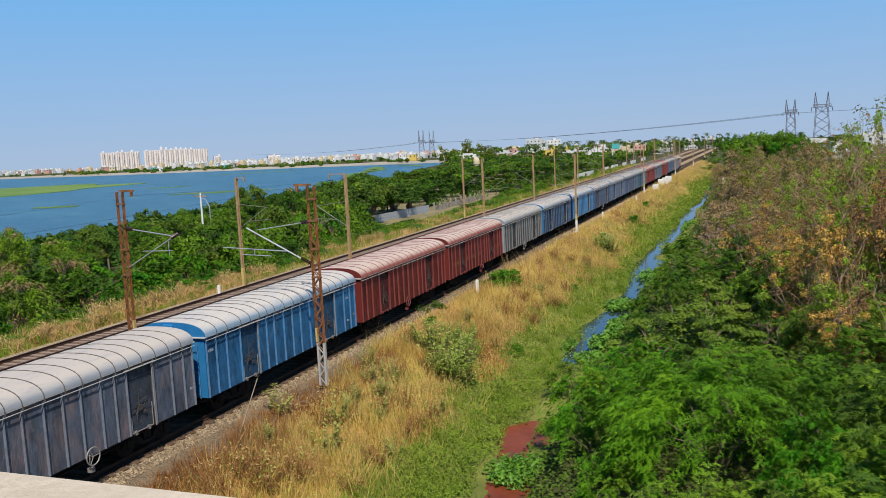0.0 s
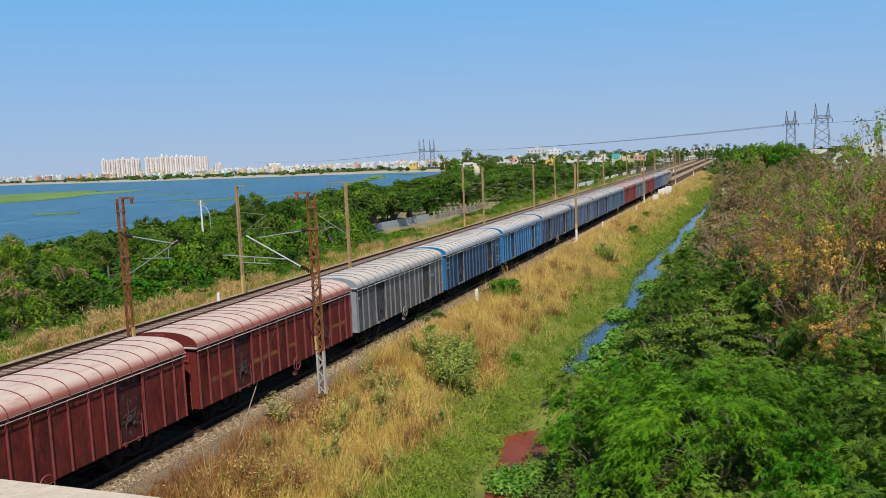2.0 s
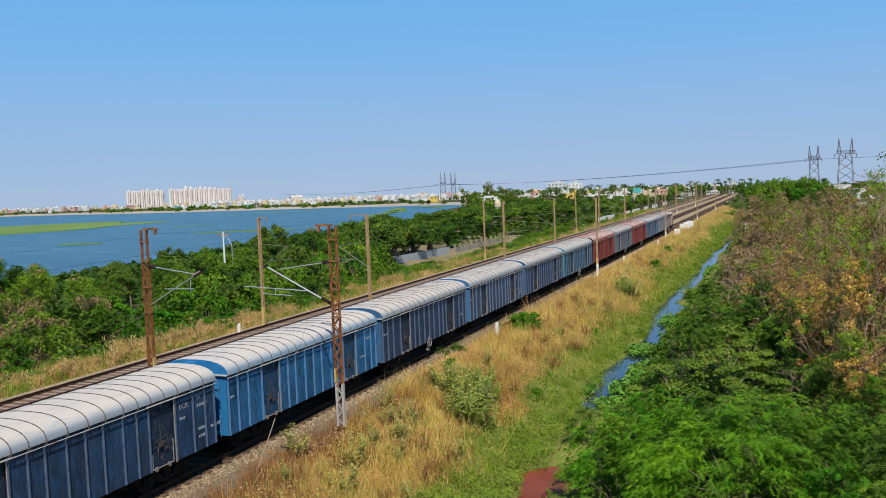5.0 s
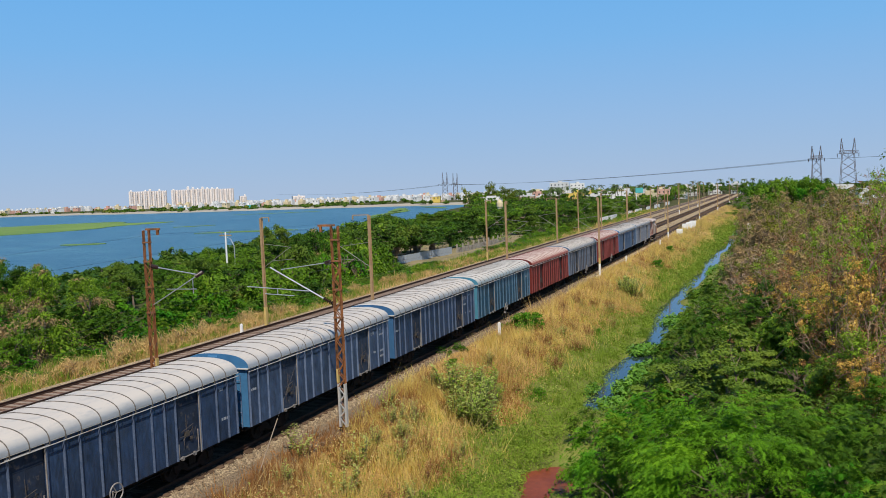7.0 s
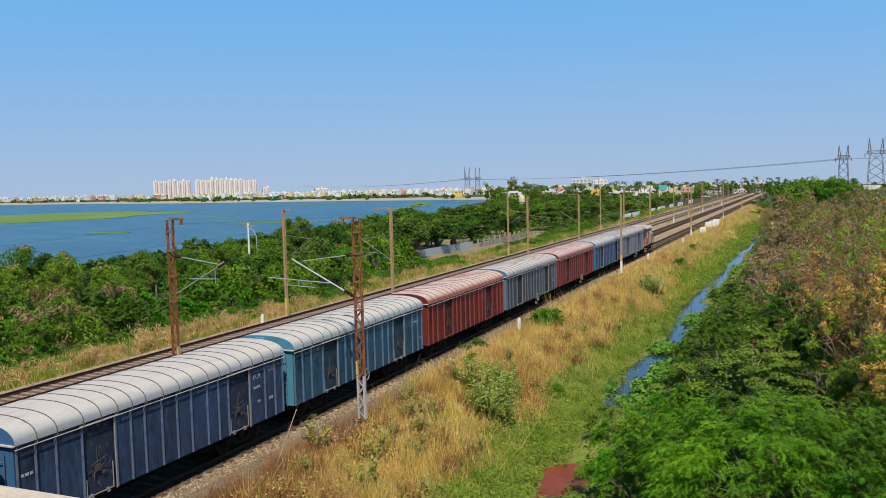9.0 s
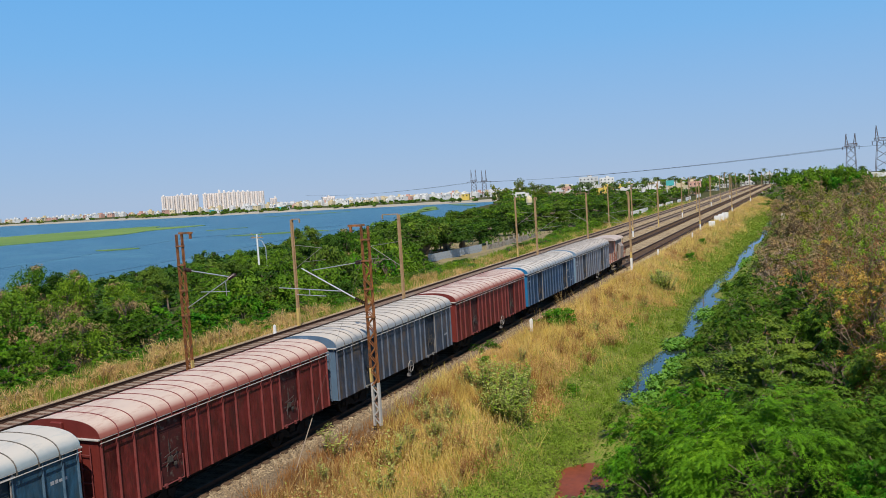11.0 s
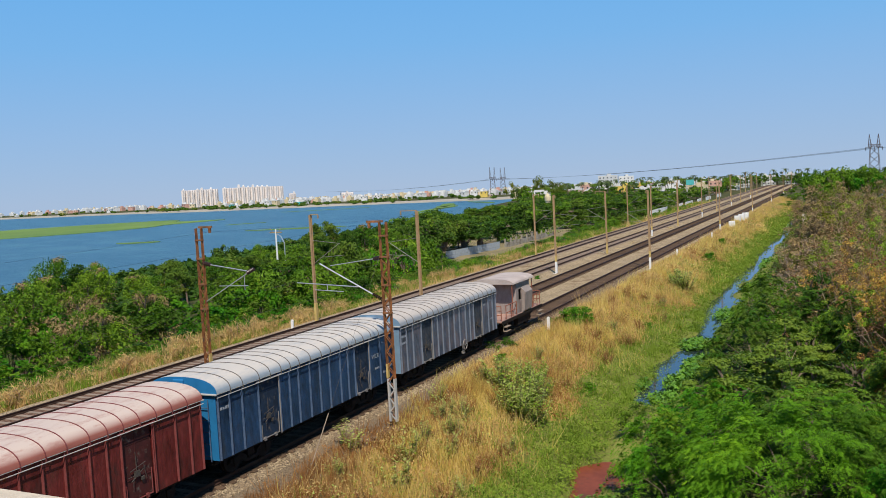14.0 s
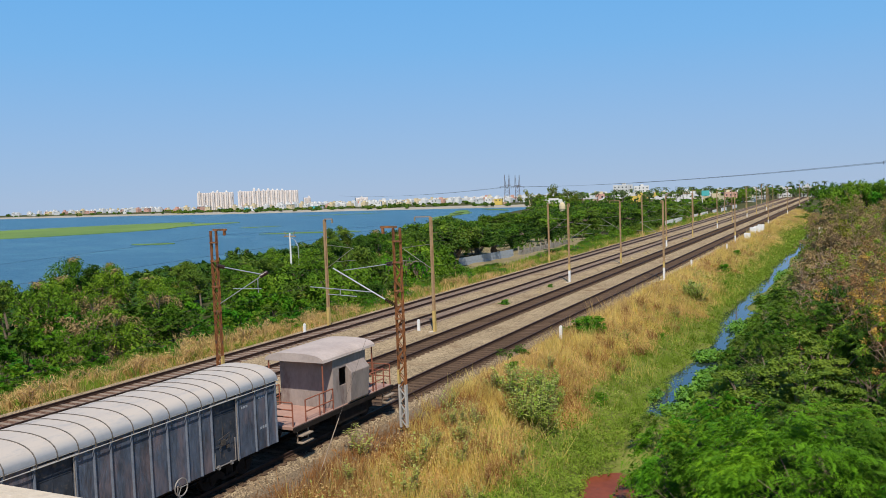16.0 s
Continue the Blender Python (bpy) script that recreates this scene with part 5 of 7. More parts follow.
def sparse_tree(name, seed, h, w, label, group, shares, stems=2, levels=4, trunk=.3, r0=.14, spread=.5, bark="twig", size=.17, per=26, radius=.34, kids=(3, 4)):
    """A half-bare tree: its leaves sit in separate clumps on some of its limbs' ends. shares: part, leaf material, share of the ends."""
    rng = np.random.default_rng(seed)
    st = []
    for k in range(stems):
        a = rng.uniform(0, 6.28)
        lean = .12 if stems == 1 else rng.uniform(.3, .9)
        st.append(((.05 * math.cos(a), .05 * math.sin(a), -.3), (math.cos(a) * lean, math.sin(a) * lean, 1)))
    m, tips = branches(rng, st, levels, h * trunk, spread, r0, kids=kids)
    tips = fitted(tips, m, h * .95, w * .92)
    t = thing(name, label, "tree", group=group)
    me = bpy.data.meshes.new("trunk")
    me.from_pydata(m.v, [], m.f)
    me.materials.append(M[bark])
    part("trunk", me, None, t, "thin forked trunk and twigs")
    # neighbouring ends carry the same kind of leaf
    field = [math.sin(q.x * 7 / w + seed) + math.cos(q.y * 6 / w + 2 * seed) + math.sin(q.z * 9 / h + seed) + rng.normal() * .5 for q, _ in tips]
    order = list(np.argsort(field))
    k = 0
    for part_name, leaf, share, n in shares:
        mine = [tips[i] for i in order[k:k + int(share * len(tips))]]
        k += int(share * len(tips))
        c, out = leafy(rng, mine, n, radius, .8)
        part(part_name, card_mesh(part_name, cards(rng, c, size, .55, .3, .4, out), M[leaf]), None, t)
    return t


def plant(protos, spots):
    """Sets the first of each kind on its spot, and copies of it on the others. A spot: x, y, kind, scale, turn."""
    used = set()
    for x, y, k, s, turn in spots:
        m = pose(x, y, float(ground_z(x, y)) - .05, 0, 0, turn)
        sc = Matrix.Diagonal((s[0], s[0], s[1], 1))
        if k in used:
            ob = copy_thing(protos[k], m)
        else:
            ob = protos[k]
            used.add(k)
        ob.matrix_basis = m @ sc
    for k, ob in enumerate(protos):
        if k not in used:
            discard(ob)


# how high the scrub on the lake side grows, by bearing from the bridge: bearing, rise
SKYLINE = [(-1.1, -.075), (-.926, -.0698), (-.893, -.0616), (-.871, -.0499), (-.816, -.0576), (-.781, -.064), (-.74, -.0665), (-.697, -.0709), (-.672, -.0626), (-.646, -.0549), (-.609, -.0658),
           (-.575, -.0335), (-.543, -.0315), (-.517, -.0502), (-.484, -.0384), (-.448, -.0254), (-.406, -.0347), (-.373, -.0411), (-.353, -.022), (-.321, -.0259), (-.27, -.0187), (-.244, -.0186), (-.214, -.025), (-.183, -.0323), (-.1, -.035)]


def top_at(x, y):
    a = math.atan2(x, y)
    e = float(np.interp(a, [p for p, _ in SKYLINE], [q for _, q in SKYLINE]))
    return EYE[2] + e * math.hypot(x, y)


def build_left_scrub():
    rnd = random.Random(5)
    g = "scrub between the railway and the lake"
    bush = [plume_tree("bush", 11, 3.0, 4.6, "dense green feathery thorn bush in a wild thicket", "bush", g, "leaf_scrub", 180, 4, 5, .17, .08, "leaf_bright", .62, .8, .13),
            plume_tree("bush", 12, 3.0, 4.8, "dense dark green feathery bush in a wild thicket", "bush", g, "leaf_scrub", 180, 4, 5, .17, .08, "leaf_dark", .5, .8, .13),
            tree_proto("bush", 13, 3.0, 4.4, "thicket bush with brown dead creepers over it", "bush", g, "leaf_scrub", 110, .18, .5, 5, 2, aspect=.45, droop=.4, fill=1500, second="leaf_dry", second_share=.38, flat=.75)]
    far_bush = [tree_proto("bush", 14, 3.0, 4.6, "dense green bush in the thicket by the lake", "bush", g, "leaf_scrub", 32, .38, .55, 5, 2, fill=420, second="leaf_dark", flat=.75),
                tree_proto("bush", 15, 3.0, 4.6, "dense dark bush in the thicket by the lake", "bush", g, "leaf_dark", 32, .38, .55, 5, 2, fill=420, second="leaf_olive", flat=.75)]
    tall = [tree_proto("tree", 21, 7.0, 6.5, "round-crowned green tree by the lake shore", "tree", g, "leaf_scrub", 80, .29, .7, 1, 3, trunk=.3, second="leaf_dark", second_share=.3, fill=900),
            tree_proto("tree", 22, 7.0, 6.0, "dark green tree with an open crown", "tree", g, "leaf_dark", 84, .29, .65, 1, 3, trunk=.33, second="leaf_olive", second_share=.25),
            tree_proto("tree", 23, 7.0, 6.0, "half-dry tree hung with brown creepers", "tree", g, "leaf_scrub", 64, .25, .7, 2, 3, aspect=.5, droop=.4, trunk=.28, second="leaf_dry", second_share=.36, fill=900)]
    umbrella = [tree_proto("rain_tree", 31, 8.0, 12, "wide flat-topped rain tree with fine dark leaves", "tree", "rain trees beside the line", "leaf_dark", 60, .5, 1.1, 1, 4, flat=.5, trunk=.3, r0=.3, spread=.85, second="leaf_scrub", second_share=.25, kids=(3, 3), clear=.40),
                tree_proto("rain_tree", 32, 8.0, 11, "wide flat-topped green rain tree over a yard", "tree", "rain trees beside the line", "leaf_dark", 60, .5, 1.1, 1, 4, flat=.5, trunk=.3, r0=.3, spread=.85, second="leaf_scrub", second_share=.35, kids=(3, 3), clear=.12, fill=900)]
    spots = []
    # low bushes at the edge of the formation
    y = 14.0
    while y < 250:
        x = rnd.uniform(-50, -48)
        hgt = rnd.uniform(1.1, 2.2) if y < 105 else rnd.uniform(.8, 1.6)
        if not 122 < y < 146:
            spots.append((x, y, rnd.choice((0, 0, 1)), (rnd.uniform(.55, .85), (min(hgt, 1.0) if 114 < y < 175 else hgt) / 3), rnd.uniform(0, 360)))
        y += rnd.uniform(1.6, 2.9) * (1 if y < 100 else 1.7)
    # the thicket proper
    for row, (xa, xb, share) in enumerate(((-54, -51, .50), (-58.5, -53.5, .62), (-65, -59, .85), (-73, -66, 1.0))):
        y = 16.0 + row
        while y < (112 if row < 3 else 150):
            x = rnd.uniform(xa, xb)
            want = (top_at(x, y) - float(ground_z(x, y))) * share * rnd.uniform(.9, 1.06)
            want = min(max(want, 1.4), 9.5)
            if lake_depth(np.array(x), np.array(y)) < -6:
                a = math.atan2(x, y)
                dry = -.9 < a < -.76
                if row < 2 or want < 4.2:
                    spots.append((x, y, 2 if dry and rnd.random() < .55 else rnd.choice((0, 0, 1)), (rnd.uniform(.8, 1.25), want / 3), rnd.uniform(0, 360)))
                else:
                    spots.append((x, y, (5 if dry and rnd.random() < .6 else rnd.choice((3, 4))), (rnd.uniform(.7, 1.0) * (want / 7) ** .3, want / 7.2), rnd.uniform(0, 360)))
            y += rnd.uniform(2.5, 3.8) if row < 2 else rnd.uniform(3.7, 5.4)
    # rain trees farther along
    for x, y in ((-62, 120), (-61.5, 130), (-60, 137), (-61, 147.7), (-66, 142), (-62, 160), (-70, 128), (-59, 174), (-66, 186), (-60, 200), (-72, 170), (-57, 218), (-66, 236), (-69, 214), (-78, 205), (-60, 252), (-72, 268), (-58, 285), (-84, 240), (-64, 305),
                 (-90, 190), (-95, 235), (-88, 275), (-100, 265), (-76, 300), (-74, 150), (-80, 165), (-82, 185), (-52, 205), (-54, 238), (-53, 262), (-70, 220), (-76, 250), (-55, 300), (-68, 320), (-56, 325)):
        want = (top_at(x, y) - float(ground_z(x, y))) * rnd.uniform(.88, 1.0)
        spots.append((x, y, 6 if 119 < y < 150 and x > -67 else 7, (rnd.uniform(.85, 1.1), max(5.5, min(want, 10.5)) / 8.2), rnd.uniform(0, 360)))
    spots += [(-62.5, 107, 5, (1.0, 1.03), 40), (-60.5, 112, 5, (.8, .9), 190), (-52.5, 94, 11, (1.5, 2.2), 30), (-50.6, 97, 11, (1.3, 1.7), 100)]  # a brown tree, and a lime green bush before it
    for x, y in ((-50, 178), (-49, 190), (-50, 215), (-52, 232), (-50, 250), (-49, 270), (-52, 186), (-49.5, 181), (-48.6, 196), (-47, 203), (-47.5, 222)):
        spots.append((x, y, rnd.choice((0, 1)), (rnd.uniform(.9, 1.3), rnd.uniform(1.6, 2.8) / 3), rnd.uniform(0, 360)))
    for _ in range(54):
        y = 22 + 260 * rnd.random() ** 1.3
        x = rnd.uniform(-47.5, -44.2)
        if float(wave(np.array(x), np.array(y), .3)) < .15:
            spots.append((x, y, 11, (rnd.uniform(.45, .9), rnd.uniform(.6, 1.3) / 2), rnd.uniform(0, 360)))
    shore = [tree_proto("shore_bush", 35, 3.0, 6.0, "low grey green bush along the lake shore", "bush", g, "leaf_dark", 24, .7, .7, 4, 1, fill=170, flat=.7, kids=(4, 5))]
    for _ in range(72):
        y = rnd.uniform(30, 330)
        x = rnd.uniform(-112 - y * .13, -74)
        if lake_depth(np.array(x), np.array(y)) < -3:
            spots.append((x, y, 8, (rnd.uniform(.7, 1.2), rnd.uniform(.5, 1.1)), rnd.uniform(0, 360)))
    spots = [(x, y, {0: 9, 1: 10, 2: 10}.get(k, k) if y > 72 else k, s, r) for x, y, k, s, r in spots]
    verge = [tree_proto("verge_bush", 16, 2.0, 3.2, "low bright green feathery bush beside the track", "bush", g, "leaf_bright", 15, .24, .4, 5, 2, fill=280, second="leaf_lime", second_share=.3, flat=.8)]
    verge.append(tree_proto("dry_bush", 17, 1.4, 3.0, "golden brown bushy weeds beside the track", "bush", g, "dry_grass", 18, .42, .35, 6, 2, aspect=.1, droop=-1.8, fill=620, second="green_grass", second_share=.3, up=0, flat=.9, r0=.02, bark="twig"))
    for y in range(24, 84, 3):
        spots.append((rnd.uniform(-47.5, -44.8), y + rnd.uniform(-1, 1), rnd.choice((0, 0, 1)), (rnd.uniform(.4, .65), rnd.uniform(.3, .5)), rnd.uniform(0, 360)))
    for y in (31, 34, 36.5, 40, 43, 45.5, 47.5, 50, 52, 55, 58, 63, 70):
        spots.append((rnd.uniform(-44.6, -43.2), y, 12, (rnd.uniform(.75, 1.1), rnd.uniform(.85, 1.25)), rnd.uniform(0, 360)))
    for _ in range(34):
        y = 20 + 120 * rnd.random() ** 1.2
        spots.append((rnd.uniform(-46.6, -43.6), y, 12, (rnd.uniform(.4, .9), rnd.uniform(.5, .95)), rnd.uniform(0, 360)))
    plant(bush + tall + umbrella + shore + far_bush + verge, spots)


def build_right_wood():
    rnd = random.Random(8)
    g = "wood beside the ditch"
    P = [plume_tree("mesquite", 41, 5.0, 10.0, "bright green feathery mesquite tree leaning over the ditch", "tree", g, "leaf_bright", 1000, 6, 6, .10, .044, "leaf_scrub", .22, .95, .105, .36, young="leaf_fresh"),
         plume_tree("mesquite", 42, 5.0, 8.0, "dark green feathery mesquite tree by the ditch", "tree", g, "leaf_scrub", 400, 5, 5, .15, .06, "leaf_dark", .55, .9, .12),
         tree_proto("broadleaf_tree", 43, 4.2, 5.5, "low tree with glossy layered yellow green leaves", "tree", g, "leaf_layer", 330, .125, .5, 3, 3, aspect=.85, flat=.3, trunk=.3, fill=1000, second="leaf_dark", second_share=.2, kids=(2, 3), up=1.1),
         sparse_tree("dry_tree", 44, 12.0, 8.0, "tall half-bare tree with golden and lime leaf clumps", g, (("golden_leaves", "leaf_gold", .14, 54), ("withered_leaves", "leaf_rust", .36, 18), ("lime_leaves", "leaf_lime", .14, 56), ("green_leaves", "leaf_olive", .2, 16)), size=.15),
         sparse_tree("dry_tree", 45, 9.0, 8.0, "bare brown twiggy tree with a few dry leaves", g, (("withered_leaves", "leaf_dry", .5, 12), ("green_leaves", "leaf_olive", .38, 13)), 4, 5, .24, .16, .5, kids=(2, 3), size=.23),
         tree_proto("tree", 46, 9.0, 8.0, "full green tree crown over the wood", "tree", g, "leaf_scrub", 58, .48, .85, 1, 3, trunk=.3, second="leaf_bright", second_share=.25),
         tree_proto("thicket_bush", 47, 4.0, 5.5, "brown and green tangled thicket bush", "bush", g, "leaf_dry", 27, .3, .5, 6, 2, aspect=.35, trunk=.3, bark="twig", second="leaf_olive", second_share=.4, fill=280),
         tree_proto("thicket_bush", 48, 4.0, 5.5, "green thorny bush under the taller trees", "bush", g, "leaf_dark", 40, .28, .55, 6, 2, aspect=.3, trunk=.3, second="leaf_scrub", second_share=.3, fill=380)]
    P.append(tree_proto("sapling", 49, 6.0, 3.4, "slender sapling with lime green leaf clusters", "tree", g, "leaf_lime", 34, .2, .4, 2, 3, aspect=.6, trunk=.34, r0=.07, bark="twig", kids=(2, 3)))
    # the two mesquites at y 23.8 and 23.4: unseen, added to shade the hollow
    spots = [(-1.7, 32.4, 0, (1.0, 1.0), 20), (-6.0, 32.6, 11, (.48, .62), 140), (-4.6, 28.6, 11, (.36, .4), 45), (3.0, 25.2, 1, (.7, .55), 210), (5.2, 30.2, 1, (1.05, .95), 250), (-3.4, 27.0, 1, (.35, .28), 120), (-1.6, 23.8, 1, (.75, .8), 15), (1.6, 23.4, 1, (.75, .8), 75), (2.0, 29.2, 11, (.5, .7), 200), (4.4, 26.6, 1, (.9, .75), 80), (7.6, 32, 1, (1.0, .8), 140), (1.8, 35, 1, (.9, .85), 20), (5.6, 35, 1, (.9, .85), 320), (-7.2, 36.6, 11, (.5, .62), 80), (-5.6, 40.6, 11, (.62, .7), 300),
             (-9.2, 43.6, 1, (.42, .45), 10), (8.6, 28, 1, (1.1, .9), 30), (8, 36, 1, (1.1, .9), 200),
             (4.2, 38.5, 1, (1.0, 1.0), 100), (-.8, 38.5, 1, (1.0, .85), 300), (-4.6, 47.0, 2, (1.1, 1.0), 10), (-2.6, 51, 2, (1.1, 1.05), 130), (-1.4, 45, 2, (.95, .95), 230), (3.6, 45, 1, (1.0, 1.1), 60),
             (8.5, 43, 1, (1.1, .95), 160), (13, 38, 1, (1.2, .9), 60), (-5.2, 57, 1, (.95, .95), 20), (-2.2, 60, 1, (1.0, 1.05), 200), (2.0, 56, 1, (1.0, 1.15), 330), (-5.4, 65, 1, (.85, .95), 90),
             (-4.0, 71, 1, (.95, 1.05), 260), (-5.9, 77, 1, (.75, .8), 170), (-6.8, 88, 1, (.6, .6), 0), (12, 47, 1, (1.1, .95), 10), (-6.4, 52, 1, (.55, .6), 120)]
    # tall half-bare trees
    for x, y, k, s, h in ((5.0, 47, 3, .95, 1.12), (9.5, 50, 3, 1.0, 1.08), (3.0, 60, 3, .85, .85), (7.2, 63, 3, 1.0, .98), (12.5, 57, 3, 1.0, 1.1), (1.0, 70, 4, 1.0, .95), (-1.4, 77, 4, .95, .75), (4.5, 76, 4, 1.1, 1.15),
                          (9, 74, 3, 1.05, 1.1), (-2.6, 92, 4, .95, .72), (-.6, 88, 4, 1.1, 1.0), (4.0, 92, 4, 1.1, 1.15), (8.5, 90, 3, 1.1, 1.12), (-3.0, 106, 4, .85, .7), (-1.2, 108, 4, 1.1, 1.05), (3.5, 112, 4, 1.1, 1.2),
                          (-3.2, 122, 4, .9, .85), (14, 68, 3, 1.1, 1.2), (16, 84, 3, 1.1, 1.2), (0.5, 128, 4, 1.1, 1.15), (9, 105, 4, 1.1, 1.2), (15, 100, 4, 1.1, 1.2), (18, 60, 3, 1.1, 1.25), (19, 50, 3, 1.0, 1.4), (22, 57, 3, 1.1, 1.45), (16.5, 45, 3, .9, 1.2), (25, 63, 3, 1.1, 1.45), (-2.8, 62, 4, .55, .5), (3.4, 43, 3, .7, .62), (20, 70, 3, 1.1, 1.35), (27, 74, 3, 1.1, 1.4), (14.5, 41, 3, .85, .98), (21.5, 46, 3, 1.0, 1.15), (11.5, 44, 4, 1.0, 1.0), (17, 52, 4, 1.1, 1.15), (13.5, 49, 4, 1.0, 1.05)):
        spots.append((x, y, k, (s, h), rnd.uniform(0, 360)))
    for x, y, h in ((1.5, 64, .72), (4.2, 70, .85), (-.5, 72, .66), (2.2, 80, .88), (6.0, 84, 1.0), (.6, 58, .62)):
        spots.append((x, y, 3, (.85, h), rnd.uniform(0, 360)))
    for x, y, h in ((6.3, 50, 1.2), (7.6, 46, 1.14), (5.8, 54, 1.22), (8.4, 55, 1.28), (3.8, 50, .95)):
        spots.append((x, y, 3, (.85, h), rnd.uniform(0, 360)))
    for x, y, h in ((5.0, 52, 1.1), (8.6, 47, 1.2), (6.2, 70, 1.4), (12.5, 52, 1.4), (18, 48, 1.4)):
        spots.append((x, y, 8, (rnd.uniform(.8, 1.1), h), rnd.uniform(0, 360)))
    # leaning bare trees whose pale limbs stand out of the green
    P.append(tree_proto("bare_tree", 50, 6.0, 6.0, "leaning bare tree with pale limbs and few leaves", "tree", g, "leaf_lime", 4, .2, .3, 2, 3, aspect=.6, trunk=.42, r0=.10, bark="limb_pale", spread=.55, second="leaf_rust", second_share=.4, kids=(2, 3)))
    P.append(sparse_tree("dry_tree", 51, 6.5, 7.0, "bare mauve-brown thorny tree beside the ditch", g, (("withered_leaves", "leaf_dry", .25, 7),), 5, 5, .2, .07, .55, bark="twig_pale", kids=(2, 3)))
    P.append(plume_tree("mesquite", 52, 5.0, 10.0, "small bright green feathery mesquite at the ditch's edge", "tree", g, "leaf_bright", 480, 6, 5, .16, .068, "leaf_scrub", .22, .95, .115, .25, young="leaf_fresh"))
    for x, y in ((-3.9, 69), (-2.2, 75), (-4.0, 83), (-1.4, 85), (-3.6, 96), (-.4, 100), (-3.8, 112), (-1.5, 120), (1.6, 80), (3.6, 67)):
        spots.append((x, y, 10, (rnd.uniform(.75, .95), rnd.uniform(.75, 1.0)), rnd.uniform(0, 360)))
    for x, y in ((-8, 206), (-9, 221), (-8, 240), (-11, 256), (-9, 272), (-12, 290)):
        spots.append((x, y, 6, (rnd.uniform(.7, .9), rnd.uniform(.6, .9)), rnd.uniform(0, 360)))
    for x, y, s, h in ((-4.6, 62, .7, .62), (-2.4, 49, .6, .72), (5.2, 43.5, .9, 1.05), (9.2, 42, .9, 1.1), (2.6, 53, .9, 1.1), (7.6, 52, 1.0, 1.35), (12.5, 45, 1.0, 1.25), (-5.2, 80, .7, .6), (.8, 66, .9, 1.1), (15.5, 50, 1.0, 1.4)):
        spots.append((x, y, 9, (s, h), rnd.uniform(0, 360)))
    # undergrowth below them
    for x, y in ((-4.2, 52), (-2.2, 41), (1.5, 42), (.5, 48), (1.2, 52), (4.6, 49), (6.4, 40), (10, 38), (5.8, 33), (-3.2, 63), (.5, 62), (9.5, 33), (11, 41)):
        spots.append((x, y, 7, (rnd.uniform(.8, 1.1), rnd.uniform(.5, .85)), rnd.uniform(0, 360)))
    for _ in range(40):
        x, y = rnd.uniform(-3, 18), rnd.uniform(54, 135)
        spots.append((x, y, rnd.choice((6, 7, 7)), (rnd.uniform(.9, 1.3), rnd.uniform(.8, 1.4)), rnd.uniform(0, 360)))
    for y in range(96, 262, 9):
        spots.append((rnd.uniform(-6.2, -4.8), y, rnd.choice((6, 6, 7)), (rnd.uniform(.5, .7), rnd.uniform(.5, .8)), rnd.uniform(0, 360)))
    # full trees that close the wood, and bare ones beside them
    for x, y in ((-3, 226), (2, 234), (7, 240), (0, 246), (5, 226), (-6, 236)):
        spots.append((x, y, 5, (rnd.uniform(1.0, 1.2), (11.9 + rnd.uniform(-.9, .4)) / 9), rnd.uniform(0, 360)))
    for x, y in ((0, 150), (4, 160), (-1.2, 172), (3, 178), (-1.5, 196), (3, 205), (8, 150), (13, 140), (9, 190), (16, 165), (12, 225), (20, 190), (24, 150), (26, 120), (20, 110), (15, 255), (14, 120), (21, 135)):
        spots.append((x, y, 4, (1.2, (7.6 if x < 5 and y < 165 else 9.4) * (1 + rnd.uniform(-.1, .07)) / 9), rnd.uniform(0, 360)))
    for x, y in ((-3.4, 140), (-2, 160), (-3.5, 180), (-1, 190), (-3.4, 205)):
        spots.append((x, y, 6, (1.1, 1.3), rnd.uniform(0, 360)))
    plant(P, spots)


def blades(rng, x, y, height, width, lean=.35, way=None):
    n = len(x)
    z = ground_z(x, y) - .03
    a = rng.uniform(0, 6.28, n)
    h = height * rng.uniform(.55, 1.25, n)
    w = width * rng.uniform(.7, 1.3, n) * .5
    la, ll = (rng.uniform(0, 6.28, n) if way is None else way + rng.normal(size=n) * .8), rng.uniform(.05, lean, n) * h
    base = np.stack([x, y, z], 1)
    side = np.stack([np.cos(a) * w, np.sin(a) * w, np.zeros(n)], 1)
    tip = base + np.stack([np.cos(la) * ll, np.sin(la) * ll, h], 1)
    return np.stack([base - side, base + side, tip], 1).reshape(-1, 3)


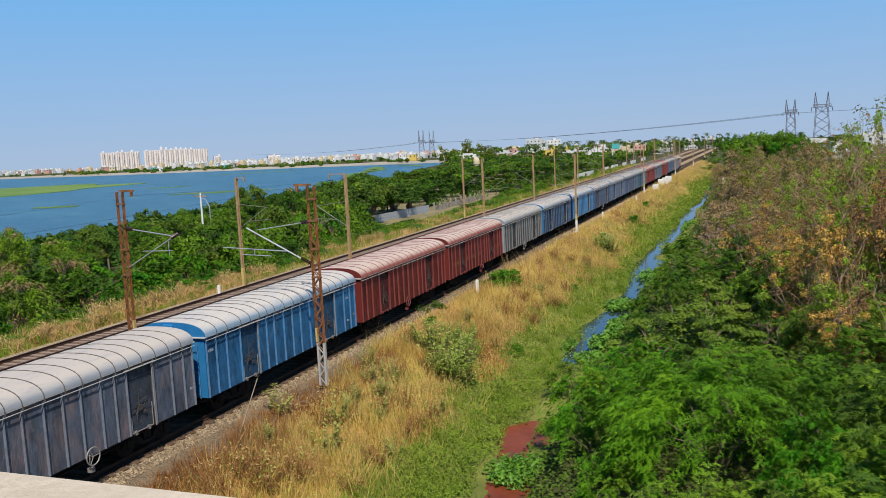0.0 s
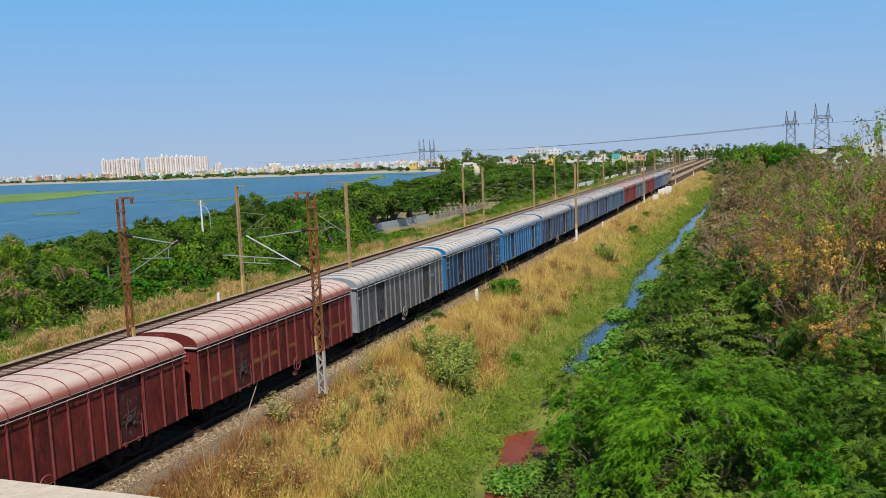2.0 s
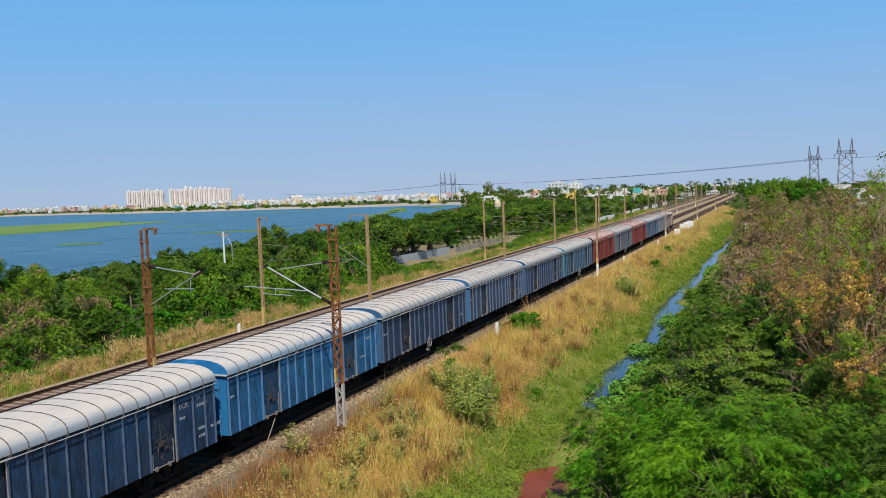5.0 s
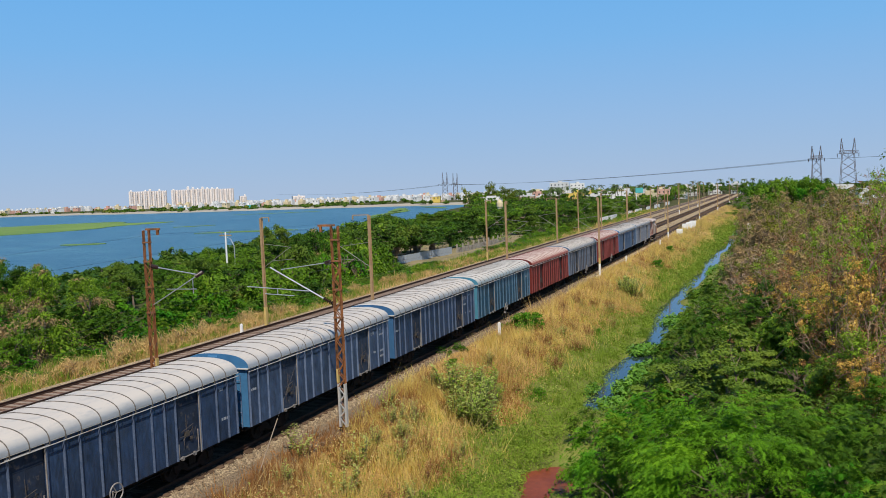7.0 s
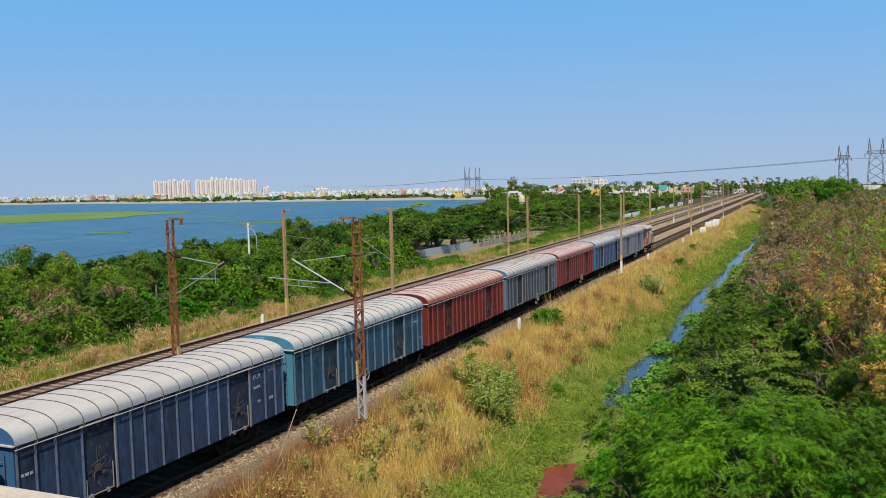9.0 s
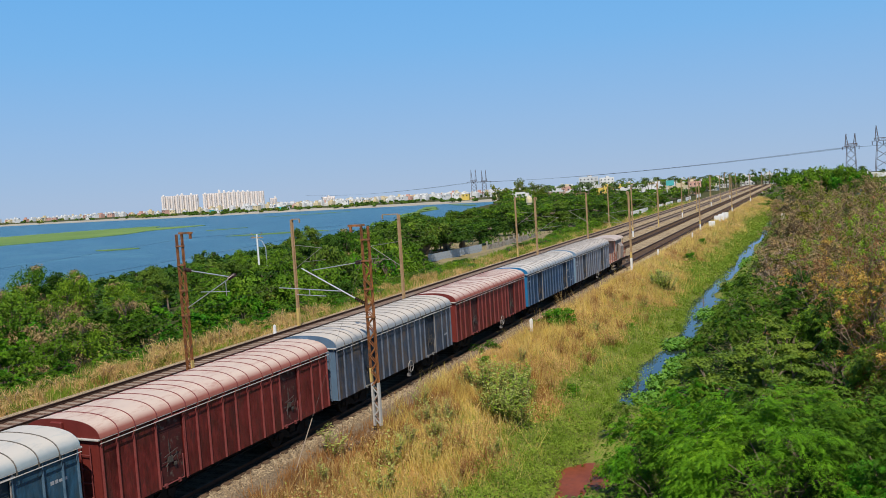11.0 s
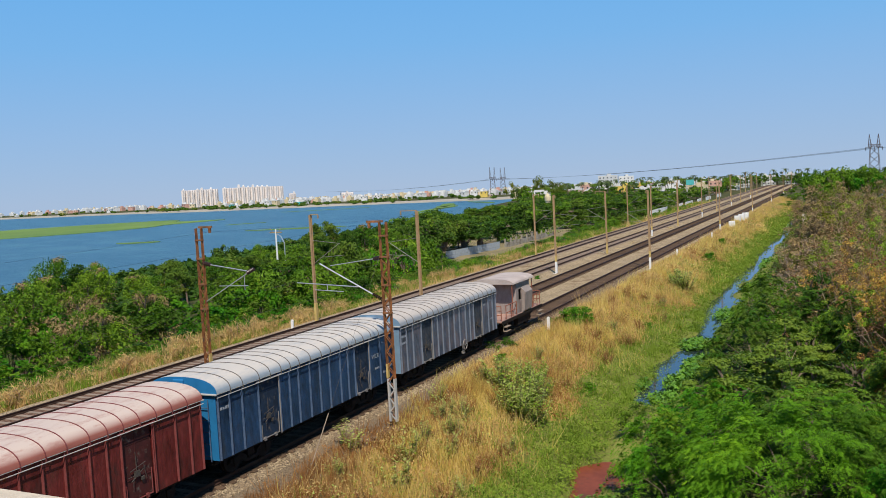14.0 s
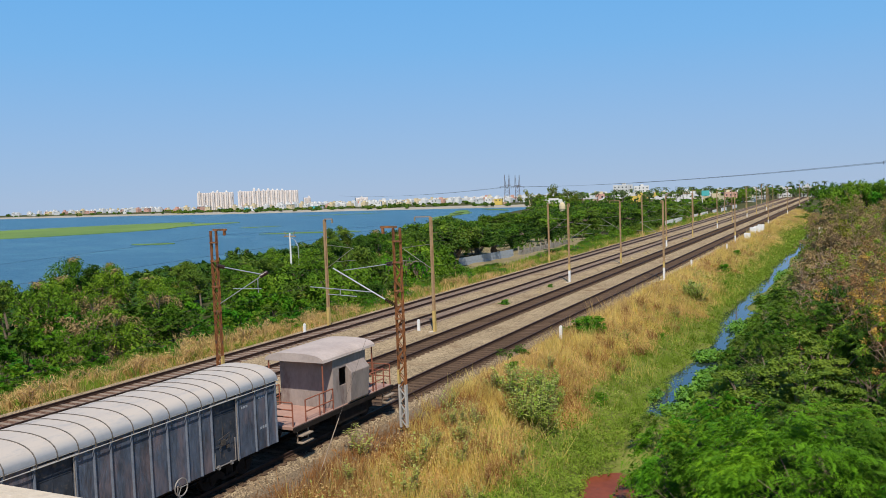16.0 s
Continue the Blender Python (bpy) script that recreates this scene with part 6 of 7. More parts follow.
def grass_patch(name, label, seed, n, xr, yr, height, width, material, mask=None, lean=.35, clump=.0):
    rng = np.random.default_rng(seed)
    u = rng.uniform(0, 1, n)
    y = yr[0] + (yr[1] - yr[0]) * u ** 1.7
    x = rng.uniform(xr[0], xr[1], n)
    lay, tall = None, np.ones(n)
    if clump:  # tussocks: each has its own height, and leans its own way
        k = max(1, n // 26)
        cx, cy = rng.uniform(xr[0], xr[1], k), yr[0] + (yr[1] - yr[0]) * rng.uniform(0, 1, k) ** 1.7
        i = rng.integers(0, k, n)
        x, y = cx[i] + rng.normal(size=n) * clump, cy[i] + rng.normal(size=n) * clump
        lay, tall = rng.uniform(0, 6.28, k)[i], np.exp(rng.normal(size=k) * .32)[i]
    if mask is not None:
        keep = mask(x, y) > rng.uniform(0, 1, n)
        x, y, tall = x[keep], y[keep], tall[keep]
        lay = None if lay is None else lay[keep]
    far = 1 + np.clip((y - 60) / 90, 0, 1.6)
    v = blades(rng, x, y, height * tall * (1 + .3 * wave(x, y, .9)), width * far, lean, lay)
    ob = new(name, raw(name, v, np.arange(len(v)).reshape(-1, 3), M[material]))
    return tagged(ob, label, "grass", kind="stuff")


def carpet(name, label, seed, n, xr, yr, size, material, mask, lift=.12, aspect=.7):
    rng = np.random.default_rng(seed)
    y = yr[0] + (yr[1] - yr[0]) * rng.uniform(0, 1, n) ** 1.7
    x = rng.uniform(xr[0], xr[1], n)
    keep = mask(x, y) > rng.uniform(0, 1, n)
    x, y = x[keep], y[keep]
    c = np.stack([x, y, ground_z(x, y) + lift * rng.uniform(.1, 1.6, len(x)) * (1 + .6 * wave(x, y, 1.1))], 1)
    far = (1 + np.clip((y - 60) / 90, 0, 1.6))[:, None]
    v = cards(rng, c, size, aspect, 0, 1.2).reshape(-1, 3, 3)
    v = (c[:, None] + (v - c[:, None]) * far[:, None]).reshape(-1, 3)
    return tagged(new(name, card_mesh(name, v, M[material])), label, "weeds", kind="stuff")


def build_grass():
    dry = lambda x, y: np.where((y < 42) & (x < -18.7), .3 * (x > -19.3), 1) * (1 - bank_green(x, y)) * (.35 + .65 * (wave(x, y, .35, 3) > -.5))
    gold = lambda x, y: np.where((y < 42) & (x < -18.3), .12 * (x > -19.3), 1) * (1 - .75 * bank_green(x, y)) * np.clip(.45 + .9 * wave(x, y, .22, 5), 0, 1) * np.where(x < -16, np.clip((y - 25) / 9, .12, 1), 1)
    green = lambda x, y: np.clip(bank_green(x, y) + .12 + .3 * (wave(x, y, .5, 4) > .5), 0, 1)
    grass_patch("dry_grass", "dry straw-brown grass on the railway bank", 1, 140000, (-20.3, -12.8), (20, 335), .45, .032, "dry_grass", dry, .95, .3)
    grass_patch("golden_grass", "tall golden grass on the railway bank", 2, 110000, (-20.0, -12.8), (20, 335), .6, .032, "gold_grass", gold, .8, .28)
    grass_patch("green_grass", "rank green grass towards the ditch", 3, 70000, (-18.5, -11.3), (20, 335), .42, .04, "green_grass", green, .6, .2)
    tuft = lambda x, y: np.clip(1 - bank_green(x, y), .1, 1) * ((y > 32) | (x > -17.0))
    grass_patch("tall_weeds", "tall golden weeds standing in clumps on the bank", 15, 34000, (-19.8, -13), (20, 220), .85, .028, "gold_grass", lambda x, y: tuft(x, y) * (wave(x, y, .5, 2) > -.3), .7, .16)
    grass_patch("rusty_weeds", "withered reddish brown weeds on the bank", 16, 50000, (-20.0, -13.5), (20, 220), .5, .03, "rust_grass", lambda x, y: np.clip(1 - bank_green(x, y), 0, 1) * ((wave(x, y, .4, 6) > .1) | ((x < -17.3 + .8 * wave(x, y, .5)) & (y > 27) & (y < 47))), .9, .2)
    grass_patch("shoulder_weeds", "sparse withered weeds in the gritty track edge", 17, 16000, (-19.9, -18.2), (20, 48), .3, .028, "rust_grass", lambda x, y: np.where(x < -19.2, .12, .35) + .4 * (wave(x, y, .8, 1) > .2), .9, .14)
    fluff = lambda x, y: np.clip(1 - bank_green(x, y), .05, 1) * ((y > 42) | (x > -18.9)) * np.clip(.5 + .8 * wave(x, y, .45, 3), .1, 1)
    carpet("seed_heads", "straw-coloured seed heads and dead leaves over the dry grass", 18, 60000, (-19.9, -12.8), (20, 240), .1, "dry_grass", fluff, .42, .5)
    carpet("dead_leaves", "brown withered weed leaves in the dry grass", 19, 46000, (-19.9, -12.8), (20, 240), .11, "rust_grass", lambda x, y: np.clip(1 - bank_green(x, y), .05, 1) * np.clip(.25 + .9 * wave(x, y, .7, 4), 0, 1), .25, .5)
    carpet("bank_sprouts", "patches of green weeds among the dry grass", 20, 12000, (-19, -12.8), (24, 240), .12, "green_grass", lambda x, y: np.clip(wave(x, y, .33, 8) * 1.6 - .55, 0, 1), .3, .45)
    carpet("bank_weeds", "low green weeds covering the foot of the bank", 4, 110000, (-17.5, -11.0), (20, 262), .12, "green_grass", green, .36, .5)
    carpet("far_bank_weeds", "low green weeds on the ditch's wooded side", 5, 46000, (-10.0, 9), (20, 262), .2, "leaf_dark", lambda x, y: np.full(x.shape, .9))
    carpet("pool_edge_weeds", "low green weeds along the muddy pool", 24, 12000, (-13.4, -10.6), (24, 48), .12, "green_grass", lambda x, y: np.clip(.75 + .6 * wave(x, y, .8, 3), .2, 1), .3, .5)
    # dark leaves imitate the shade in the hollow under the crowns
    carpet("undergrowth", "creeping undergrowth below the mesquite trees, dark to imitate the shade there", 25, 13000, (-8.4, 5), (23, 44), .17, "leaf_dark", lambda x, y: np.full(x.shape, 1.0), .6, .6)
    carpet("shore_weeds", "rank low weeds on the flat lake shore", 23, 52000, (-128, -70), (20, 330), .8, "leaf_dark", lambda x, y: (lake_depth(x, y) < -3) * np.where((y > 100) & (x > -76), .1, .9), .5, .6)
    carpet("bank_herbs", "small pale herbs scattered through the dry grass", 14, 14000, (-19.4, -13), (20, 200), .13, "leaf_pale", lambda x, y: np.clip(wave(x, y, .8, 7) * wave(x, y, .3, 1) * 2.2, 0, .8), .45, .5)
    grass_patch("verge_grass", "dry grass along the far edge of the tracks", 6, 56000, (-48.5, -41.5), (12, 330), .45, .06, "dry_grass", lambda x, y: .5 + .5 * (wave(x, y, .3) > -.1), .9, .4)
    grass_patch("verge_green", "green grass along the far edge of the tracks", 7, 60000, (-50, -42.2), (12, 330), .6, .06, "green_grass", lambda x, y: .5 + .5 * (wave(x, y, .3) < .3), .5, .3)
    grass_patch("middle_grass", "thin dry grass between the tracks", 9, 3500, (-30.8, -29.4), (25, 200), .22, .03, "gold_grass", lambda x, y: (wave(x, y, .25, 2) > .2) * 1.0, .6, .15)


def stalk_shrub(name, seed, h, w, label, group, leaf, stems, leaves, size, stalk, second=None):
    """Upright stalks from one root, with pairs of broad leaves up each of them."""
    rng = np.random.default_rng(seed)
    m, quads = Mesh(), {leaf: [], second or leaf: []}
    for k in range(stems):
        a, out = rng.uniform(0, 6.28), math.sqrt(rng.uniform(0, 1)) * w * .5
        foot = Vector((math.cos(a) * out * .3, math.sin(a) * out * .3, -.1))
        top = Vector((math.cos(a) * out, math.sin(a) * out, h * rng.uniform(.55, 1.0) * (1 - .35 * out / w)))
        bow = foot.lerp(top, .5) + Vector(rng.normal(size=3)) * .05 * h
        m.tube(foot, bow, .013, .010, 4, False).tube(bow, top, .010, .005, 3, False)
        for j in range(leaves):
            u = .22 + .78 * (j + rng.random()) / leaves
            c = foot.lerp(bow, u * 2) if u < .5 else bow.lerp(top, u * 2 - 1)
            b = rng.uniform(0, 6.28)
            d = Vector((math.cos(b), math.sin(b), rng.uniform(-.1, .5))).normalized()
            sd = d.cross(Vector((0, 0, 1))).normalized()
            s = size * rng.uniform(.6, 1.25)
            q = [c, c + d * s * .5 + sd * s * .27, c + d * s, c + d * s * .5 - sd * s * .27]
            quads[second if second and rng.random() < .3 else leaf].append([tuple(p) for p in q])
    t = thing(name, label, "shrub", group=group)
    me = bpy.data.meshes.new("stem")
    me.from_pydata(m.v, [], m.f)
    me.materials.append(M[stalk])
    part("stem", me, None, t, "thin upright stalks")
    for key, q in quads.items():
        if q:
            part("leaves", card_mesh("leaves", np.array(q).reshape(-1, 3), M[key], 4), None, t)
    return t


def build_shrubs():
    rnd = random.Random(3)
    g = "shrubs on the bank"
    P = [stalk_shrub("milkweed_shrub", 61, 2.4, 3.0, "pale green leafy milkweed shrub in the dry grass", g, "leaf_pale", 42, 24, .23, "bark", "leaf_lime"),
         tree_proto("green_shrub", 62, 1.3, 2.2, "small fresh green bush on the bank", "shrub", "shrubs on the bank", "leaf_bright", 22, .16, .22, 7, 2, aspect=.5, flat=.7, r0=.02, trunk=.35, second="leaf_scrub", second_share=.4, fill=300)]
    P.append(stalk_shrub("thin_shrub", 63, 1.6, 1.3, "thin pale-leaved milkweed stalks in the dry grass", g, "leaf_pale", 15, 18, .16, "twig"))
    P.append(stalk_shrub("withered_weed", 64, 1.3, 1.4, "withered brown weed stalks with dead leaves", g, "leaf_rust", 26, 12, .11, "rust_grass", "dry_grass"))
    P.append(stalk_shrub("withered_weed", 65, 1.2, 1.6, "dry straw-coloured weed stalks leaning together", g, "dry_grass", 30, 12, .12, "rust_grass", "leaf_olive"))
    P.append(tree_proto("green_shrub", 66, 1.6, 2.4, "low dark green bush beside the track", "shrub", g, "leaf_scrub", 20, .16, .22, 6, 2, aspect=.5, flat=.7, r0=.02, trunk=.3, second="leaf_bright", second_share=.3, fill=200))
    P.append(stalk_shrub("fresh_shrub", 67, 2.0, 2.4, "fresh lime green shrub in the dry grass", g, "leaf_lime", 42, 22, .2, "bark", "leaf_pale"))
    spots = [(-21.0, 52.2, 5, (.55, .4), 0), (-20.6, 54.0, 5, (.5, .4), 80), (-15.7, 41.7, 0, (.95, 1.0), 0), (-14.8, 42.0, 0, (.9, .95), 120), (-17.2, 44.2, 0, (1.0, 1.05), 40), (-16.0, 43.9, 0, (1.0, 1.1), 250), (-16.6, 47.4, 6, (.9, 1.0), 10), (-15.6, 45.6, 6, (.8, .85), 100),
             (-19.2, 39.7, 2, (.9, 1.0), 30), (-17.3, 32.4, 2, (1.1, 1.05), 70), (-17.4, 34.4, 2, (.9, 1.0), 10), (-19.5, 31.2, 2, (1.1, 1.1), 200), (-16.7, 36.4, 2, (.9, .95), 250), (-14.4, 31.8, 2, (.9, .8), 300), (-16.4, 29.8, 2, (1.0, 1.0), 90),
             (-18.1, 37.4, 2, (.8, .9), 45), (-17.4, 38.6, 2, (.9, .95), 145), (-18.6, 44.5, 2, (.9, .9), 5), (-18.3, 28.4, 2, (.8, .75), 5),
             (-19.0, 63.2, 1, (1.2, 1.2), 0), (-18.6, 65, 1, (.9, 1.0), 50), (-15.3, 93, 0, (1.3, 1.0), 90), (-16.2, 95, 0, (1.0, .9), 10), (-17.6, 78, 2, (.5, .6), 0),
             (-30.4, 76, 1, (.55, .5), 0), (-30.6, 90, 1, (.4, .4), 0), (-16.4, 120, 1, (1.0, .9), 0), (-17.2, 140, 1, (.8, .9), 0), (-15.5, 58, 2, (.5, .5), 0), (-14.2, 50, 1, (.6, .5), 80), (-19.4, 49.5, 1, (.5, .5), 0), (-17.0, 36.5, 2, (.9, .9), 0), (-16.2, 34.4, 2, (.8, .9), 90), (-18.0, 38.2, 2, (.8, .8), 50), (-16.9, 47.5, 2, (.9, .8), 10), (-14.6, 37.5, 2, (.8, .7), 70), (-17.8, 52, 2, (.8, .8), 0), (-16.4, 66, 2, (.9, .8), 0), (-14.8, 71, 1, (.6, .4), 0), (-15.4, 81, 2, (1, .8), 0), (-17.2, 100, 1, (.6, .5), 0), (-15.0, 109, 1, (.8, .6), 0)]
    for _ in range(46):
        y = 24 + 62 * rnd.random() ** 1.2
        x = rnd.uniform(-19.0, -14.4)
        spots.append((x, y, rnd.choice((3, 3, 4)), (rnd.uniform(.6, 1.2), rnd.uniform(.5, 1.05)), rnd.uniform(0, 360)))
    plant(P, spots)
    # water hyacinth rafts in the ditch
    rng = np.random.default_rng(77)
    for x, y, rx, ry, n in ((-10.5, 69, 1.1, 2.0, 1100), (-9.2, 61.7, 1.1, 2.9, 1500), (-9.5, 56.5, 1.1, 2.2, 1200), (-9.9, 52, .8, 1.4, 500), (-9.4, 33.2, 1.2, 1.5, 2400), (-11.9, 55, .35, 1.5, 300), (-10.2, 84, .8, 3, 500), (-9.9, 103, .6, 4, 500), (-10.0, 130, .7, 6, 500), (-10.2, 205, 1.0, 9, 600)):
        a, r = rng.uniform(0, 6.28, n), np.sqrt(rng.uniform(0, 1, n)) * (1 + .25 * np.sin(rng.uniform(0, 6.28, n) * 3))
        c = np.stack([x + rx * r * np.cos(a), y + ry * r * np.sin(a), DITCH_Z - .08 + rng.uniform(0, .3, n)], 1)
        tagged(new("water_hyacinth", card_mesh("water_hyacinth", cards(rng, c, .26 if y > 40 else .16, .95, 0, 1.1), M["leaf_hyacinth"])), "floating raft of bright green water hyacinth", "water plant", "hyacinth rafts in the ditch", "stuff")


build_left_scrub()
build_right_wood()
build_grass()
build_shrubs()


# ---- the town across the lake and along the line ----
WINDOW = Mesh().box(-.6, .6, -.08, .04, 0, 1.3).data("window", M["glass"])


def house(seed, colour, w, d, storeys):
    rnd = random.Random(seed)
    t = thing("house", colour + " flat-roofed house of %s" % ("one storey", "two storeys", "three storeys", "four storeys")[storeys - 1] + " in the town", "house", group="houses of the town")
    h = storeys * 3.2
    part("wall", Mesh().box(-w / 2, w / 2, -d / 2, d / 2, -2, h).data("wall", M["wall_" + colour]), None, t)
    m = Mesh()
    for a in (-1, 1):
        m.box(-w / 2, w / 2, a * (d / 2 - .1) - .1, a * (d / 2 - .1) + .1, h, h + .9)
        m.box(a * (w / 2 - .1) - .1, a * (w / 2 - .1) + .1, -d / 2 + .2, d / 2 - .2, h, h + .9)
    part("parapet", m, M["wall_" + rnd.choice((colour, "white"))], t)
    part("roof", Mesh().box(-w / 2 + .25, w / 2 - .25, -d / 2 + .25, d / 2 - .25, h + .02, h + .12), M["roof_flat"], t)
    sx = rnd.uniform(-w * .3, w * .3)
    part("stair_head", Mesh().box(sx - 1.5, sx + 1.5, -1, 2, h + .13, h + 2.6), M["wall_" + rnd.choice((colour, "white", "cream"))], t)
    if rnd.random() < .6:
        part("water_tank", Mesh().tube((-sx, 1, h + .13), (-sx, 1, h + 1.6), .7, n=10), M["underframe"], t, "black plastic water tank")
    for s in range(storeys):
        n = max(2, int(w / 3.6))
        for k in range(n):
            x = -w / 2 + w * (k + .5) / n
            part("window", WINDOW, None, t, at=pose(x, -d / 2, s * 3.2 + 1.0))
        part("window", WINDOW, None, t, at=pose(w / 2, 0, s * 3.2 + 1.0, 0, 0, 90))
        if s == 0:
            part("slab", Mesh().box(-w / 2 - .5, w / 2 + .3, -d / 2 - .7, -d / 2 - .05, s * 3.2 + 2.7, s * 3.2 + 2.85), M["wall_white"], t, "pale sun shade over the windows")
    return t


def build_town():
    rnd = random.Random(21)
    protos = [house(k, c, w, d, s) for k, (c, w, d, s) in enumerate((("white", 10, 9, 2), ("cream", 11, 9, 2), ("white", 14, 10, 3), ("yellow", 10, 8, 2), ("pink", 11, 9, 3), ("white", 8, 8, 1), ("grey", 12, 10, 2), ("tan", 11, 9, 2), ("turquoise", 9, 8, 2), ("white", 16, 11, 4), ("blue", 9, 8, 2)))]
    small = len(protos)
    for k, c in enumerate(("white", "white", "cream", "pink", "tan", "yellow", "turquoise", "blue")):
        t = thing("house", "small %s flat-roofed house in the crowded town" % c, "house", group="houses of the town")
        w, d, h = ((9, 8, 6.2), (8, 8, 3.4), (8, 7, 6.2), (9, 7, 6.2), (8, 8, 3.4), (8, 7, 6.2), (9, 7, 3.4), (8, 7, 6.2))[k]
        part("wall", Mesh().box(-w / 2, w / 2, -d / 2, d / 2, -2, h), M["wall_" + c], t)
        part("roof", Mesh().box(-w / 2 - .2, w / 2 + .2, -d / 2 - .2, d / 2 + .2, h + .01, h + .3), M["wall_white"], t)
        part("stair_head", Mesh().box(-w / 2 + .5, -w / 2 + 3.2, -1, 2, h + .31, h + 2.5), M["wall_white"], t)
        for x in (-w / 4, w / 4):
            part("window", WINDOW, None, t, at=pose(x, -d / 2, h - 2.2))
        protos.append(t)
    used, spots = set(), []

    def put(k, x, y, s=1.0, turn=0.0):
        m = pose(x, y, float(ground_z(x, y)), 0, 0, turn)
        if k in used:
            ob = copy_thing(protos[k], m)
        else:
            ob = protos[k]
            used.add(k)
        ob.matrix_basis = m @ Matrix.Diagonal((s, s, s, 1))

    weights = (0, 0, 0, 1, 2, 2, 5, 4, 5, 5, 6, 0, 2, 0, 2, 7)
    # the far shore
    shore = LAKE[6:13]
    for (ax, ay), (bx, by) in zip(shore, shore[1:]):
        ln = math.hypot(bx - ax, by - ay)
        nx, ny = (by - ay) / ln, -(bx - ax) / ln
        n = int(ln / (9.5 if ax > -500 else 15))
        for k in range(n):
            s, off = rnd.random(), rnd.uniform(50, 240)
            x, y = ax + s * (bx - ax), ay + s * (by - ay)
            spots.append((x + abs(nx) * off * .2, y + off * 1.2, small + (rnd.choice((5, 6, 7)) if rnd.random() < .06 else rnd.choice((0, 0, 0, 1, 1, 1, 2, 3))), rnd.uniform(.6, .85)))
    # along the line, half hidden in trees
    for _ in range(36):
        y = rnd.uniform(425, 540)
        x = rnd.uniform(-.36 * y, -54)
        if lake_depth(np.array(x), np.array(y)) < -14:
            spots.append((x, y, rnd.choice((0, 0, 1, 1, 3, 4, 5, 7, 8, 0)), rnd.uniform(.6, .85)))
    for _ in range(60):
        y = rnd.uniform(540, 800)
        x = rnd.uniform(-.42 * y, -.1 * y)
        if lake_depth(np.array(x), np.array(y)) < -14:
            spots.append((x, y, small + rnd.choice((0, 0, 1, 2, 3, 4, 5, 7)), rnd.uniform(.55, .8)))
    # white houses where the line bends out of sight
    for x, y, k, s in ((-56, 566, 2, .62), (-41, 572, 2, .58), (-26, 560, 2, .6), (-14, 566, 0, .8), (-4, 556, 2, .62), (12, 550, 0, .7), (-100, 436, 3, .9), (-148, 440, 2, .62), (17, 345, 2, .72), (27, 338, 0, .82), (41, 345, 2, .78), (34, 352, 0, .95), (-224, 905, 9, 1.05), (-206, 910, 9, .95)):
        spots.append((x, y, k, s))
    for x, y, k, s in spots:
        put(k, x, y, s, rnd.uniform(-25, 25))
    for k, ob in enumerate(protos):
        if k not in used:
            discard(ob)
    # the crowd of small houses behind the first row, too many and too far to tell apart
    for name, colour, n in (("white_houses", "white", 330), ("cream_houses", "cream", 110), ("pink_houses", "pink", 60)):
        m, dark = Mesh(), Mesh()
        for _ in range(n):
            k = rnd.randrange(len(shore) - 1)
            (ax, ay), (bx, by) = shore[k], shore[k + 1]
            s, off = rnd.random(), rnd.uniform(130, 430)
            x, y = ax + s * (bx - ax), ay + s * (by - ay) + off
            z = float(ground_z(x, y))
            w, d, h = rnd.uniform(3.5, 7), rnd.uniform(4, 7), rnd.uniform(3, 5.5)
            m.box(x - w / 2, x + w / 2, y - d / 2, y + d / 2, z - 1, z + h)
            m.box(x - w / 4, x + w / 6, y - d / 4, y + d / 4, z + h, z + h + rnd.uniform(1, 2.4))
            for q in (-.25, .2):
                m.box(x + q * w - .5, x + q * w + .5, y - d / 2 - .1, y - d / 2, z + h - 2.4, z + h - 1)
        me = bpy.data.meshes.new(name)
        me.from_pydata(m.v, [], m.f)
        me.materials.append(M["wall_" + colour])
        tagged(new(name, me), "crowded small %s houses along the far lake shore" % colour, "houses", kind="stuff")
    # apartment towers behind the shore
    for x0, x1, y0, bays in ((-.882, -.818, 880, 8), (-.808, -.735, 880, 9), (-.735, -.704, 900, 4), (-.695, -.684, 1000, 2), (-.612, -.592, 1150, 3)):
        w = (x1 - x0) * y0
        top = {880: 22.8, 900: 22.4, 1000: 13.5, 1150: 12.0}[y0]
        t = thing("apartment_tower", "white apartment tower block on the far lake shore", "apartment tower", pose((x0 + x1) / 2 * y0, y0, float(ground_z((x0 + x1) / 2 * y0, y0)) - .3, 0, 0, 38), "apartment towers")
        w = w * .80
        part("wall", Mesh().box(-w / 2, w / 2, -8, 8, 0, top), M["tower_wall"], t)
        panes = Mesh()
        for k in range(bays):
            bx = -w / 2 + w * (k + .5) / bays
            bw = w / bays
            hgt = top + rnd.choice((-1.8, .3, .8, 1.8, 2.8))
            part("bay", Mesh().box(bx - bw * .27, bx + bw * .27, -11.2, -7.9, 0, hgt).box(bx - bw * .27, bx + bw * .27, -7.9, -3, top - 2, hgt), M["tower_wall"], t)
            part("roof_room", Mesh().box(bx - bw * .16, bx + bw * .16, -6, -2.5, hgt - .6, hgt + rnd.uniform(.6, 1.6)), M["wall_white"], t)
            for f in range(int(top / 2.45)):
                z = .7 + f * 2.45
                panes.box(bx - bw * .02 - .75, bx - bw * .02 + .75, -11.32, -10.9, z, z + 2.15).box(bx + bw * .40 - .75, bx + bw * .40 + .75, -8.12, -7.7, z, z + 2.15)
        for k in range(3):
            for f in range(int(top / 2.45)):
                panes.box(w / 2 - .3, w / 2 + .12, -6.25 + k * 3.6, -4.75 + k * 3.6, .7 + f * 2.45, 2.85 + f * 2.45)
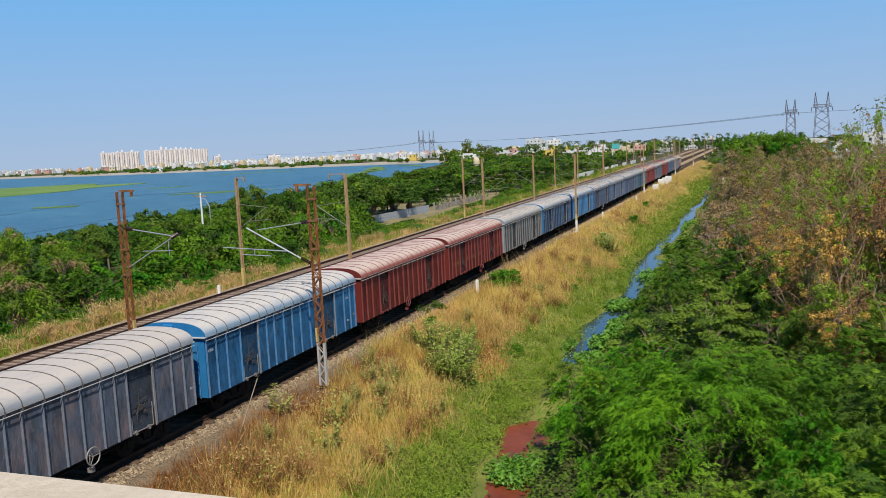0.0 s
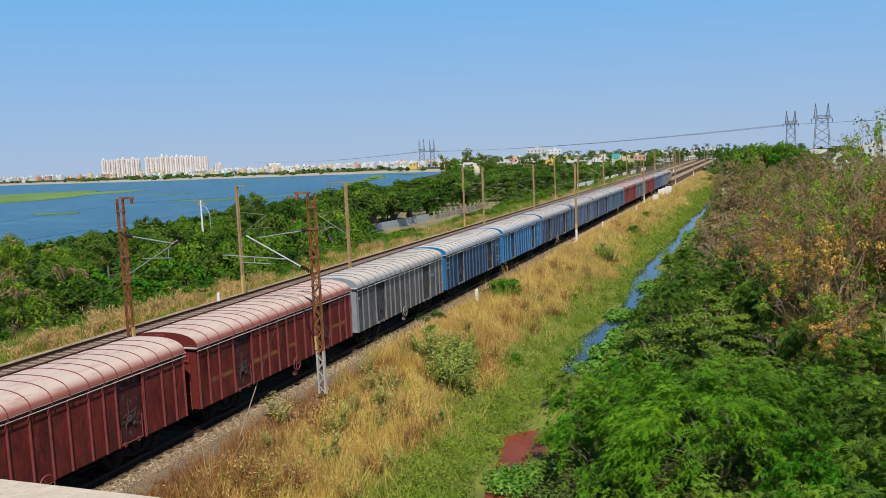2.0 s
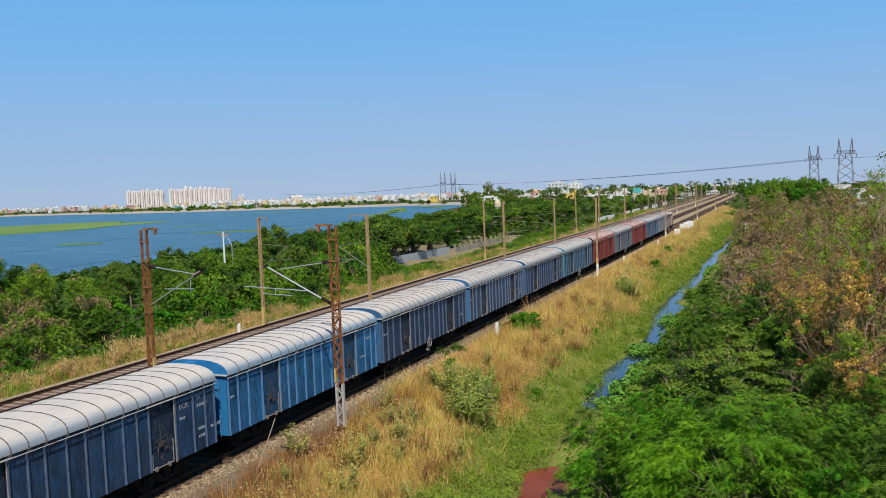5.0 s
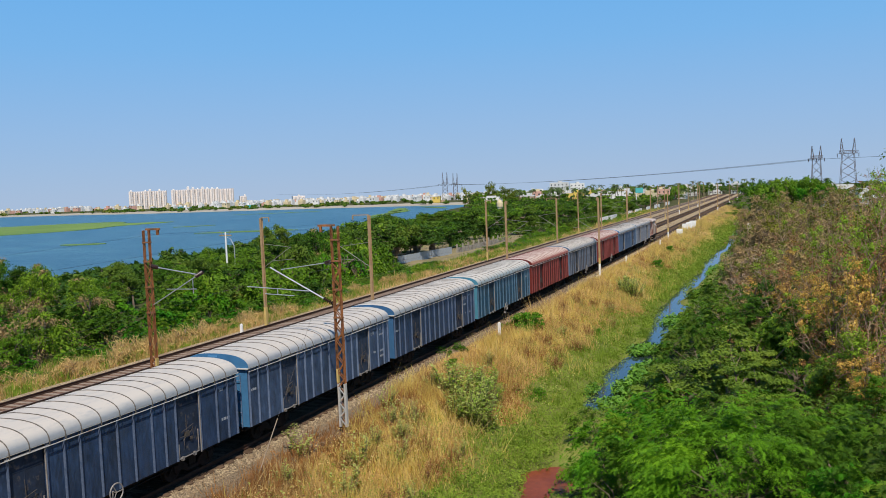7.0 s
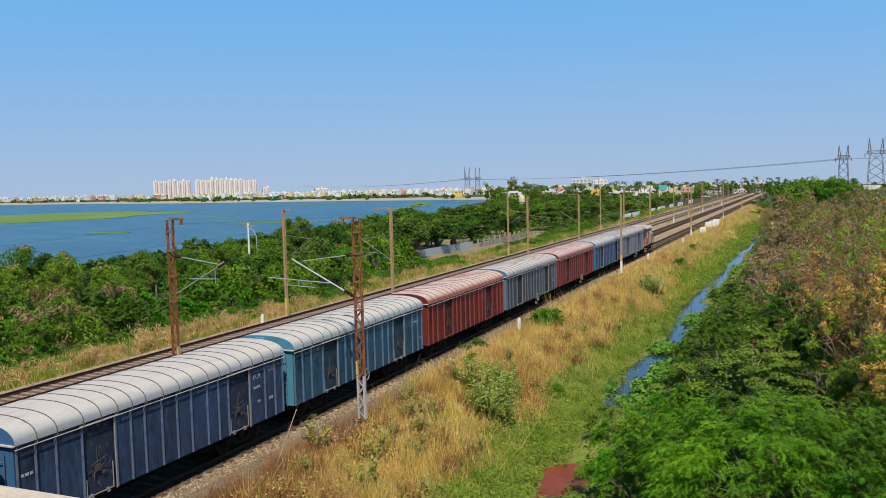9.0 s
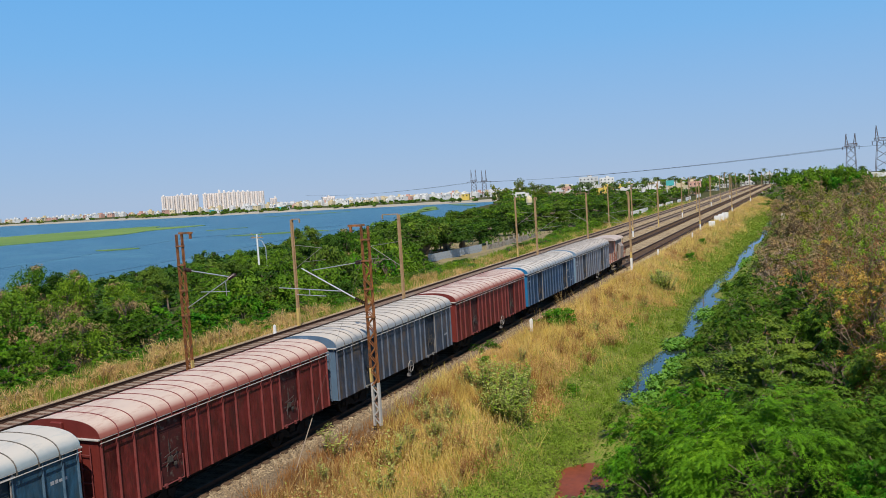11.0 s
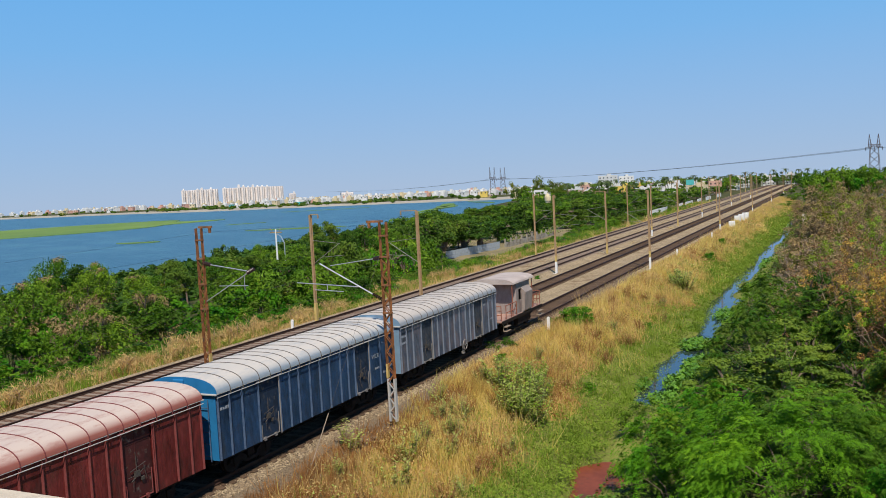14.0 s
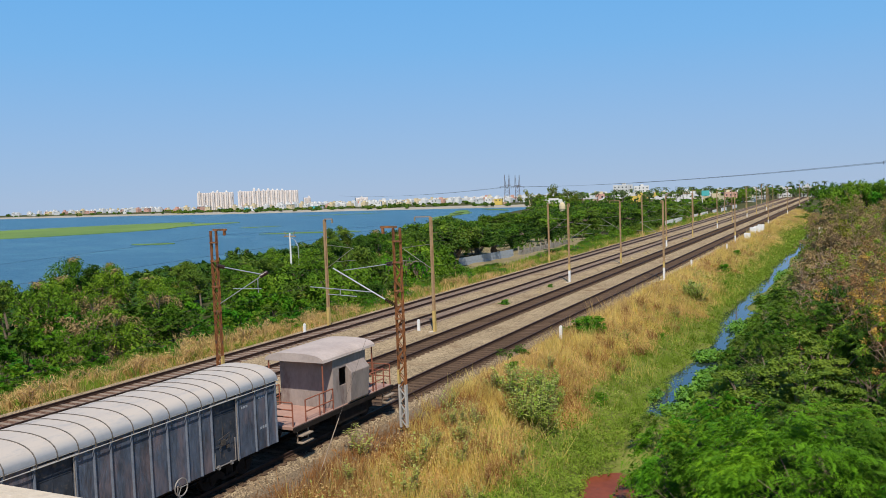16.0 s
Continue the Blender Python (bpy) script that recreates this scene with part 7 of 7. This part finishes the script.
        tagged(part("glazing", panes, M["window_far"], t), kind="stuff")
    # a small domed roof tank among the trees
    t = thing("water_tower", "small cream domed water tower among trees", "water tower", pose(-74, 230, -2.5))
    m = Mesh()
    m.tube((0, 0, 0), (0, 0, 7.05), .7, n=12)
    part("shaft", m, M["wall_cream"], t)
    m = Mesh().tube((0, 0, 7.0), (0, 0, 8.0), .9, n=16).tube((0, 0, 8.0), (0, 0, 8.5), .9, .72, n=16).tube((0, 0, 8.5), (0, 0, 8.85), .72, .3, n=16).tube((0, 0, 8.85), (0, 0, 9.2), .15, .08, n=8)
    part("tank", m, M["wall_cream"], t)
    # a turquoise hoarding on posts
    t = thing("billboard", "turquoise billboard on a steel post beside the line", "billboard", pose(-51, 330, -1.5))
    part("panel", Mesh().box(-1.4, 1.4, -.1, .1, 7.0, 8.9), M["wall_turquoise"], t)
    part("post", Mesh().tube((-1.2, .3, 0), (-1.2, .3, 9.0), .18, n=8), M["wall_white"], t)
    # trees and palms among the houses
    far = [tree_proto("town_tree", 71, 8.0, 9.0, "round dark green tree among the houses", "tree", "trees of the town", "leaf_dark", 12, 1.4, .95, 1, 2, trunk=.3, flat=.7, kids=(4, 5)),
           tree_proto("town_tree", 72, 8.0, 10.0, "broad green tree among the houses", "tree", "trees of the town", "leaf_scrub", 12, 1.4, .95, 1, 2, trunk=.3, flat=.7, kids=(4, 5))]
    spots = []
    for n, ya, yb, ha, hb in ((105, 285, 425, .5, .74), (98, 425, 640, .7, 1.05)):
        for _ in range(n):
            y = rnd.uniform(ya, yb)
            x = rnd.uniform(-.36 * y, -50)
            if lake_depth(np.array(x), np.array(y)) < -8:
                spots.append((x, y, rnd.choice((0, 1)), (rnd.uniform(.6, 1.05), rnd.uniform(ha, hb)), rnd.uniform(0, 360)))
    for k in range(24):
        spots.append((rnd.uniform(-19.5, -6), 275 + 11 * k + rnd.uniform(-4, 4), rnd.choice((0, 1)), (rnd.uniform(.3, .5), rnd.uniform(.12, .35)), rnd.uniform(0, 360)))
    for k in range(16):
        spots.append((-62 + 4.5 * k + rnd.uniform(-2, 2), rnd.uniform(543, 551), rnd.choice((0, 0, 1)), (rnd.uniform(.5, .8), rnd.uniform(.6, .92)), rnd.uniform(0, 360)))
    for _ in range(30):
        y = rnd.uniform(290, 540)
        spots.append((rnd.uniform(-8, .2 * y), y, rnd.choice((0, 1)), (rnd.uniform(.8, 1.2), rnd.uniform(.7, 1.1)), rnd.uniform(0, 360)))
    for y in range(280, 545, 7):
        spots.append((rnd.uniform(-60, -50), y + rnd.uniform(-3, 3), rnd.choice((0, 1)), (rnd.uniform(.35, .7), rnd.uniform(.28, .55)), rnd.uniform(0, 360)))
    # low woods between the far shore and its houses
    wood = np.random.default_rng(33)
    for name, leaf, n in (("shore_wood", "leaf_dark", 240), ("shore_wood", "leaf_olive", 40)):
        c, out = [], []
        for _ in range(n):
            k = int(wood.integers(0, len(shore) - 1))
            (ax, ay), (bx, by) = shore[k], shore[k + 1]
            s, off = wood.random(), 12 + 300 * wood.random() ** 1.6
            x, y = ax + s * (bx - ax), ay + s * (by - ay) + off
            w, h = wood.uniform(3.5, 7.5), wood.uniform(1.2, 3.4)
            p = wood.normal(size=(64, 3))
            p = p / np.linalg.norm(p, axis=1, keepdims=True) * wood.uniform(.5, 1, (64, 1)) * np.array([w / 2, w / 2, h / 2])
            c.append(p + np.array([x, y, float(ground_z(x, y)) + h * .5]))
            out.append(p)
        me = card_mesh(name, cards(wood, np.concatenate(c), 1.5, .8, 0, .4, np.concatenate(out)), M[leaf])
        tagged(new(name, me), "low dark green trees along the far lake shore", "trees", kind="stuff")
    for _ in range(26):
        spots.append((rnd.uniform(-70, 25), rnd.uniform(544, 640), rnd.choice((0, 1)), (rnd.uniform(.7, 1.1), rnd.uniform(.6, .95)), rnd.uniform(0, 360)))
    far.append(tree_proto("town_tree", 73, 12.0, 15.0, "large round olive green tree over the houses", "tree", "trees of the town", "leaf_olive", 44, .95, 1.5, 1, 3, trunk=.24, flat=.8, second="leaf_dark", second_share=.3))
    spots += [(-150, 452, 2, (1.1, 1.15), 0), (-128, 420, 2, (.95, .95), 80), (-170, 470, 2, (.8, .95), 40)]
    plant(far, spots)
    # palms
    rng = np.random.default_rng(9)
    palms = []
    for q in range(2):
        t = thing("palm", "tall coconut palm with a feathery crown", "palm", group="palms of the town")
        m = Mesh()
        p = Vector((0, 0, -.3))
        for k in range(6):
            n = p + Vector((.12 * k * (1 if q else -1) * .5, .05 * k, 1.75))
            m.tube(p, n, .2 - .015 * k, .185 - .015 * k, 6, False)
            p = n
        part("trunk", m, M["bark"], t)
        v = []
        for k in range(20):
            a, up = rng.uniform(0, 6.28), rng.uniform(-.2, .9)
            d = Vector((math.cos(a), math.sin(a), 0))
            side = Vector((-d.y, d.x, 0))
            prev, w0 = p.copy(), .12
            for j in range(1, 6):
                s = j / 5
                c = p + d * (2.9 * s) + Vector((0, 0, up * 2.6 * s - 2.0 * s * s))
                w1 = .32 * math.sin(math.pi * min(s * .85 + .1, 1))
                for sg in (-1, 1):
                    dz = Vector((0, 0, -.25))
                    v += [prev, c, c + side * sg * w1 + dz * w1, prev + side * sg * w0 + dz * w0]
                prev, w0 = c, w1
        part("crown", card_mesh("crown", np.array([tuple(x) for x in v]), M["palm_leaf"], 4), None, t)
        palms.append(t)
    spots = []
    for _ in range(80):
        y = rnd.uniform(400, 600)
        x = rnd.uniform(-.36 * y, -46)
        if lake_depth(np.array(x), np.array(y)) < -8:
            s = rnd.uniform(.62, .95)
            spots.append((x, y, rnd.choice((0, 1)), (s, s), rnd.uniform(0, 360)))
    for k in range(9):
        spots.append((-66 + 7 * k + rnd.uniform(-2, 2), rnd.uniform(543, 556), rnd.choice((0, 1)), (.85, rnd.uniform(.7, .95)), rnd.uniform(0, 360)))
    for _ in range(8):
        y = rnd.uniform(380, 520)
        spots.append((rnd.uniform(-12, 20), y, rnd.choice((0, 1)), (.9, .9), rnd.uniform(0, 360)))
    plant(palms, spots)


build_town()


# ---- what moves ----
def motions():
    times = [i * .5 for i in range(33)]
    for k, wagon in TRAIN:
        walk(wagon, [(t, pose(TRACKS[0], train_at(t) + k * PITCH + (.35 if k == 7 else .12), 0)) for t in times])
    turns = [i / 30 for i in range(481)]
    for ws, place, radius in WHEELS:
        walk(ws, [(t, pose(*place, math.degrees((train_at(t) - train_at(0)) / radius))) for t in turns])


motions()
